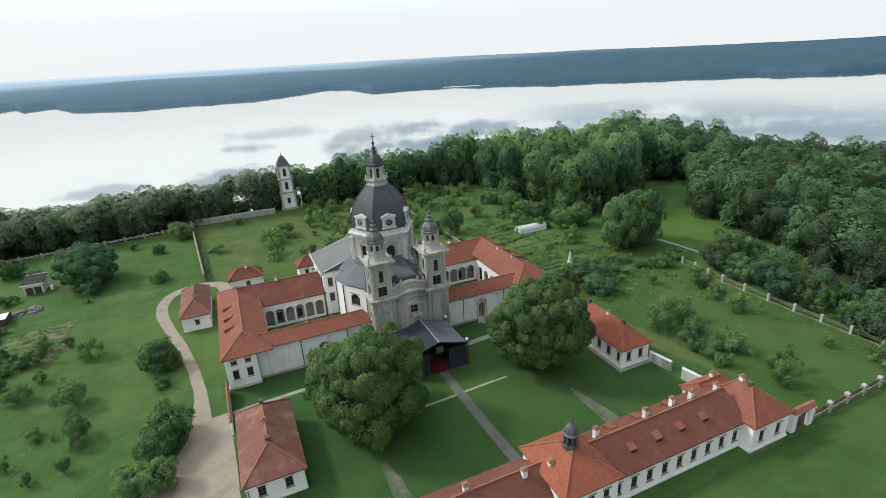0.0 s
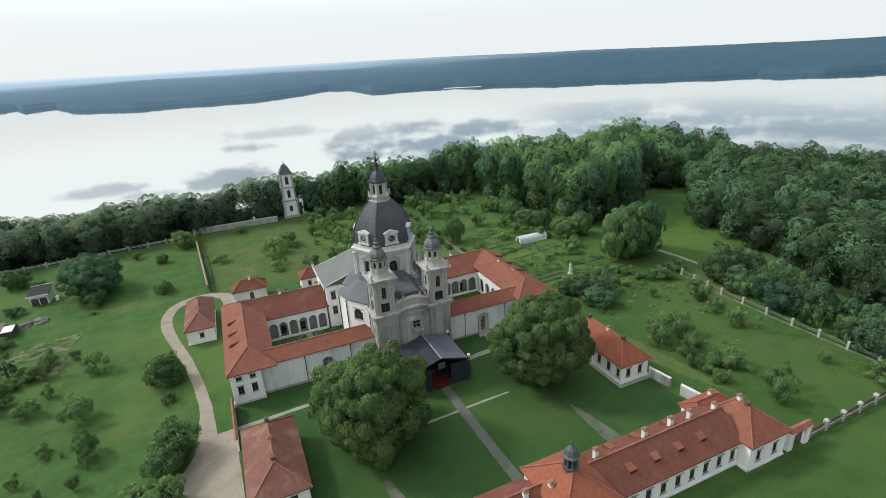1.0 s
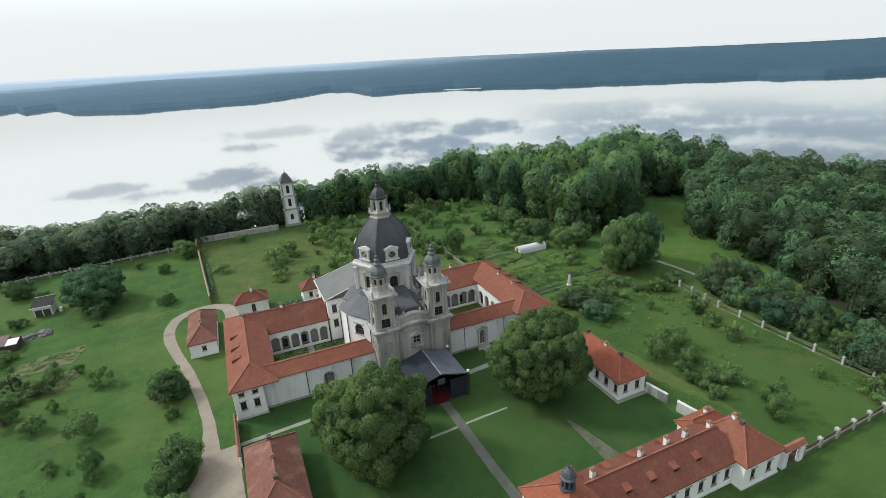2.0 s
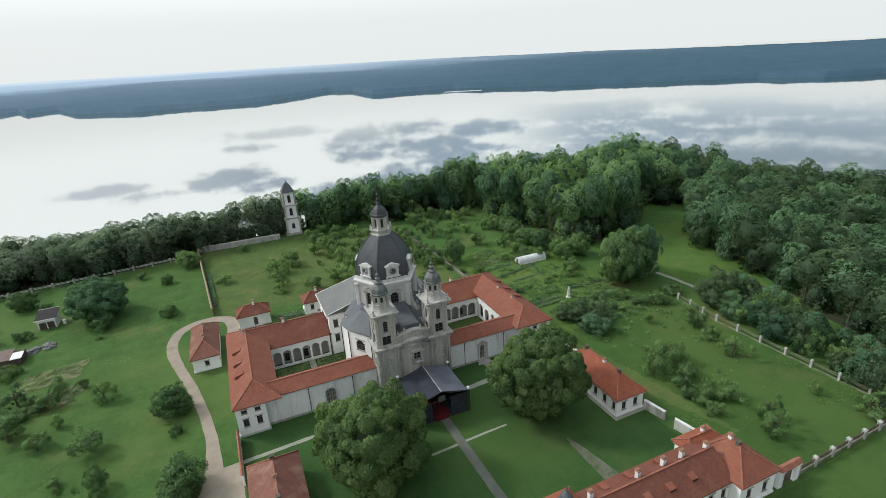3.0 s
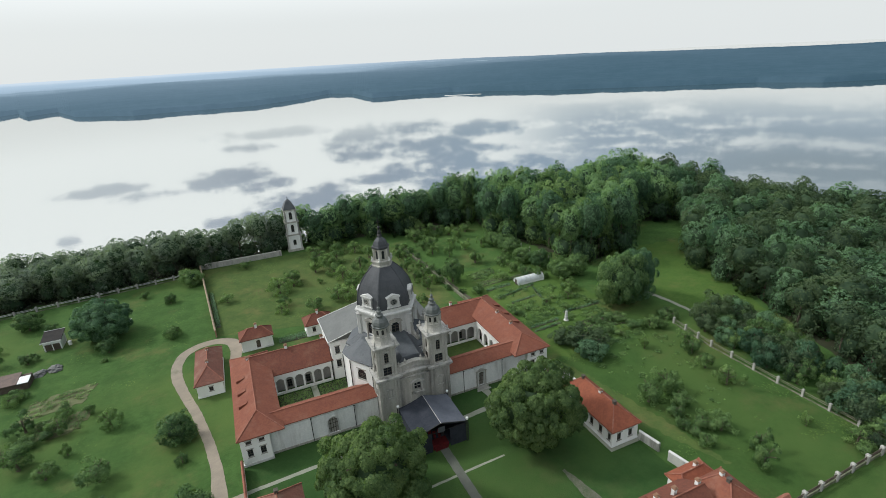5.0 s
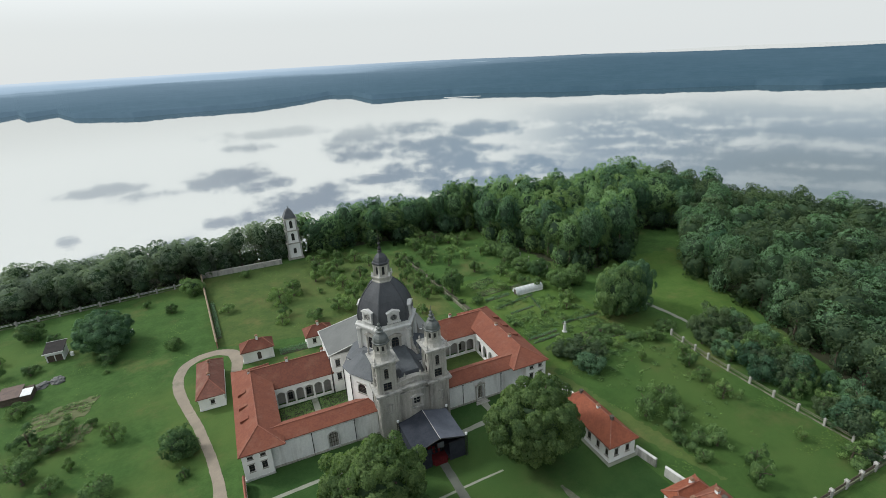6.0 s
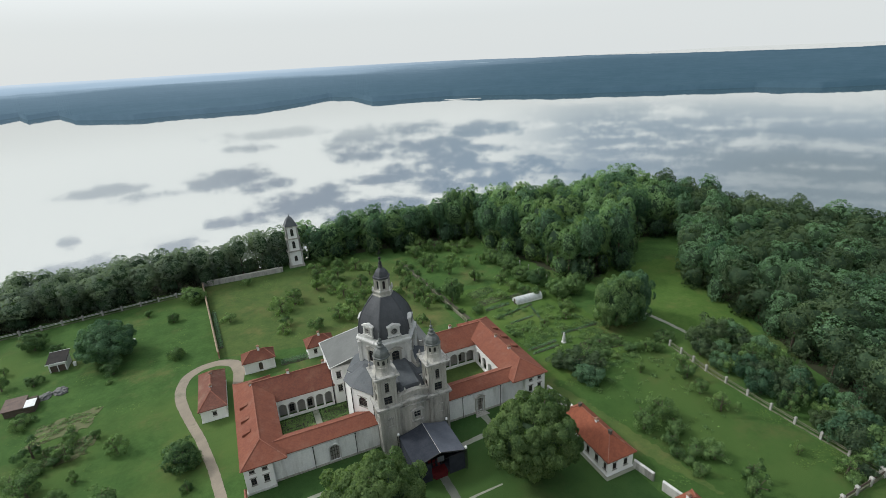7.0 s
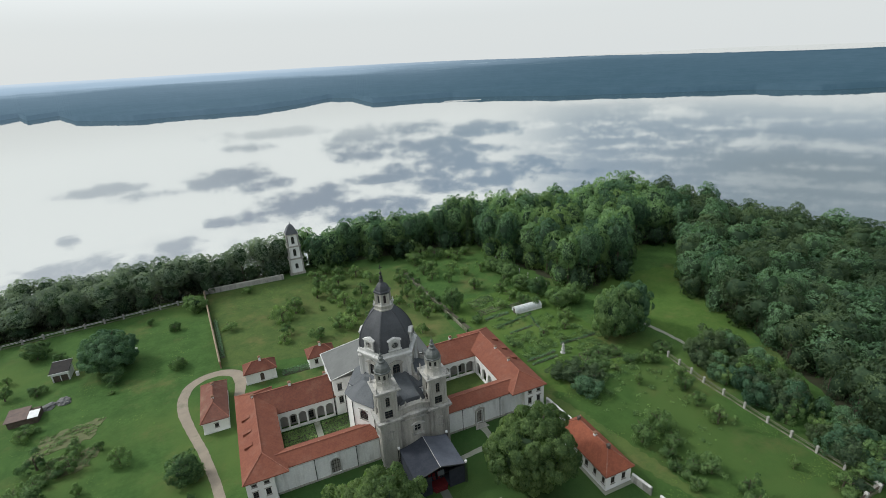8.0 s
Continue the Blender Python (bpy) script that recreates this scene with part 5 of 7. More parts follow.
def church():
    ob = thing("church", "grey stone baroque church with hexagonal dark dome", "church")
    # nave and drum
    g = Geo()
    hex_body(g, [(9.4, 0), (9.4, 12.8), (9.9, 13.0), (9.9, 13.5)])
    part("nave_wall", g, PLASTER, ob)
    g = Geo()
    hex_body(g, [(10.1, 13.5), (10.1, 13.7), (6.3, 15.6)])
    part("nave_roof", g, GREYTIN, ob)
    drum = Geo()
    corners = hexagon(6.25)
    holes_at = []
    for i in range(6):
        p, q = corners[i], corners[(i + 1) % 6]
        length = math.hypot(q[0] - p[0], q[1] - p[1])
        d = walled(drum, p, q, 13.9, 20.3, 0.6, [(length / 2, 15.8, 1.7, 3.0, True)])
        holes_at.append((p, d, length))
    drum_ob = part("drum", drum, PALESTONE, ob, "pale drum below the dome")
    for p, d, length in holes_at:
        window(drum_ob, p, d, length / 2, 15.8, 1.7, 3.0, True, lintel=None)
        g = Geo()
        g.slab(p, d, length / 2 - 1.35, length / 2 - 0.9, 15.4, 18.6, -0.16, 0.0)
        g.slab(p, d, length / 2 + 0.9, length / 2 + 1.35, 15.4, 18.6, -0.16, 0.0)
        n_ = (d[1], -d[0])

        def at(u, t, z):
            return (p[0] + d[0] * u + n_[0] * t, p[1] + d[1] * u + n_[1] * t, z)
        m = length / 2
        g.solid([at(m - 1.7, 0, 18.9), at(m + 1.7, 0, 18.9), at(m + 1.2, 0, 19.4), at(m, 0, 19.8), at(m - 1.2, 0, 19.4)],
                [at(m - 1.7, 0.4, 18.9), at(m + 1.7, 0.4, 18.9), at(m + 1.2, 0.4, 19.4), at(m, 0.4, 19.8), at(m - 1.2, 0.4, 19.4)])
        part("pediment", g, STONE, drum_ob)
    for x, y in hexagon(6.35):
        g = Geo()
        ring = [(x + 0.62 * math.cos(a), y + 0.62 * math.sin(a)) for a in (0.4, 1.45, 2.5, 3.55, 4.6, 5.65)]
        g.prism(ring, 13.9, 20.2)
        g.prism(ring, 19.6, 20.25, 0.25)
        part("corner_pilaster", g, PALESTONE, drum_ob)
    # scrolled buttresses with urns round the foot of the drum
    for i in (0, 1, 5):
        a = math.pi / 3 * i
        d = Vector((math.cos(a), math.sin(a), 0))
        s_ = Vector((-math.sin(a), math.cos(a), 0)) * 0.3
        curve = [(6.5, 18.4), (6.9, 18.2), (7.15, 17.4), (7.25, 16.5), (7.6, 15.8), (8.2, 15.4), (8.7, 15.5), (8.9, 15.1), (8.8, 14.5), (6.5, 13.9)]
        side = [Vector((CX, CY, z)) + d * r for r, z in curve]
        g = Geo()
        g.solid([q - s_ for q in side], [q + s_ for q in side])
        scroll = part("buttress", g, STONE, drum_ob)
        g = Geo()
        x, y = CX + 8.45 * math.cos(a), CY + 8.45 * math.sin(a)
        g.lathe(x, y, [(0.3, 15.2), (0.3, 15.6), (0.16, 15.7), (0.32, 16.0), (0.34, 16.3), (0.14, 16.5), (0.2, 16.65), (0.04, 17.0)], 8)
        part("urn", g, TRIM, scroll)
    g = Geo()
    hex_body(g, [(6.4, 20.0), (6.55, 20.3), (6.55, 20.75), (7.15, 21.0), (7.15, 21.3), (6.6, 21.5), (6.5, 22.1)])
    part("cornice", g, PALESTONE, drum_ob)
    # dome
    dome = Geo()
    prof = [(6.35, 22.0), (6.35, 23.2), (6.15, 24.5), (5.8, 25.7), (5.25, 26.9), (4.55, 28.0), (3.75, 29.0), (3.0, 29.8), (2.45, 30.3), (2.2, 30.5)]
    hex_body(dome, prof)
    dome_ob = part("dome", dome, TIN, ob, "dark tin covered ribbed dome")
    for i in range(6):
        rib = Geo()
        a = math.pi / 3 * i
        for (r0, z0), (r1, z1) in zip(prof[:-1], prof[1:]):
            rib.bar((CX + r0 * math.cos(a), CY + r0 * math.sin(a), z0), (CX + r1 * math.cos(a), CY + r1 * math.sin(a), z1), 0.22, 0.16)
        part("rib", rib, TIN, dome_ob)
    for i in range(6):
        a = math.pi / 3 * i + math.pi / 6
        c = (CX + 5.3 * math.cos(a), CY + 5.3 * math.sin(a))
        d = (-math.sin(a), math.cos(a))
        n_ = (math.cos(a), math.sin(a))
        w = 1.3
        p = (c[0] - d[0] * w + n_[0] * 0.42, c[1] - d[1] * w + n_[1] * 0.42)
        g = Geo()
        g.slab(p, d, 0.0, 2 * w, 22.6, 24.75, 0.0, 1.5)
        g.slab(p, d, 0.0, 0.42, 22.6, 24.75, -0.14, 0.0)
        g.slab(p, d, 2 * w - 0.42, 2 * w, 22.6, 24.75, -0.14, 0.0)
        g.slab(p, d, -0.22, 2 * w + 0.22, 22.45, 22.75, -0.26, 0.1)
        g.slab(p, d, -0.22, 2 * w + 0.22, 24.75, 24.98, -0.26, 1.4)

        def spot(u, t, z):
            return (p[0] + d[0] * u + n_[0] * t, p[1] + d[1] * u + n_[1] * t, z)
        hood = [(-0.15, 24.98), (2 * w + 0.15, 24.98), (2 * w - 0.5, 25.22), (w, 25.48), (0.5, 25.22)]
        g.solid([spot(u, 0.2, z) for u, z in hood], [spot(u, -1.4, z) for u, z in hood])
        ring = [math.pi * k / 8 for k in range(16)]
        dorm = part("dormer", g, PALESTONE, dome_ob)
        g = Geo()
        g.solid([spot(w + 0.68 * math.cos(q), 0.02, 23.75 + 0.6 * math.sin(q)) for q in ring], [spot(w + 0.68 * math.cos(q), 0.06, 23.75 + 0.6 * math.sin(q)) for q in ring])
        pane = part("pane", g, GLASS, dorm)
        g = Geo()
        for q0, q1 in zip(ring, ring[1:] + ring[:1]):
            g.bar(spot(w + 0.72 * math.cos(q0), 0.09, 23.75 + 0.64 * math.sin(q0)), spot(w + 0.72 * math.cos(q1), 0.09, 23.75 + 0.64 * math.sin(q1)), 0.14, 0.14)
        for z in (23.5, 23.75, 24.0):
            g.bar(spot(w - 0.6, 0.09, z), spot(w + 0.6, 0.09, z), 0.05, 0.06)
        part("glazing_bar", g, TRIM, pane)
    # lantern
    g = Geo()
    hex_body(g, [(2.35, 30.3), (2.35, 30.6), (2.15, 30.7), (2.15, 31.3), (2.45, 31.4), (2.45, 31.6), (1.6, 31.65)])
    lan = part("lantern", g, STONE, ob, "small stone lantern on the dome")
    ring = hexagon(1.62)
    for i in range(6):
        p, q = ring[i], ring[(i + 1) % 6]
        g = Geo()
        d = walled(g, p, q, 31.4, 34.4, 0.3, [(0.81, 31.9, 0.6, 1.9, True)])
        wall_ob = part("lantern_wall", g, STONE, lan)
        g = Geo()
        g.slab(p, d, 0.51, 1.11, 31.9, 33.8, 0.14, 0.18)
        part("pane", g, GLASS, wall_ob)
    for i in range(6):
        a = math.pi / 3 * i
        x, y = CX + 1.62 * math.cos(a), CY + 1.62 * math.sin(a)
        g = Geo()
        g.prism([(x + 0.24 * math.cos(b), y + 0.24 * math.sin(b)) for b in (0.4, 1.45, 2.5, 3.55, 4.6, 5.65)], 31.4, 34.2)
        part("column", g, STONE, lan)
        g = Geo()
        x, y = CX + 2.15 * math.cos(a), CY + 2.15 * math.sin(a)
        g.lathe(x, y, [(0.2, 31.3), (0.28, 31.7), (0.12, 32.0), (0.2, 32.2), (0.03, 32.6)], 6)
        part("finial", g, PALESTONE, lan)
    g = Geo()
    hex_body(g, [(1.75, 34.1), (2.0, 34.4), (2.0, 34.65), (1.65, 34.7), (1.55, 35.2), (1.25, 35.8), (0.75, 36.3), (0.42, 36.5), (0.38, 36.9)])
    part("lantern_dome", g, TIN, lan)
    g = Geo()
    g.lathe(CX, CY, [(0.55, 36.9), (0.3, 37.3), (0.42, 37.6), (0.12, 38.2), (0.3, 38.5), (0.3, 38.7), (0.08, 38.95)], 8)
    part("spire_ball", g, IRON, lan)
    g = Geo()
    g.box(CX - 0.06, CX + 0.06, CY - 0.06, CY + 0.06, 38.8, 40.5)
    g.box(CX - 0.45, CX + 0.45, CY - 0.05, CY + 0.05, 39.75, 39.9)
    part("cross", g, IRON, lan)
    # choir behind
    g = Geo()
    walled(g, (-12.7, 32.2), (-12.7, 20.6), 0, 10.1, 0.6, [(9.6, 2.0, 1.2, 2.2, False), (9.6, 6.4, 1.2, 2.2, False), (5.5, 6.4, 1.2, 2.2, False), (5.5, 2.0, 1.2, 2.2, False)])
    walled(g, (-12.7, 20.02), (11.9, 20.02), 0, 10.1, 0.58, [(1.5, 3.2, 1.1, 1.9, False), (1.5, 6.9, 1.1, 1.9, False)])
    g.box(-12.1, 11.9, 31.6, 32.2, 0, 10.1)
    g.box(11.9, 12.5, 20.02, 32.2, 0, 10.1)
    choir = part("choir_wall", g, PLASTER, ob)
    for x in (-11.2,):
        for z in (3.2, 6.9):
            window(choir, (-12.7, 20.02), (1.0, 0.0), x + 12.7, z, 1.1, 1.9)
    for u, z in ((9.6, 2.0), (9.6, 6.4), (5.5, 2.0), (5.5, 6.4)):
        window(choir, (-12.7, 32.2), (0.0, -1.0), u, z, 1.2, 2.2)
    g = Geo()
    g.box(-13.1, 12.9, 19.7, 32.6, 10.1, 10.4)
    part("choir_cornice", g, PALESTONE, choir)
    g = Geo()
    g.solid([(-13.2, 19.7, 10.4), (12.9, 19.7, 10.4), (12.9, 32.7, 10.4), (-13.2, 32.7, 10.4)], [(-1.2, 13.5, 17.4), (0.8, 13.5, 17.4), (0.8, 24.5, 17.4), (-1.2, 24.5, 17.4)])
    part("choir_roof", g, PALETIN, choir, "pale grey tin hipped roof")
    g = Geo()
    for p, q in (((-13.2, 19.7, 10.42), (-1.2, 13.5, 17.42)), ((-13.2, 32.7, 10.42), (-1.2, 24.5, 17.42)), ((12.9, 19.7, 10.42), (0.8, 13.5, 17.42)), ((12.9, 32.7, 10.42), (0.8, 24.5, 17.42)), ((-13.2, 19.7, 10.42), (-13.2, 32.7, 10.42))):
        g.bar(p, q, 0.22, 0.14)
    part("roof_trim", g, PALESTONE, choir, "white painted roof edging")
    for x, y in ((-13.0, 19.9), (-12.95, 26.0)):
        g = Geo()
        g.lathe(x, y, [(0.08, 0.1), (0.08, 10.1)], 6)
        part("drainpipe", g, IRON, choir)
    # side chapels
    for k in (-1, 1):
        ring = [(-6.2, 2.75), (-7.45, 2.8), (-10.75, 7.6), (-11.5, 10.6), (-9.5, 14.2), (-5.0, 14.2)]
        ring = [(x if k < 0 else 0.4 - x, y) for x, y in ring]
        order = ring if k > 0 else ring[::-1]
        g = Geo()
        spots = []
        for i in range(len(order)):
            p, q = order[i], order[(i + 1) % len(order)]
            length = math.hypot(q[0] - p[0], q[1] - p[1])
            hole = length > 5.0 and abs(p[0]) > 6 and abs(q[0]) > 6
            holes = [(length / 2, 8.3, 2.3, 2.4, True)] if hole else []
            d = walled(g, p, q, 0, 12.4, 0.5, holes)
            if hole:
                spots.append((p, d, length / 2))
        ch = part("side_chapel", g, PLASTER, ob)
        for p, d, u in spots:
            window(ch, p, d, u, 8.3, 2.3, 2.4, True)
        g = Geo()
        g.prism(order, 12.1, 12.52)
        part("chapel_cornice", g, PALESTONE, ch)
        c = (-5.6 if k < 0 else 6.0, 9.4)
        g = Geo()
        low = [(c[0] + (x - c[0]) * 1.05, c[1] + (y - c[1]) * 1.05) for x, y in order]
        up = [(c[0] + (x - c[0]) * 0.3, c[1] + (y - c[1]) * 0.3) for x, y in order]
        g.solid([(*q, 12.52) for q in low], [(*q, 15.2) for q in up])
        part("chapel_roof", g, GREYTIN, ch)
        for x, y in (ring[1], ring[2], ring[3]):
            g = Geo()
            out = 1.02
            g.lathe(c[0] + (x - c[0]) * out, c[1] + (y - c[1]) * out, [(0.09, 5.0), (0.09, 12.1)], 6)
            part("drainpipe", g, IRON, ch)
    # front block between the towers
    facade(ob)
    return ob


def front_y(x):
    """The swelling line of the church front."""
    return -2.4 - 0.75 * math.cos(min(1.0, abs(x - 0.25) / 3.4) * math.pi)


def facade(ob):
    g = Geo()
    n_ = 18
    xs = [-3.3 + 7.0 * i / n_ for i in range(n_ + 1)]
    mid = 0.25
    for a, b in zip(xs[:-1], xs[1:]):
        m = (a + b) / 2
        top = 12.0 + 0.9 * math.cos((m - mid) / 3.4 * math.pi / 2) ** 2
        segs = [(0.0, top)]
        if abs(m - mid) < 0.75:
            segs = [(0.0, 8.0), (9.6, top)]
        if abs(m - mid) < 1.3:
            segs = [(3.6, 8.0) if abs(m - mid) < 0.75 else (3.6, top)] + ([(9.6, top)] if abs(m - mid) < 0.75 else [])
        for z0, z1 in segs:
            g.solid([(a, front_y(a), z0), (b, front_y(b), z0), (b, -0.4, z0), (a, -0.4, z0)], [(a, front_y(a), z1), (b, front_y(b), z1), (b, -0.4, z1), (a, -0.4, z1)])
    front = part("front_wall", g, STONE, ob, "curved grey stone church front")
    g = Geo()
    for a, b in zip(xs[:-1], xs[1:]):
        za, zb = (11.4 + 1.1 * math.cos((q - mid) / 3.4 * math.pi / 2) ** 2 for q in (a, b))
        for out, lift, th in ((0.35, 0.0, 0.3), (0.6, 0.3, 0.28), (0.4, -0.9, 0.18)):
            g.solid([(a, front_y(a) - out, za + lift), (b, front_y(b) - out, zb + lift), (b, front_y(b) + 0.2, zb + lift), (a, front_y(a) + 0.2, za + lift)],
                    [(a, front_y(a) - out, za + lift + th), (b, front_y(b) - out, zb + lift + th), (b, front_y(b) + 0.2, zb + lift + th), (a, front_y(a) + 0.2, za + lift + th)])
    part("cornice", g, TRIM, front)
    g = Geo()
    g.box(mid - 0.74, mid + 0.74, -2.7, -2.6, 8.0, 9.6)
    glass = part("window", g, GLASS, front)
    g = Geo()
    g.box(mid - 1.05, mid - 0.75, -3.4, -2.9, 7.6, 9.9)
    g.box(mid + 0.75, mid + 1.05, -3.4, -2.9, 7.6, 9.9)
    g.box(mid - 0.05, mid + 0.05, -2.85, -2.72, 8.0, 9.6)
    g.box(mid - 0.75, mid + 0.75, -2.85, -2.72, 8.7, 8.8)
    g.solid([(mid - 1.5, -3.55, 9.95), (mid + 1.5, -3.55, 9.95), (mid, -3.55, 10.75)], [(mid - 1.5, -2.9, 9.95), (mid + 1.5, -2.9, 9.95), (mid, -2.9, 10.75)])
    g.box(mid - 1.3, mid + 1.3, -3.5, -2.9, 7.3, 7.6)
    part("window_surround", g, TRIM, front)
    g = Geo()
    g.box(mid - 1.3, mid + 1.3, -1.6, -1.5, 0.0, 3.6)
    part("door", g, WOOD, front)
    # attic gable with a curved top
    g = Geo()
    for a, b in zip(xs[:-1], xs[1:]):
        za, zb = (12.9 + 1.1 * math.cos((q - mid) / 3.6 * math.pi / 2) ** 1.5 for q in (a, b))
        ya, yb = front_y(a) * 0.45 - 0.7, front_y(b) * 0.45 - 0.7
        g.solid([(a, ya, 11.6), (b, yb, 11.6), (b, yb + 0.7, 11.6), (a, ya + 0.7, 11.6)], [(a, ya, za), (b, yb, zb), (b, yb + 0.7, zb), (a, ya + 0.7, za)])
    gable = part("gable", g, STONE, front)
    g = Geo()
    for a, b in zip(xs[:-1], xs[1:]):
        za, zb = (12.9 + 1.1 * math.cos((q - mid) / 3.6 * math.pi / 2) ** 1.5 for q in (a, b))
        ya, yb = front_y(a) * 0.45 - 0.7, front_y(b) * 0.45 - 0.7
        g.solid([(a, ya - 0.25, za), (b, yb - 0.25, zb), (b, yb + 0.9, zb), (a, ya + 0.9, za)], [(a, ya - 0.25, za + 0.3), (b, yb - 0.25, zb + 0.3), (b, yb + 0.9, zb + 0.3), (a, ya + 0.9, za + 0.3)])
    part("gable_coping", g, STONE, gable)
    g = Geo()
    for dx, w, h in ((-1.35, 0.3, 0.75), (0.0, 0.62, 1.0), (1.35, 0.3, 0.75)):
        y = front_y(mid + dx) * 0.45 - 0.7
        ring = [(mid + dx + w * math.cos(q), 12.95 + h * 0.4 * math.sin(q)) for q in [i * math.pi / 5 for i in range(10)]]
        g.solid([(x, y - 0.1, z) for x, z in ring], [(x, y + 0.12, z) for x, z in ring])
    part("relief", g, TRIM, gable)
    for dx, lift in ((-3.0, 0.2), (-1.7, 0.75), (1.7, 0.75), (3.0, 0.2)):
        y = front_y(mid + dx) * 0.45 - 0.35
        g = Geo()
        g.lathe(mid + dx, y, [(0.22, 12.9 + lift), (0.22, 13.3 + lift), (0.1, 13.4 + lift), (0.22, 13.6 + lift), (0.22, 13.75 + lift), (0.08, 13.95 + lift), (0.03, 14.2 + lift)], 8)
        part("urn", g, STONE, gable)
    # roof from the gable back to the drum
    g = Geo()
    g.solid([(-3.4, -0.6, 12.4), (3.8, -0.6, 12.4), (4.6, 7.6, 12.4), (-5.2, 7.6, 12.4)], [(-1.6, -0.4, 14.6), (2.0, -0.4, 14.6), (1.6, 7.4, 16.4), (-2.2, 7.4, 16.4)])
    part("front_roof", g, GREYTIN, ob)
    g = Geo()
    g.box(-6.6, 7.0, 2.2, 7.0, 0, 12.6)
    part("front_block", g, OLDPLASTER, ob)
    tower(ob, -5.25, 0.25)
    tower(ob, 5.75, 0.0)


def tower(ob, x, y):
    w = 2.05
    x0, x1, y0, y1 = x - w, x + w, y - 2.15, y + 2.15
    g = Geo()
    for z0, z1, holes in ((0.0, 11.2, []), (11.9, 18.6, [(w, 12.2, 1.8, 1.9, False), (w, 15.1, 0.9, 2.3, True)])):
        inset = 0.0 if z0 < 1 else 0.2
        c = [(x0 + inset, y0 + inset), (x1 - inset, y0 + inset), (x1 - inset, y1 - inset), (x0 + inset, y1 - inset)]
        for i in range(4):
            p, q = c[i], c[(i + 1) % 4]
            length = math.hypot(q[0] - p[0], q[1] - p[1])
            d = ((q[0] - p[0]) / length, (q[1] - p[1]) / length)
            cut = 0 if i % 2 == 0 else 0.55
            use = [(length / 2 - cut, z, ww, hh, ar) for u, z, ww, hh, ar in holes]
            walled(g, (p[0] + d[0] * cut, p[1] + d[1] * cut), (q[0] - d[0] * cut, q[1] - d[1] * cut), z0, z1, 0.55, use)
    t = part("tower", g, STONE, ob, "grey stone church tower with small copper dome")
    for z0, z1, holes in ((0.0, 11.2, []), (11.9, 18.6, [(12.2, 1.8, 1.9, False), (15.1, 0.9, 2.3, True)])):
        inset = 0.0 if z0 < 1 else 0.2
        c = [(x0 + inset, y0 + inset), (x1 - inset, y0 + inset), (x1 - inset, y1 - inset), (x0 + inset, y1 - inset)]
        for i in range(4):
            p, q = c[i], c[(i + 1) % 4]
            length = math.hypot(q[0] - p[0], q[1] - p[1])
            d = ((q[0] - p[0]) / length, (q[1] - p[1]) / length)
            for z, ww, hh, ar in holes:
                window(t, p, d, length / 2, z, ww, hh, ar, lintel=TRIM if z != 12.2 else None)
            if z0 < 1:
                g = Geo()
                m = length / 2
                for u, ww in ((m - 0.52, 0.16), (m + 0.36, 0.16)):
                    g.slab(p, d, u, u + ww, 6.9, 8.7, -0.1, 0.0)
                g.slab(p, d, m - 0.66, m + 0.66, 6.68, 6.9, -0.16, 0.0)
                g.slab(p, d, m - 0.66, m + 0.66, 8.7, 8.9, -0.16, 0.0)
                g.slab(p, d, m - 0.3, m + 0.3, 8.9, 9.15, -0.12, 0.0)
                part("niche", g, TRIM, t)
            # paired pilasters
            for u in (0.0, 0.62, length - 0.98, length - 0.36):
                g = Geo()
                g.slab(p, d, u, u + 0.36, z0, z1, -0.16, 0.0)
                g.slab(p, d, u - 0.06, u + 0.42, z1 - 0.55, z1, -0.24, 0.0)
                g.slab(p, d, u - 0.06, u + 0.42, z0, z0 + 0.5, -0.24, 0.0)
                part("pilaster", g, STONE, t)
    for z, out, th in ((11.2, 0.45, 0.35), (11.55, 0.7, 0.35), (18.6, 0.35, 0.35), (18.95, 0.65, 0.3)):
        g = Geo()
        g.box(x0 - out, x1 + out, y0 - out, y1 + out, z, z + th)
        part("cornice", g, TRIM, t)
    for sx in (-1, 1):
        for sy in (-1, 1):
            g = Geo()
            g.lathe(x + sx * (w + 0.1), y + sy * 2.2, [(0.26, 19.25), (0.28, 19.5), (0.12, 19.7), (0.22, 20.0), (0.15, 20.25), (0.03, 20.55)], 8)
            part("urn", g, TRIM, t)
    g = Geo()
    g.lathe(x, y, [(2.3, 19.2), (1.95, 19.5), (1.72, 19.95), (1.66, 20.5), (1.72, 20.6), (1.72, 20.8), (1.5, 20.92)], 8, math.pi / 8)
    part("lantern_base", g, STONE, t)
    ring = [(x + 1.5 * math.cos(math.pi / 8 + i * math.pi / 4), y + 1.5 * math.sin(math.pi / 8 + i * math.pi / 4)) for i in range(8)]
    for i in range(8):
        p, q = ring[i], ring[(i + 1) % 8]
        length = math.hypot(q[0] - p[0], q[1] - p[1])
        g = Geo()
        d = walled(g, p, q, 20.9, 22.7, 0.22, [(length / 2, 21.2, 0.52, 1.1, True)])
        side = part("lantern_wall", g, STONE, t)
        g = Geo()
        g.slab(p, d, length / 2 - 0.26, length / 2 + 0.26, 21.2, 22.3, 0.12, 0.16)
        part("louvre", g, IRON, side)
        g = Geo()
        g.box(p[0] - 0.16, p[0] + 0.16, p[1] - 0.16, p[1] + 0.16, 20.9, 22.7)
        part("column", g, STONE, side)
    g = Geo()
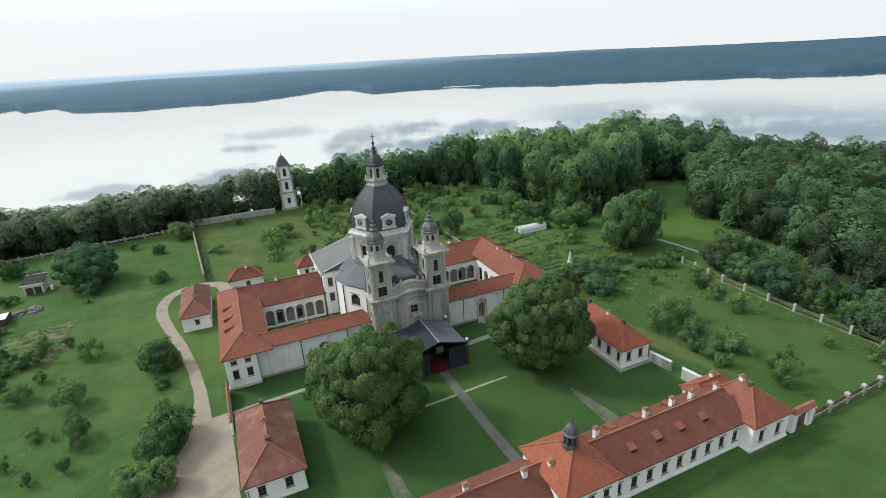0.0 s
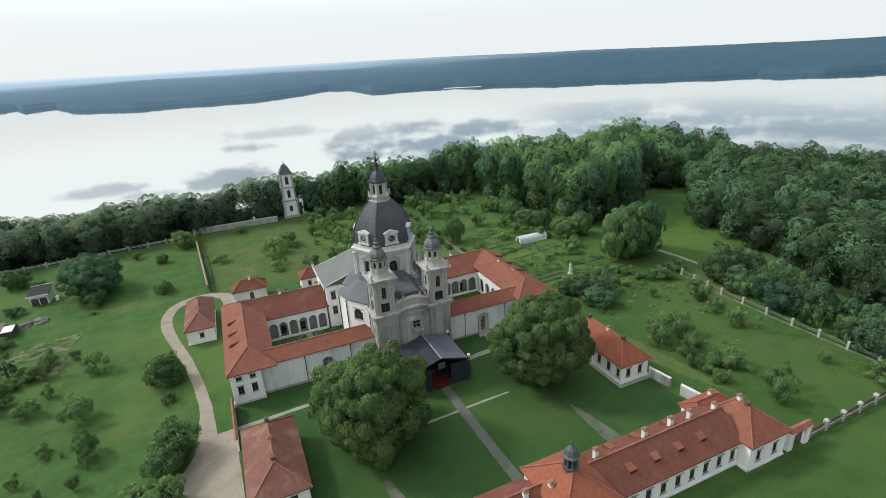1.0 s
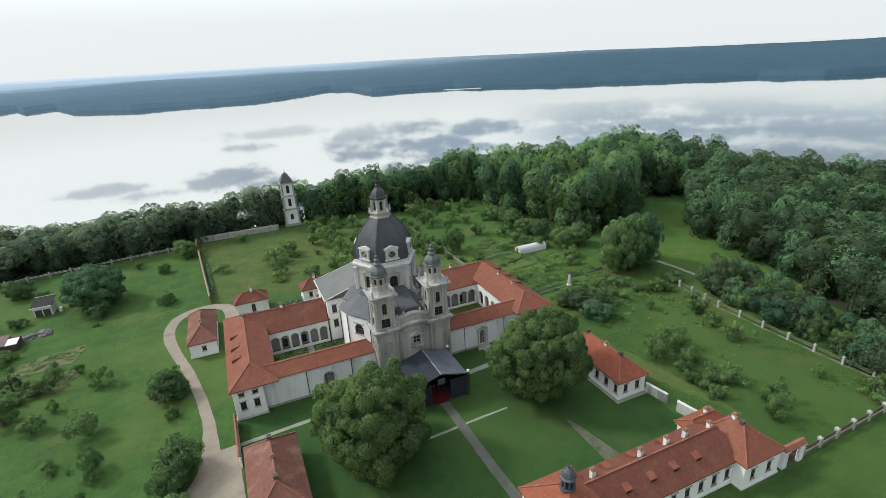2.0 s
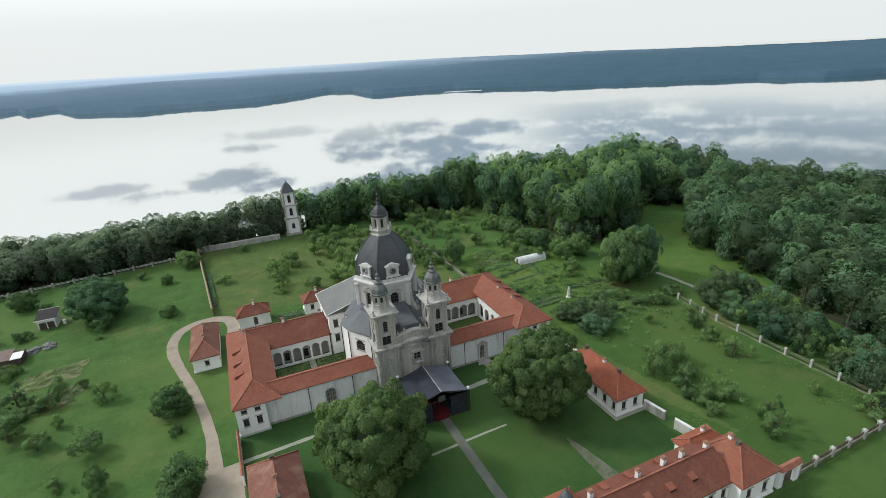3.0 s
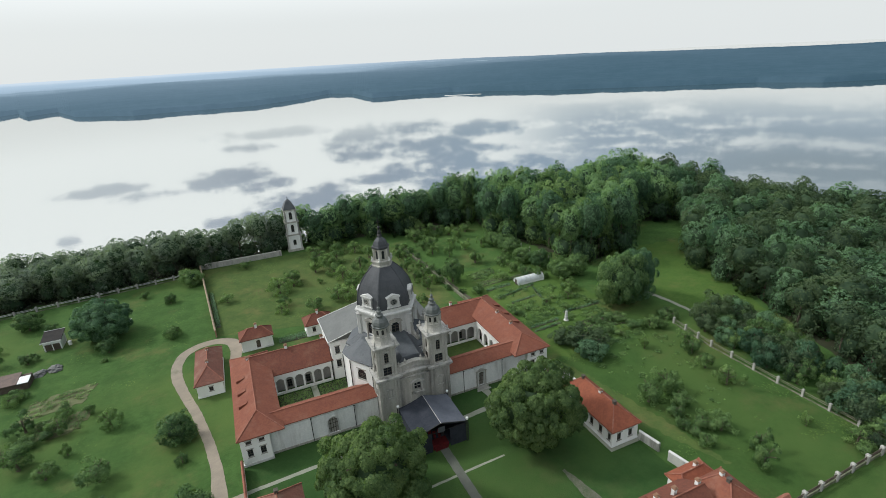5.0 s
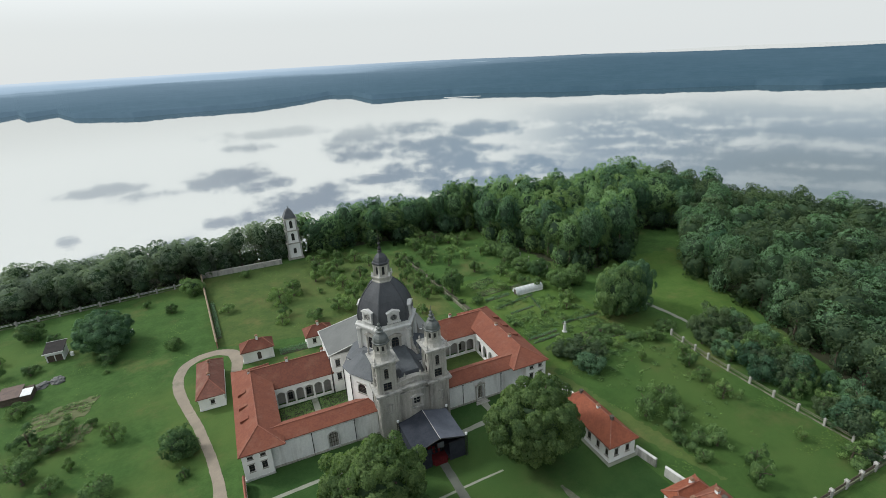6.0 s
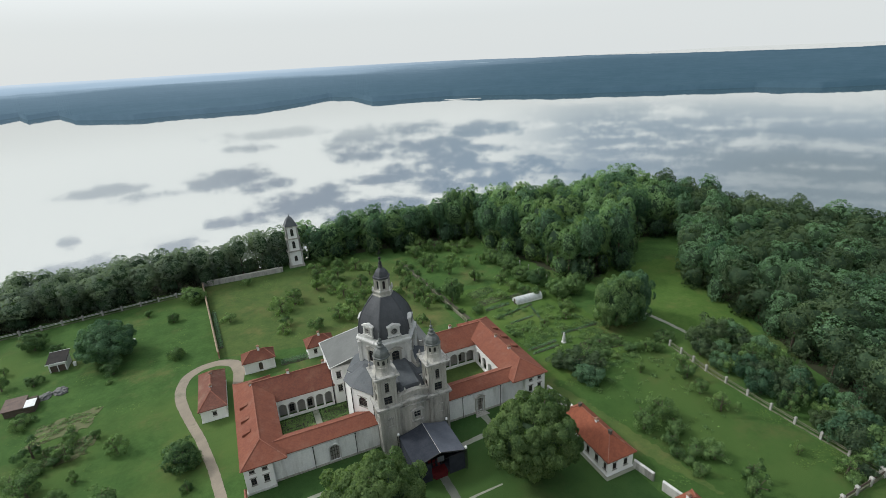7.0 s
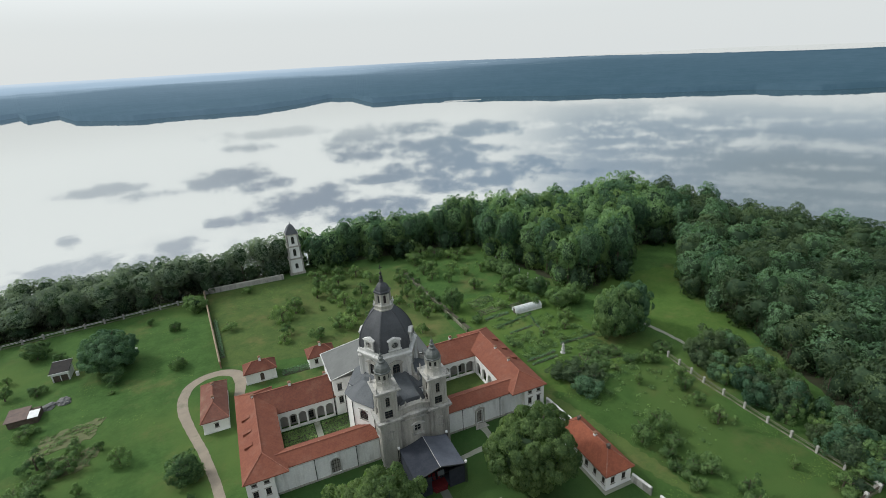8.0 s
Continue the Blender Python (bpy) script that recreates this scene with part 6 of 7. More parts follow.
    g.lathe(x, y, [(1.6, 22.6), (1.82, 22.75), (1.82, 22.95), (1.6, 23.05), (1.62, 23.4), (1.48, 23.95), (1.12, 24.4), (0.62, 24.7), (0.5, 24.85), (0.82, 24.95), (0.82, 25.1), (0.42, 25.25), (0.36, 25.6), (0.58, 25.75), (0.56, 25.9), (0.26, 26.05), (0.22, 26.35), (0.36, 26.5), (0.34, 26.65), (0.12, 26.85), (0.05, 27.2), (0.04, 28.0)], 8, math.pi / 8)
    part("dome", g, COPPER, t)


church()


def stage():
    ob = thing("concert_stage", "black canvas concert stage with grey roof and red floor", "stage")
    xl, xr, xm, y0, y1 = -4.3, 6.4, 1.0, -13.0, -3.4
    ze, zr = 4.9, 6.4
    for a, b, za, zb, mat in ((xl, xm, ze, zr, CANVAS), (xm, xr, zr, ze, GREYCANVAS)):
        g = Geo()
        n_ = 6
        for i in range(n_):
            q0, q1 = a + (b - a) * i / n_, a + (b - a) * (i + 1) / n_
            w0, w1 = za + (zb - za) * i / n_, za + (zb - za) * (i + 1) / n_
            s0, s1 = 0.16 * math.sin(math.pi * i / n_), 0.16 * math.sin(math.pi * (i + 1) / n_)
            for j in range(5):
                ya, yb = y0 + (y1 - y0) * j / 5, y0 + (y1 - y0) * (j + 1) / 5
                g.solid([(q0, ya, w0 - s0 - 0.06), (q1, ya, w1 - s1 - 0.06), (q1, yb, w1 - s1 - 0.06), (q0, yb, w0 - s0 - 0.06)], [(q0, ya, w0 - s0), (q1, ya, w1 - s1), (q1, yb, w1 - s1), (q0, yb, w0 - s0)])
        part("roof_canvas", g, mat, ob)
    g = Geo()
    g.bar((xm, y0 - 0.1, zr + 0.05), (xm, y1, zr + 0.05), 0.08, 0.08)
    part("ridge_trim", g, PALESTONE, ob)
    g = Geo()
    g.box(xl + 0.1, xl + 0.18, y0 + 0.2, y1, 0.1, ze - 0.1)
    part("side_curtain", g, CANVAS, ob)
    g = Geo()
    g.box(xr - 0.18, xr - 0.1, y0 + 0.2, y1, 0.1, ze - 0.1)
    part("side_curtain", g, CANVAS, ob)
    g = Geo()
    g.box(xl + 0.2, xr - 0.2, y1 + 0.1, y1 + 0.18, 0.1, ze)
    part("back_curtain", g, CANVAS, ob)
    for a, b in ((xl + 0.2, -0.9), (2.9, xr - 0.2)):
        g = Geo()
        g.box(a, b, y0 + 0.25, y0 + 0.33, 0.05, ze - 0.4)
        part("front_curtain", g, CANVAS, ob)
    for x, h in ((-0.4, 1.9), (0.5, 1.5), (1.5, 1.6), (2.3, 2.0)):
        g = Geo()
        g.box(x - 0.22, x + 0.22, y0 + 2.5, y0 + 2.9, 1.0, 1.0 + h * 0.5)
        g.box(x - 0.3, x + 0.3, y0 + 2.8, y0 + 2.95, 1.0 + h * 0.5, 1.0 + h)
        part("equipment_case", g, RED if x < 2 else IRON, ob)
    g = Geo()
    g.box(xl + 0.3, xr - 0.3, y0 + 0.9, y1, 0.0, 1.0)
    part("platform", g, CANVAS, ob)
    g = Geo()
    g.box(-0.6, 2.6, y0 + 0.5, y0 + 2.4, 0.02, 1.03)
    for i in range(3):
        g.box(-0.3, 2.3, y0 + 0.05 + 0.15 * i, y0 + 0.2 + 0.15 * i, 0.0, 0.3 + 0.25 * i)
    part("steps", g, RED, ob, "red carpeted steps")
    for x in (xl - 0.1, xr + 0.1):
        for y in (y0 + 0.1, y1):
            g = Geo()
            for dx in (-0.18, 0.18):
                for dy in (-0.18, 0.18):
                    g.box(x + dx - 0.035, x + dx + 0.035, y + dy - 0.035, y + dy + 0.035, 0, ze + 0.35)
            for i in range(10):
                z = 0.25 + i * 0.5
                g.box(x - 0.2, x + 0.2, y - 0.2, y - 0.15, z, z + 0.05)
                g.box(x - 0.2, x - 0.15, y - 0.2, y + 0.2, z + 0.2, z + 0.25)
            post = part("truss_post", g, IRON, ob)
            g = Geo()
            g.lathe(x, y - 0.1, [(0.1, ze + 0.3), (0.28, ze + 0.45), (0.28, ze + 0.8), (0.05, ze + 0.95)], 8)
            part("lamp_head", g, WHITE, post)
    g = Geo()
    g.bar((xl, y0, ze), (xm, y0, zr), 0.16, 0.16)
    g.bar((xm, y0, zr), (xr, y0, ze), 0.16, 0.16)
    g.bar((xl, y0, ze - 0.35), (xr, y0, ze - 0.35), 0.1, 0.1)
    part("front_truss", g, IRON, ob)
    g = Geo()
    g.box(xm - 0.7, xm + 0.7, y0 - 0.12, y0 - 0.04, ze - 0.5, ze + 0.7)
    part("sign_board", g, GREYTIN, ob)


stage()

# ---- trees ----
rng = np.random.default_rng(5)
LUSH = dict(deep=(0.7, 1.0), vary=(0.55, 1.35), stray=0.2, near=0.72, dig=0.62, whole=0.12, leafy=0.36, inner=0.66, rough=0.12)
BIG = [tree_kind(11, 9.2, 15.6, 0.8, 300, 70000, 0.165, LEAF, 7, 1.0, 0.26, **LUSH), tree_kind(12, 8.5, 16.4, 0.8, 280, 66000, 0.165, LEAF, 7, 1.0, 0.26, **LUSH)]
plant(BIG[0], "broadleaf_tree", "huge round broadleaf tree on the courtyard lawn", "tree", "courtyard trees", -14.6, -20.5, 1.0, rng, tall=1.07)
plant(BIG[1], "broadleaf_tree", "huge dense broadleaf tree on the courtyard lawn", "tree", "courtyard trees", 17.6, -19.6, 1.0, rng, tall=1.1)
LOOSE = dict(deep=(0.2, 1.08), vary=(0.45, 1.6), stray=0.5, near=0.45, dig=0.3, whole=0.1, leafy=0.42)
ROUND = [tree_kind(20 + i, 4.0, 7.6, 0.5, 60, 6400, 0.17, ORCHARD, 5, 1.0, 0.5, deep=(0.5, 1.05), vary=(0.5, 1.4), stray=0.3, near=0.6, dig=0.5, whole=0.1, leafy=0.4, inner=0.55, rough=0.2) for i in range(4)]
OPEN = [tree_kind(30 + i, 4.6, 6.6, 0.7, 17, 2900, 0.175, ORCHARD, 6, 0.5, 0.5, **LOOSE) for i in range(7)]
LIGHT = [tree_kind(80 + i, 4.6, 6.6, 0.7, 17, 2900, 0.175, FRUIT, 6, 0.5, 0.5, **LOOSE) for i in range(7)]
BUSH = [tree_kind(40 + i, 4.5, 5.2, 0.1, 24, 3400, 0.175, ORCHARD, 4, 0.6, 0.55, **LOOSE) for i in range(5)]
MID = [tree_kind(50 + i, 8.0, 13.5, 0.4, 200, 26000, 0.2, (COOLWOOD, WARMWOOD)[i], 6, 1.0, 0.24, deep=(0.6, 1.0), vary=(0.55, 1.35), stray=0.2, near=0.75, dig=0.62, whole=0.12, leafy=0.36, inner=0.66, rough=0.12) for i in range(2)]
DARK = [tree_kind(70 + i, 4.3, 7.6, 0.3, 46, 4500, 0.2, (DIMWOOD, COOLWOOD, DIMWOOD, ORCHARD)[i], 5, 1.0, 0.55, deep=(0.4, 1.1), vary=(0.5, 1.3), stray=0.35, near=0.55, dig=0.45, whole=0.1, leafy=0.4, inner=0.5, rough=0.25) for i in range(4)]
plant(MID[0], "broadleaf_tree", "large dark tree in the meadow", "tree", "meadow trees", -68.5, 72.5, 0.98, rng, tall=0.86)
plant(MID[1], "broadleaf_tree", "tall dense tree at the garden edge", "tree", "meadow trees", 71.5, 17.2, 0.92, rng, tall=1.42)
plant(MID[0], "broadleaf_tree", "tall dense tree at the garden edge", "tree", "meadow trees", 77.5, 18.5, 0.8, rng, tall=1.5)


def scatter(rows, kinds, name, label, category, group):
    for x, y, r, h in rows:
        kind = kinds[rng.integers(len(kinds))]
        base = 6.6 if kinds in (OPEN, LIGHT) else 7.6 if kinds in (ROUND, DARK) else 5.2
        plant(kind, name, label, category, group, x, y, r / 4.0 * (0.86 if kinds is BUSH else 0.84 if kinds in (OPEN, LIGHT) else 0.92), rng, tall=min(1.5, max(0.6, (h / base) / (r / 4.0))) * 0.95)


scatter([(-85.9, 67.6, 2.6, 3.2), (-60.4, 25.7, 2.8, 6.0), (-69.8, 14.4, 2.7, 4.1), (-60.0, 9.1, 3.7, 5.6), (-57.6, -2.0, 2.4, 5.4), (-77.6, 32.9, 3.2, 5.2), (-70.2, 28.6, 2.8, 5.0),
         (-70.2, 33.6, 1.8, 4.0), (-83.6, 46.0, 2.6, 4.1), (-75.5, 19.8, 4.1, 7.0), (-67.4, 20.3, 1.5, 4.1), (-65.7, 33.5, 1.7, 3.3), (-62.2, -10.2, 1.2, 3.8), (-57.9, -9.6, 1.3, 3.3), (-57.1, -4.1, 1.7, 3.9),
         (-66.3, -5.0, 1.2, 2.7), (-94.9, 76.6, 1.5, 4.0), (-93.1, 67.8, 2.3, 4.8), (-85.5, 66.2, 2.0, 3.0)], OPEN, "fruit_tree", "small old fruit tree in the meadow", "fruit tree", "meadow fruit trees")
scatter([(-46.3, 14.5, 4.2, 6.8), (-43.9, -9.5, 4.2, 7.0), (-47.4, -18.8, 2.5, 5.1), (-44.5, -19.5, 2.9, 5.5), (-45.0, -13.0, 3.1, 6.0), (-90.8, 89.5, 3.9, 6.5), (-45.7, 100.5, 3.8, 7.0)], ROUND, "leafy_tree", "round leafy tree beside the drive", "tree", "drive trees")
scatter([(-66.4, 57.5, 1.1, 1.3), (-45.7, 7.0, 1.4, 2.6), (-64.3, 2.0, 1.3, 1.8), (-52.1, 87.8, 2.2, 4.0), (-60.4, 96.2, 1.6, 2.6), (-49.9, 62.3, 2.9, 4.6), (-63.7, 0.4, 0.8, 1.4), (-66.2, 62.5, 3.8, 4.4), (-84.0, 85.0, 2.2, 3.0)],
        BUSH, "shrub", "low green shrub in the meadow", "shrub", "meadow shrubs")
scatter([(-18.6, 67.0, 2.5, 4.5), (-9.4, 59.2, 3.7, 5.6), (-18.7, 77.1, 3.9, 7.2), (-13.6, 80.2, 3.9, 7.2), (-4.7, 88.6, 3.5, 6.4), (1.4, 89.5, 3.3, 6.4), (3.0, 78.2, 3.3, 6.2), (4.7, 94.4, 3.3, 6.2), (4.4, 67.9, 3.3, 6.0),
         (8.7, 72.5, 3.0, 6.0), (0.8, 61.2, 3.4, 5.8), (-2.4, 103.2, 3.5, 6.0), (10.8, 84.1, 3.2, 6.0), (7.1, 105.1, 3.3, 6.0), (2.7, 110.0, 3.4, 5.6), (-34.9, 78.8, 2.8, 3.6), (13.0, 100.5, 3.5, 6.0), (16.5, 92.3, 3.4, 6.0), (-5.1, 77.9, 1.2, 2.4),
         (0.3, 94.4, 3.2, 5.8), (1.1, 83.8, 3.0, 5.4), (-2.1, 62.9, 3.4, 5.6), (-13.4, 84.5, 3.0, 5.6), (-19.8, 62.3, 2.4, 4.0), (-2.1, 98.0, 3.4, 6.0), (20.4, 68.9, 2.6, 5.0), (7.8, 63.8, 2.4, 4.4), (14.0, 77.0, 3.2, 5.6), (16.0, 66.0, 3.2, 5.6), (-27.7, 106.0, 2.3, 3.8)], LIGHT, "fruit_tree", "leafy orchard tree behind the church", "fruit tree", "orchard trees")
scatter([(24.9, 73.4, 2.7, 5.7), (24.0, 62.5, 2.8, 5.9), (25.7, 55.2, 2.5, 5.7), (20.5, 46.6, 2.3, 4.6), (26.6, 85.6, 2.6, 5.6), (38.0, 99.1, 4.0, 6.5), (40.9, 89.3, 3.6, 6.2), (43.4, 76.8, 2.6, 6.6), (49.0, 66.7, 3.4, 6.2),
         (48.4, 85.0, 2.9, 6.0), (58.6, 80.2, 2.3, 5.4), (48.1, 101.7, 4.1, 6.5), (43.1, 107.0, 4.2, 6.5), (55.9, 95.6, 3.6, 6.1), (27.6, 63.5, 2.8, 5.6), (28.6, 58.4, 2.2, 4.6), (39.4, 102.5, 3.2, 5.6), (37.5, 88.4, 3.0, 5.6), (38.8, 82.6, 2.6, 5.0), (51.5, 80.0, 2.6, 5.2), (53.3, 99.5, 3.4, 5.6), (61.0, 99.5, 3.4, 5.6), (60.7, 65.5, 2.6, 5.0), (56.6, 60.4, 3.0, 5.0), (56.4, 53.6, 3.2, 5.0), (58.6, 48.2, 3.0, 4.6), (50.7, 49.7, 2.4, 3.2), (61.5, 44.4, 2.8, 4.6), (60.6, 27.4, 2.6, 4.6), (27.4, 80.0, 2.4, 5.0), (30.0, 91.0, 2.2, 4.2), (64.4, 32.4, 2.8, 4.8)], LIGHT, "fruit_tree", "orchard tree beside the kitchen garden", "fruit tree", "orchard trees")
scatter([(35.0, 55.6, 3.5, 11.5), (63.5, 78.7, 3.4, 6.6), (64.2, 67.7, 4.0, 7.2), (64.4, 58.9, 3.8, 6.2), (67.1, 52.1, 4.0, 7.6), (65.0, 73.3, 3.4, 6.6), (67.4, 40.6, 3.7, 7.4), (73.0, 40.7, 4.2, 8.4)], ROUND, "leafy_tree", "round leafy tree at the garden edge", "tree", "garden trees")
scatter([(47.2, 5.0, 4.0, 5.2), (46.2, -0.6, 3.8, 5.0), (50.2, 2.0, 3.4, 4.6), (44.0, 7.6, 2.8, 3.6)], DARK, "shrub", "tall dark shrub in the walled garden", "shrub", "garden shrubs")
scatter([(46.1, -20.2, 3.3, 6.6), (52.1, -18.9, 3.4, 6.2), (50.8, -24.2, 2.5, 4.0), (49.4, -30.6, 2.5, 3.6), (51.9, -33.2, 2.8, 3.8), (46.4, -34.5, 2.0, 3.0), (47.6, -26.0, 2.0, 3.2), (46.0, -29.4, 1.9, 3.0), (46.6, -31.6, 1.8, 2.4),
         (63.7, 10.4, 3.0, 2.8), (64.9, 4.9, 3.0, 2.6), (77.1, 4.8, 3.4, 3.6), (71.0, 2.0, 2.6, 3.8), (56.4, 6.4, 3.2, 2.2), (60.2, 11.2, 3.0, 2.0)], BUSH, "shrub", "thick green shrub in the walled garden", "shrub", "garden shrubs")
scatter([(60.3, -4.2, 1.8, 5.0), (68.9, 2.8, 2.2, 4.4), (68.6, -11.2, 2.8, 5.2), (65.3, -23.5, 3.1, 6.0), (66.4, -17.0, 2.4, 4.8), (67.3, -39.6, 1.6, 3.8), (50.2, -43.2, 2.8, 6.4), (53.6, -39.8, 2.4, 5.4), (71.0, -7.0, 2.4, 4.6)], LIGHT, "fruit_tree", "young fruit tree in the walled garden", "fruit tree", "garden fruit trees")

# ---- forest ----


def lie(x, y):
    """How tall the wood grows: highest round the clearing, lower on the slope to the south-east."""
    if y > 104:
        return float(np.interp(x, [-165, -110, -75, -50, -20, 0, 40, 90], [0.67, 0.7, 0.85, 0.97, 1.06, 0.95, 1.0, 1.06]))
    return float(np.interp(x - y, [0, 40, 56, 90, 128, 170], [1.09, 1.17, 1.22, 0.96, 0.84, 0.81]))


def forest(name, label, region, spacing, h_lo, h_hi, seed, leaves=2000, brush=0.0, lift=6.6, tones=(WARMWOOD, FOREST, COOLWOOD)):
    """A wood of many crowns of three tones, with trunks below."""
    r = np.random.default_rng(seed)
    kinds = [crown_arrays(np.random.default_rng(seed * 10 + i), 5.1, 18.6, lift, 120, leaves, 0.24, square=2.1, wild=0.22, inner=0.67, near=0.9, dig=0.7, whole=0.5, rough=0.08, leafy=0.16, deep=(0.79, 1.02), vary=(0.7, 1.2), stray=0.16, dome=1.15) for i in range(6)]
    low = crown_arrays(np.random.default_rng(seed + 77), 4.4, 9.4, -1.0, 60, 1000, 0.3, inner=0.7, near=0.7, dig=0.5, rough=0.2, leafy=0.3, whole=0.3, deep=(0.7, 1.0))
    xs = [p[0] for p in region]
    ys = [p[1] for p in region]
    spots = []
    for _ in range(14000):
        x, y = r.uniform(min(xs), max(xs)), r.uniform(min(ys), max(ys))
        inside = False
        for (xa, ya), (xb, yb) in zip(region, region[1:] + region[:1]):
            if (ya > y) != (yb > y) and x < (xb - xa) * (y - ya) / (yb - ya) + xa:
                inside = not inside
        if not inside or any((x - a) ** 2 + (y - b) ** 2 < spacing ** 2 for a, b in spots):
            continue
        spots.append((x, y))
    vs, fs, ns, ivs, ifs, trunk = [[], [], []], [[], [], []], [[], [], []], [], [], Geo()
    k, ik = [0, 0, 0], 0
    for x, y in spots:
        v, f, soft, iv, jf = kinds[r.integers(len(kinds))]
        tall = r.uniform(h_lo, h_hi) / 19.0 * lie(x, y)
        s = r.uniform(0.66, 1.04)
        a = r.uniform(0, 6.28)
        m = np.array([[s * math.cos(a), -s * math.sin(a), 0], [s * math.sin(a), s * math.cos(a), 0], [0, 0, tall]])
        base = np.array([x, y, float(ground_z(x, y))])
        # more of the dimmed tone to the south-east: falling light put into leaf colour
        tone = int(r.choice(3, p=(0.3, 0.42, 0.28) if x - y < 108 else (0.08, 0.64, 0.28)))
        vs[tone].append(v @ m.T + base), fs[tone].append(f + k[tone]), ns[tone].append(soft @ (m / np.linalg.norm(m, axis=0)).T)
        ivs.append(iv @ m.T + base), ifs.append(jf + ik)
        k[tone] += len(v)
        ik += len(iv)
        if r.uniform() < brush:
            v, f, soft, iv, jf = low
            m = m * np.array([[1.0], [1.0], [1.0 / tall]])
            base = base + np.array([r.uniform(-2.5, 2.5), r.uniform(-3.5, 0.5), 0.0])
            tone = int(r.choice(3))
            vs[tone].append(v @ m.T + base), fs[tone].append(f + k[tone]), ns[tone].append(soft)
            ivs.append(iv @ m.T + base), ifs.append(jf + ik)
            k[tone] += len(v)
            ik += len(iv)
        trunk.lathe(x, y, [(0.34, base[2] - 0.3), (0.24, base[2] + 8 * tall), (0.12, base[2] + 13 * tall)], 6)
    ob = thing(name, label, "forest")
    ob["kind"] = "stuff"
    for i, mat in enumerate(tones):
        part("leaves", quads_mesh("leaves", np.concatenate(vs[i]), np.concatenate(fs[i]), mat, np.concatenate(ns[i])), mat, ob)
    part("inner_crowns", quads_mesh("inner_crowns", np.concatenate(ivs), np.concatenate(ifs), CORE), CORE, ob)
    part("trunks", trunk, BARK, ob)


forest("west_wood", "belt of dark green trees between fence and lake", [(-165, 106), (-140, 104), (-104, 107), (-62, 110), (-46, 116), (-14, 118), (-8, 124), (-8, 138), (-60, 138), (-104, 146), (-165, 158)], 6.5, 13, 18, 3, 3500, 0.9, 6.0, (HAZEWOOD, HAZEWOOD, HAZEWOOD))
forest("north_wood", "dense green wood along the lake behind the orchard", [(-8, 124), (-3, 119), (14, 117), (32, 112), (44, 113), (72, 110), (68, 88), (74, 76), (77, 62), (79, 48), (90, 46), (101, 50), (112, 60), (124, 72), (142, 65), (152, 72), (160, 100), (140, 122), (110, 130), (75, 138), (25, 138), (-8, 138)], 5.7, 14, 21.5, 4, 2900, 1.0)
forest("east_wood", "dense green wood covering the slope beside the garden", [(145, 62), (128, 46), (114, 28), (109, 8), (103, -8), (98, -21), (93, -32), (89.5, -42), (87, -62), (112, -62), (150, -40), (194, -6), (194, 20), (186, 56), (172, 88), (158, 92)], 5.8, 13.5, 21.5, 6, 2600, 1.0, tones=(FOREST, DIMWOOD, COOLWOOD))

belt = np.random.default_rng(21)
for i in range(26):
    # mixed young trees between the fence and the grass lane along the wood
    y = -1.0 - 2.35 * i
    edge = float(np.interp(y, [-62, -42, -20, 0], [85.0, 87.0, 92.5, 97.0]))
    deep = 3 if y > -30 else 2
    for j in range(deep):
        x = 78.2 + (edge - 78.2) * (j + belt.uniform(0.05, 0.85)) / deep
        size, far = belt.uniform(), belt.uniform()
        if far < 0.12:
            continue
        kinds = LIGHT if far < 0.32 else DARK
        scatter([(x, y + belt.uniform(-1.2, 1.2), 1.9 + 1.9 * size, 3.6 + 4.6 * size + 0.06 * i)], kinds, "leafy_tree", "leafy young tree beyond the garden fence", "tree", "fence trees")
scatter([(76.6, -46.4, 2.6, 4.8), (78.6, -49.6, 3.0, 6.0), (72.6, -48.2, 2.0, 2.6), (69.6, -48.6, 1.7, 2.0)], DARK, "leafy_tree", "leafy tree at the corner of the garden fence", "tree", "fence trees")
scatter([(78.2, -40.6, 3.4, 6.6), (77.8, -43.8, 3.4, 7.0), (80.4, -46.4, 3.6, 8.0), (81.6, -42.4, 3.6, 8.4)], DARK, "leafy_tree", "dark leafy tree leaning over the garden fence", "tree", "fence trees")
scatter([(70.6, -46.8, 2.6, 4.6)], LIGHT, "fruit_tree", "young fruit tree in the walled garden", "fruit tree", "garden fruit trees")
scatter([(-71.4, 37.0, 2.0, 2.4), (-72.7, 28.0, 2.2, 2.2), (-76.4, 26.4, 3.0, 2.8), (-79.6, 25.4, 2.4, 2.6), (-83.0, 48.2, 2.6, 2.6), (-74.2, 33.0, 1.8, 1.6)], BUSH, "shrub", "overgrown shrub beside the vegetable beds", "shrub", "meadow shrubs")
scatter([(-36.5, 117.6, 3.2, 6.5), (-31.0, 118.4, 3.4, 7.0), (-25.5, 118.2, 3.2, 6.5), (-20.0, 118.8, 3.2, 6.2), (-14.5, 119.6, 3.0, 6.0)], DARK, "leafy_tree", "leafy tree behind the old stone wall", "tree", "wall trees")
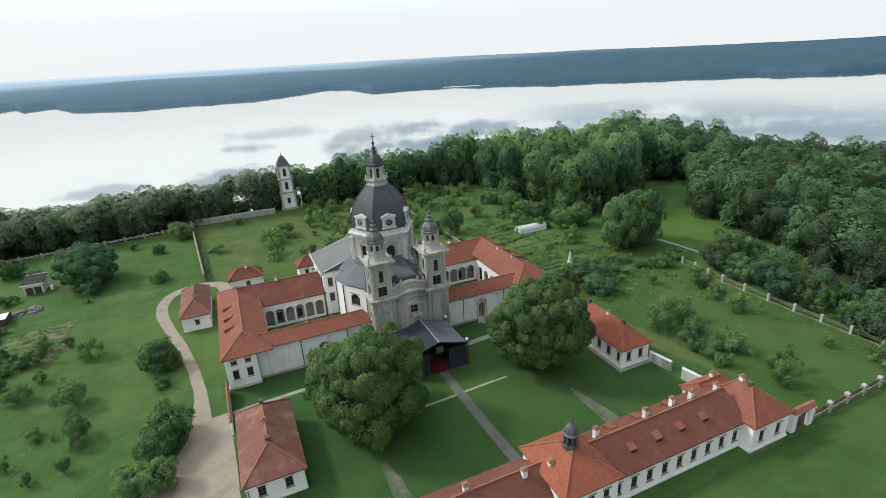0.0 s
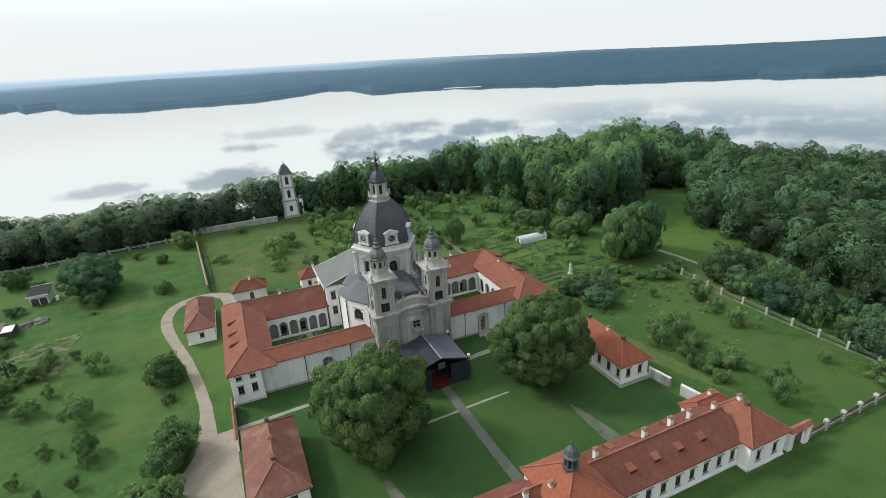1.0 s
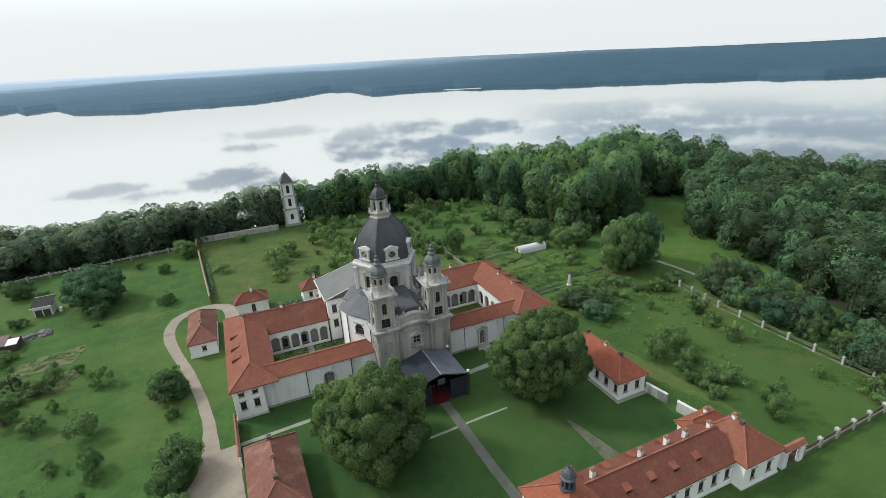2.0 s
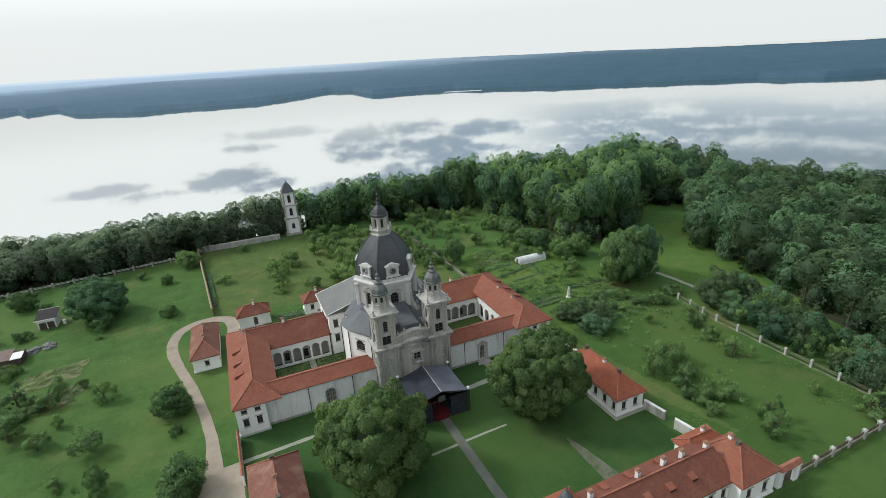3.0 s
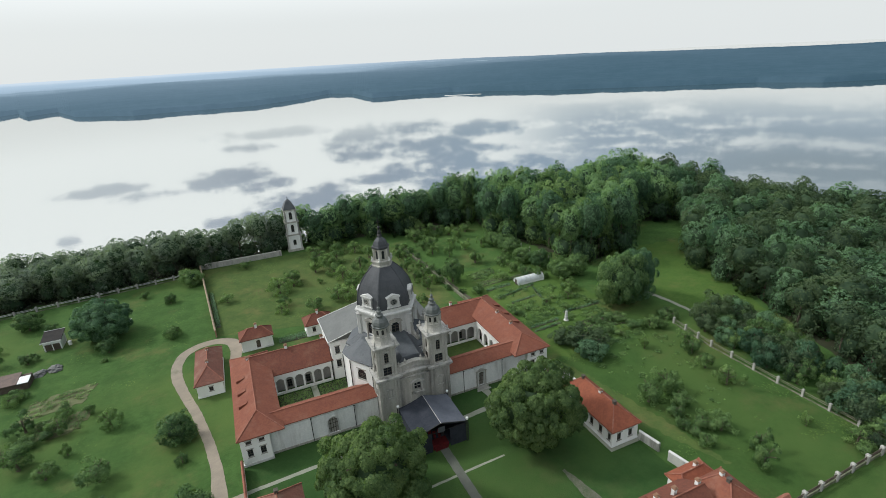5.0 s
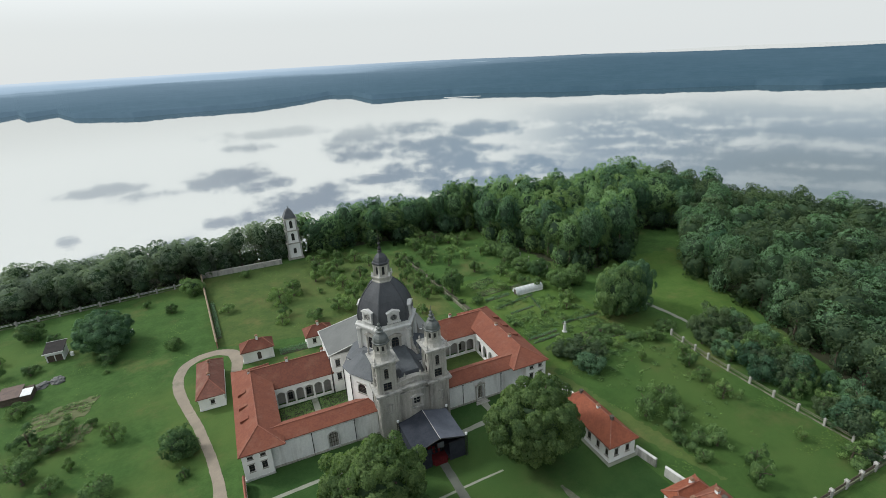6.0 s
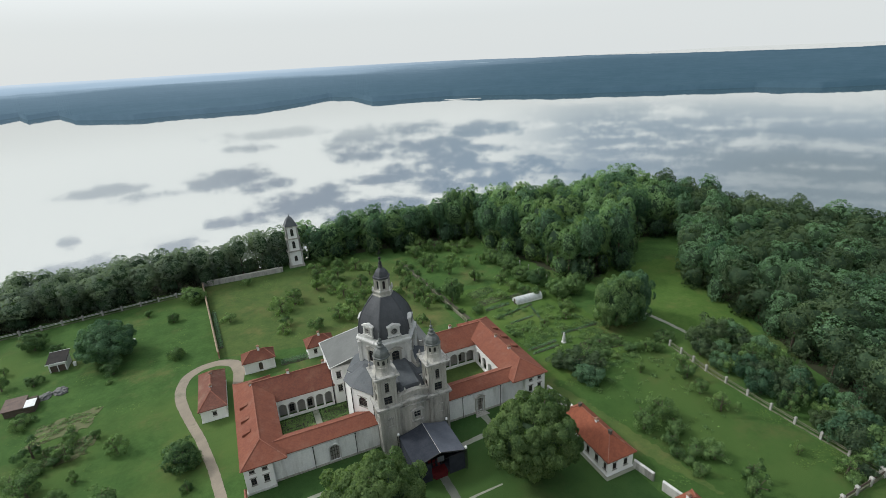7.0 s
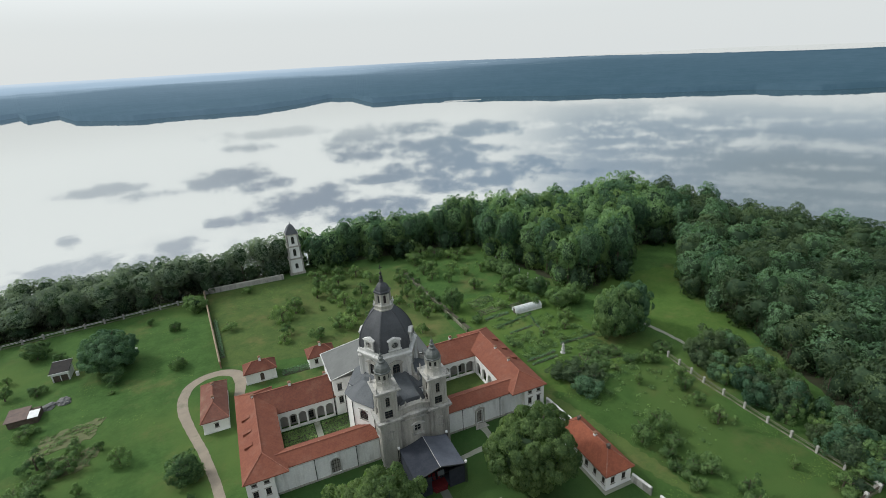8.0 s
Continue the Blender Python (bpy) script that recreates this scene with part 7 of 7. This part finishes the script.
scatter([(29.6, 95.0, 1.8, 2.6), (32.6, 90.0, 1.6, 2.2), (30.0, 86.0, 2.0, 2.8), (32.9, 83.0, 1.5, 2.0), (30.6, 74.0, 2.0, 3.0), (33.2, 70.0, 1.6, 2.2), (30.6, 67.0, 1.7, 2.4), (33.4, 64.0, 1.6, 2.6), (31.0, 58.0, 1.8, 2.8), (31.6, 51.5, 1.5, 2.0), (34.2, 47.0, 1.4, 1.8), (38.6, 44.5, 2.4, 3.0)], BUSH, "shrub", "wild shrub beside the mossy garden wall", "shrub", "wall shrubs")


def spruce(x, y, z, h, seed):
    """A narrow dark conifer with drooping tiers."""
    r = np.random.default_rng(seed)
    ob = thing("spruce_tree", "dark pointed spruce rising above the lakeside wood", "tree", "lakeside spruces")
    ob.location = (x, y, z)
    g = Geo()
    g.lathe(0, 0, [(0.28, -0.2), (0.16, h * 0.6), (0.03, h * 0.98)], 7)
    part("trunk", g, BARK, ob)
    c = 2600
    t = r.uniform(0, 1, c) ** 0.7
    tier = 0.72 + 0.28 * ((t * 11) % 1.0)
    a = r.uniform(0, 6.283, c)
    rad = 3.1 * (1 - t) ** 0.8 * tier * r.uniform(0.55, 1.0, c)
    pos = np.stack([rad * np.cos(a), rad * np.sin(a), h * (0.12 + 0.88 * t)], axis=1) - np.array([0, 0, 0.4]) * rad[:, None] / 2.5
    out = np.stack([np.cos(a), np.sin(a), np.full(c, 0.5)], axis=1)
    side = np.stack([-np.sin(a), np.cos(a), np.zeros(c)], axis=1)
    k = 0.24 * r.uniform(0.6, 1.2, (c, 1))
    v = np.stack([pos - side * k, pos + side * k, pos + out * k * 1.6 - np.array([0, 0, 1.0]) * k], axis=1).reshape(-1, 3)
    crown = quads_mesh("crown", v, np.arange(c * 3).reshape(-1, 3), COOLWOOD, np.repeat(out / np.linalg.norm(out, axis=1)[:, None], 3, axis=0))
    part("crown", crown, COOLWOOD, ob)


for x, y, top in ((-69.6, 119.5, 13.0), (-73.2, 118.4, 11.6)):
    base = float(ground_z(x, y))
    spruce(x, y, base, top - base, int(x + 200))
scatter([(53.2, 28.1, 2.2, 2.2), (56.7, 30.2, 1.7, 1.6), (41.5, 26.3, 2.0, 1.5), (45.6, 27.7, 1.3, 1.1), (49.2, 25.1, 1.6, 1.0), (65.2, 32.0, 2.2, 3.2), (56.1, 22.6, 1.5, 1.2), (58.1, 13.1, 2.2, 1.8), (62.8, 14.0, 2.0, 1.6), (47.9, 13.1, 1.8, 1.6), (56.0, 6.0, 2.2, 1.5), (59.5, 3.5, 2.0, 1.4)], LIGHT, "shrub", "leafy yellow-green shrub among the garden beds", "shrub", "bed shrubs")

# ---- garden things ----


def greenhouse():
    ob = thing("greenhouse", "long low greenhouse covered with pale film", "greenhouse")
    x0, x1, y0, y1 = 52.3, 62.2, 42.4, 45.4
    g = Geo()
    n_ = 9
    arc = [((y0 + y1) / 2 - 1.5 * math.cos(math.pi * i / n_), 0.5 + 1.7 * math.sin(math.pi * i / n_)) for i in range(n_ + 1)]
    for (ya, za), (yb, zb) in zip(arc[:-1], arc[1:]):
        g.poly([(x0, ya, za), (x1, ya, za), (x1, yb, zb), (x0, yb, zb)])
    g.poly([(x0, y, z) for y, z in arc]), g.poly([(x1, y, z) for y, z in reversed(arc)])
    part("cover", g, FILM, ob)
    g = Geo()
    g.box(x0, x1, y0, y0 + 0.1, -0.05, 0.52)
    part("board", g, WHITE, ob)
    for i in range(7):
        x = x0 + (x1 - x0) * i / 6
        g = Geo()
        for (ya, za), (yb, zb) in zip(arc[:-1], arc[1:]):
            g.bar((x, ya, za + 0.03), (x, yb, zb + 0.03), 0.08, 0.06)
        part("hoop", g, PALESTONE, ob)
    g = Geo()
    g.box(x0 - 0.06, x0 - 0.01, 43.4, 44.4, 0, 1.7)
    part("door", g, FRAME, ob)


greenhouse()
g = Geo()
g.lathe(52.1, 16.8, [(0.75, -0.1), (0.75, 0.25), (0.45, 0.3), (0.4, 1.1), (0.52, 1.2), (0.48, 1.32), (0.34, 1.36), (0.42, 1.7), (0.3, 2.3), (0.36, 2.65), (0.14, 2.85), (0.2, 3.0), (0.18, 3.2), (0.03, 3.3)], 10)
alone("statue", g, PALESTONE, "white stone statue on a pedestal in the garden", "statue")


def leaf_row(rng_, p, q, half, h, density, size):
    """Leaf clumps along a strip of ground."""
    length = math.hypot(q[0] - p[0], q[1] - p[1])
    c = int(length * half * 2 * density)
    t, s = rng_.uniform(0, 1, c), rng_.uniform(-1, 1, c)
    d = ((q[0] - p[0]) / length, (q[1] - p[1]) / length)
    pos = np.stack([p[0] + d[0] * t * length - d[1] * s * half, p[1] + d[1] * t * length + d[0] * s * half, h * rng_.uniform(0.15, 1.0, c) * np.sqrt(np.maximum(0, 1 - s * s * 0.8))], axis=1)
    n_ = rng_.normal(size=(c, 3)) * 0.6 + np.array([0, 0, 1.0])
    n_ /= np.linalg.norm(n_, axis=1)[:, None]
    u = np.cross(n_, rng_.normal(size=(c, 3)))
    u /= np.linalg.norm(u, axis=1)[:, None]
    w = np.cross(n_, u)
    k = size * rng_.uniform(0.6, 1.3, (c, 1))
    return np.stack([pos - u * k, pos - w * k, pos + u * k, pos + w * k], axis=1).reshape(-1, 3)


def bed(label, corners, rows, h=0.5, half=0.28, name="vegetable_bed", ground=EARTH):
    """Dug earth with rows of low plants. corners: start left, start right, end left."""
    r = np.random.default_rng(int(abs(corners[0][0] * 13 + corners[0][1] * 7)))
    a, b, c = (np.array(p, dtype=float) for p in corners)
    e = b + c - a
    ob = thing(name, label, "garden bed", "garden beds")
    g = Geo()
    stray = 0.75 if ground is DRYSOIL else 0.2
    rim = []
    for p, q in ((a, b), (b, e), (e, c), (c, a)):
        steps = max(2, int(np.linalg.norm(q - p) / 0.9))
        rim += [p + (q - p) * k / steps + r.uniform(-stray, stray, 2) for k in range(steps)]
    g.solid([(*p, -0.05) for p in rim], [(*p, 0.07) for p in rim])
    part("soil", g, ground, ob)
    mat = FRUIT if rows > 2 else COOLWOOD
    vs = []
    for i in range(rows):
        t = (i + 0.5) / rows
        p, q = a + (b - a) * t, c + (e - c) * t
        if ground is not DRYSOIL:
            vs.append(leaf_row(r, p, q, half, h, 40.0, 0.14))
            continue
        # broken rows: some stretches are bare, others overgrown
        for k in range(8):
            if r.uniform() < 0.72:
                lo, hi = p + (q - p) * k / 8, p + (q - p) * (k + 1) / 8
                vs.append(leaf_row(r, lo + r.uniform(-0.25, 0.25, 2), hi + r.uniform(-0.25, 0.25, 2), half * r.uniform(0.7, 1.7), h * r.uniform(0.5, 1.7), 36.0, 0.14))
    v = np.concatenate(vs)
    plants = part("planting", quads_mesh("planting", v, np.arange(len(v)).reshape(-1, 4), mat, np.tile((0.0, 0.0, 1.0), (len(v), 1))), mat, ob)
    plants["kind"] = "stuff"
    return ob


bed("dug kitchen garden bed with leafy rows", ((42.0, 53.5), (42.6, 58.0), (51.0, 55.5)), 4, 0.7, 0.5)
bed("dug kitchen garden bed with low rows", ((41.6, 47.2), (42.0, 51.2), (52.0, 48.6)), 4, 0.4)
bed("dug kitchen garden bed with low rows", ((41.6, 43.6), (41.8, 45.2), (50.5, 44.2)), 2, 0.6)
bed("dark dug bed beside the greenhouse", ((53.0, 46.4), (53.2, 50.0), (62.0, 46.6)), 3, 0.4)
bed("narrow dug bed with low hedge", ((42.0, 37.2), (42.1, 38.0), (57.0, 40.6)), 1, 0.7, 0.35)
bed("narrow dug bed with low hedge", ((53.2, 29.2), (54.0, 29.2), (55.2, 39.0)), 1, 0.6, 0.35)
bed("narrow dug bed with low hedge", ((44.2, 32.6), (44.4, 33.4), (53.0, 33.6)), 1, 0.6, 0.35)
bed("low clipped hedge row in the garden", ((40.6, 17.3), (40.8, 18.1), (50.6, 18.0)), 1, 0.9, 0.4)
bed("low clipped hedge row in the garden", ((41.0, 15.2), (41.2, 16.0), (49.8, 15.9)), 1, 0.8, 0.4)
bed("low clipped hedge row in the garden", ((54.0, 20.4), (54.2, 21.2), (67.0, 20.4)), 1, 0.8, 0.4)
bed("rough potato bed in the garden", ((54.0, 9.0), (55.6, 14.4), (66.0, 7.4)), 5, 0.7, 0.4)
bed("overgrown vegetable bed in the meadow", ((-80.5, 37.0), (-79.2, 44.6), (-68.0, 39.6)), 6, 0.5, 0.3, ground=DRYSOIL)
bed("overgrown vegetable bed in the meadow", ((-77.0, 28.0), (-76.0, 35.0), (-66.8, 28.8)), 5, 0.6, 0.4, ground=DRYSOIL)
weeds = np.random.default_rng(88)
clumps = []
for x0, x1, y0, y1, count in ((41.0, 53.0, 19.5, 31.5, 90), (52.0, 68.0, 1.0, 19.5, 170), (55.0, 66.0, 22.0, 38.0, 70), (41.0, 53.0, 36.0, 60.0, 80), (45.0, 70.0, -28.0, 0.0, 60)):
    for _ in range(count):
        p = np.array((weeds.uniform(x0, x1), weeds.uniform(y0, y1)))
        half = 0.25 + 0.75 * weeds.uniform() ** 2
        turn = weeds.uniform(0, 3.14)
        reach = np.array((math.cos(turn), math.sin(turn))) * half * weeds.uniform(0.8, 1.8)
        clumps.append(leaf_row(weeds, p - reach, p + reach, half, half * weeds.uniform(0.6, 1.1), 30.0, 0.13))
v = np.concatenate(clumps)
plants = alone("garden_weeds", quads_mesh("garden_weeds", v, np.arange(len(v)).reshape(-1, 4), FRUIT, np.tile((0.0, 0.0, 1.0), (len(v), 1))), FRUIT, "low leafy plants and weeds across the kitchen garden", "plants", kind="stuff")

bed("row of low bushes beside the brick wall", ((-38.6, 62.0), (-37.4, 62.0), (-40.4, 88.0)), 1, 1.2, 0.6)
bed("rough low planting in the cloister yard", ((-26.0, 13.6), (-26.0, 19.2), (-18.9, 13.6)), 3, 0.55, 0.9, "shrubbery")
bed("rough low planting in the cloister yard", ((-16.9, 13.6), (-16.9, 19.2), (-8.5, 13.6)), 3, 0.55, 0.9, "shrubbery")
bed("clipped hedge beside the hermitage", ((-22.8, 43.6), (-22.8, 46.2), (-14.8, 43.6)), 2, 1.0, 0.6, "hedge")


def hut():
    ob = thing("garden_hut", "low garden hut with dark flat roof", "hut")
    x0, x1, y0, y1, h = -83.0, -78.8, 71.6, 76.6, 2.7
    g = Geo()
    walled(g, (x0, y0), (x1, y0), 0, h, 0.3, [(1.15, 0.0, 1.7, 2.0, False), (3.05, 0.0, 1.7, 2.0, False)])
    part("wall", g, OLDPLASTER, ob)
    for a, b, c, d in ((x0, x0 + 0.3, y0 + 0.3, y1), (x1 - 0.3, x1, y0 + 0.3, y1), (x0 + 0.3, x1 - 0.3, y1 - 0.3, y1)):
        g = Geo()
        g.box(a, b, c, d, 0, h)
        part("wall", g, OLDPLASTER, ob)
    for u in (1.15, 3.05):
        g = Geo()
        for i in range(6):
            g.box(x0 + u - 0.84 + 0.28 * i, x0 + u - 0.58 + 0.28 * i, y0 + 0.12, y0 + 0.2, 0, 2.0)
        part("door", g, WOOD, ob)
    g = Geo()
    g.solid([(x0 - 0.4, y0 - 0.4, h), (x1 + 0.4, y0 - 0.4, h), (x1 + 0.4, y1 + 0.4, h + 0.9), (x0 - 0.4, y1 + 0.4, h + 0.9)], [(x0 - 0.4, y0 - 0.4, h + 0.2), (x1 + 0.4, y0 - 0.4, h + 0.2), (x1 + 0.4, y1 + 0.4, h + 1.1), (x0 - 0.4, y1 + 0.4, h + 1.1)])
    part("roof", g, SLATE, ob)
    for y, z in ((y0 - 0.46, h + 0.02), (y1 + 0.4, h + 0.9)):
        g = Geo()
        g.box(x0 - 0.46, x1 + 0.46, y, y + 0.06, z, z + 0.3)
        part("roof_edge", g, WHITE, ob)


hut()


def shed():
    ob = thing("garden_shed", "small brownish shed with one white roof sheet", "shed")
    g = Geo()
    g.box(-88.4, -82.0, 52.8, 57.4, 0, 1.9)
    part("wall", g, WOOD, ob)
    g = Geo()
    g.solid([(-88.8, 52.4, 1.9), (-84.0, 52.4, 1.9), (-84.0, 57.8, 2.3), (-88.8, 57.8, 2.3)], [(-88.8, 52.4, 2.05), (-84.0, 52.4, 2.05), (-84.0, 57.8, 2.45), (-88.8, 57.8, 2.45)])
    part("roof", g, EARTHTIN, ob)
    g = Geo()
    g.solid([(-83.9, 52.4, 1.9), (-81.6, 52.4, 1.9), (-81.6, 55.4, 2.2), (-83.9, 55.4, 2.2)], [(-83.9, 52.4, 2.02), (-81.6, 52.4, 2.02), (-81.6, 55.4, 2.32), (-83.9, 55.4, 2.32)])
    part("roof_sheet", g, WHITE, ob)


shed()


def boulder(x, y, s, seed):
    r = random.Random(seed)
    bm = bmesh.new()
    bmesh.ops.create_icosphere(bm, subdivisions=4, radius=s)
    for v in bm.verts:
        k = 1 + 0.45 * noise.noise(v.co * 1.1 / s + Vector((seed, 0, 0))) + 0.3 * noise.noise(v.co * 2.8 / s) + 0.12 * noise.noise(v.co * 7.0 / s)
        v.co = Vector((v.co.x * k * 1.25, v.co.y * k, max(-0.15, v.co.z * k * 0.62)))
    me = bpy.data.meshes.new("boulder")
    bm.to_mesh(me)
    bm.free()
    me.materials.append(ROCK)
    ob = tagged(new("boulder", me), "grey mossy boulder in the meadow grass", "boulder", "meadow boulders")
    ob.matrix_world = pose(x, y, 0.1, 0, 0, r.uniform(0, 360))


boulder(-81.2, 58.6, 1.4, 1)
boulder(-78.2, 59.5, 1.5, 2)
g = Geo()
g.box(-0.35, 0.35, -0.35, 0.35, -0.1, 1.1)
g.solid([(-0.45, -0.45, 1.1), (0.45, -0.45, 1.1), (0.45, 0.45, 1.1), (-0.45, 0.45, 1.1)], [(-0.12, -0.12, 1.35), (0.12, -0.12, 1.35), (0.12, 0.12, 1.35), (-0.12, 0.12, 1.35)])
me = g.mesh("bollard")
me.materials.append(WHITE)
for x, y in ((-77.2, 73.0), (-62.8, 79.4)):
    tagged(new("bollard", me), "white painted stone marker in the grass", "marker post", "white markers").location = (x, y, 0)


def rough_grass(name, label, x0, x1, y0, y1, count, h, seed, gap=0.45):
    """Tufts of long grass and weeds over a stretch of ground."""
    r = np.random.default_rng(seed)
    x, y = r.uniform(x0, x1, count * 3), r.uniform(y0, y1, count * 3)
    thick = np.array([noise.noise((a * 0.13, b * 0.13, seed)) + 0.5 * noise.noise((a * 0.45, b * 0.45, seed + 3)) for a, b in zip(x, y)])
    keep = np.where(thick > gap * 0.3)[0][:count]
    x, y = x[keep], y[keep]
    c = len(x)
    k = r.uniform(0.08, 0.22, (c, 1))
    pos = np.stack([x, y, h * r.uniform(0.05, 0.4, c)], axis=1)
    n_ = r.normal(size=(c, 3)) * 0.25 + np.array([0, 0, 1.0])
    n_ /= np.linalg.norm(n_, axis=1)[:, None]
    u = np.cross(n_, r.normal(size=(c, 3)))
    u /= np.linalg.norm(u, axis=1)[:, None]
    w = np.cross(n_, u)
    v = np.stack([pos - u * k, pos - w * k, pos + u * k, pos + w * k], axis=1).reshape(-1, 3)
    tagged(new(name, quads_mesh(name, v, np.arange(c * 4).reshape(-1, 4), TUFT, np.repeat(n_ * 0.2 + np.array([0, 0, 0.8]), 4, axis=0))), label, "grass", kind="stuff")


rough_grass("garden_grass", "rough tufted grass of the kitchen garden", 36.5, 76, -6, 78, 9000, 0.3, 3, 1.0)
rough_grass("slope_grass", "tufted grass of the walled garden", 40, 76, -47, -6, 2500, 0.25, 4, 1.4)
rough_grass("orchard_grass", "tufted grass under the orchard trees", -34, 28, 56, 112, 5000, 0.25, 5, 0.9)
rough_grass("meadow_grass", "tufted grass of the meadow", -100, -46, -20, 100, 3500, 0.2, 6, 1.2)
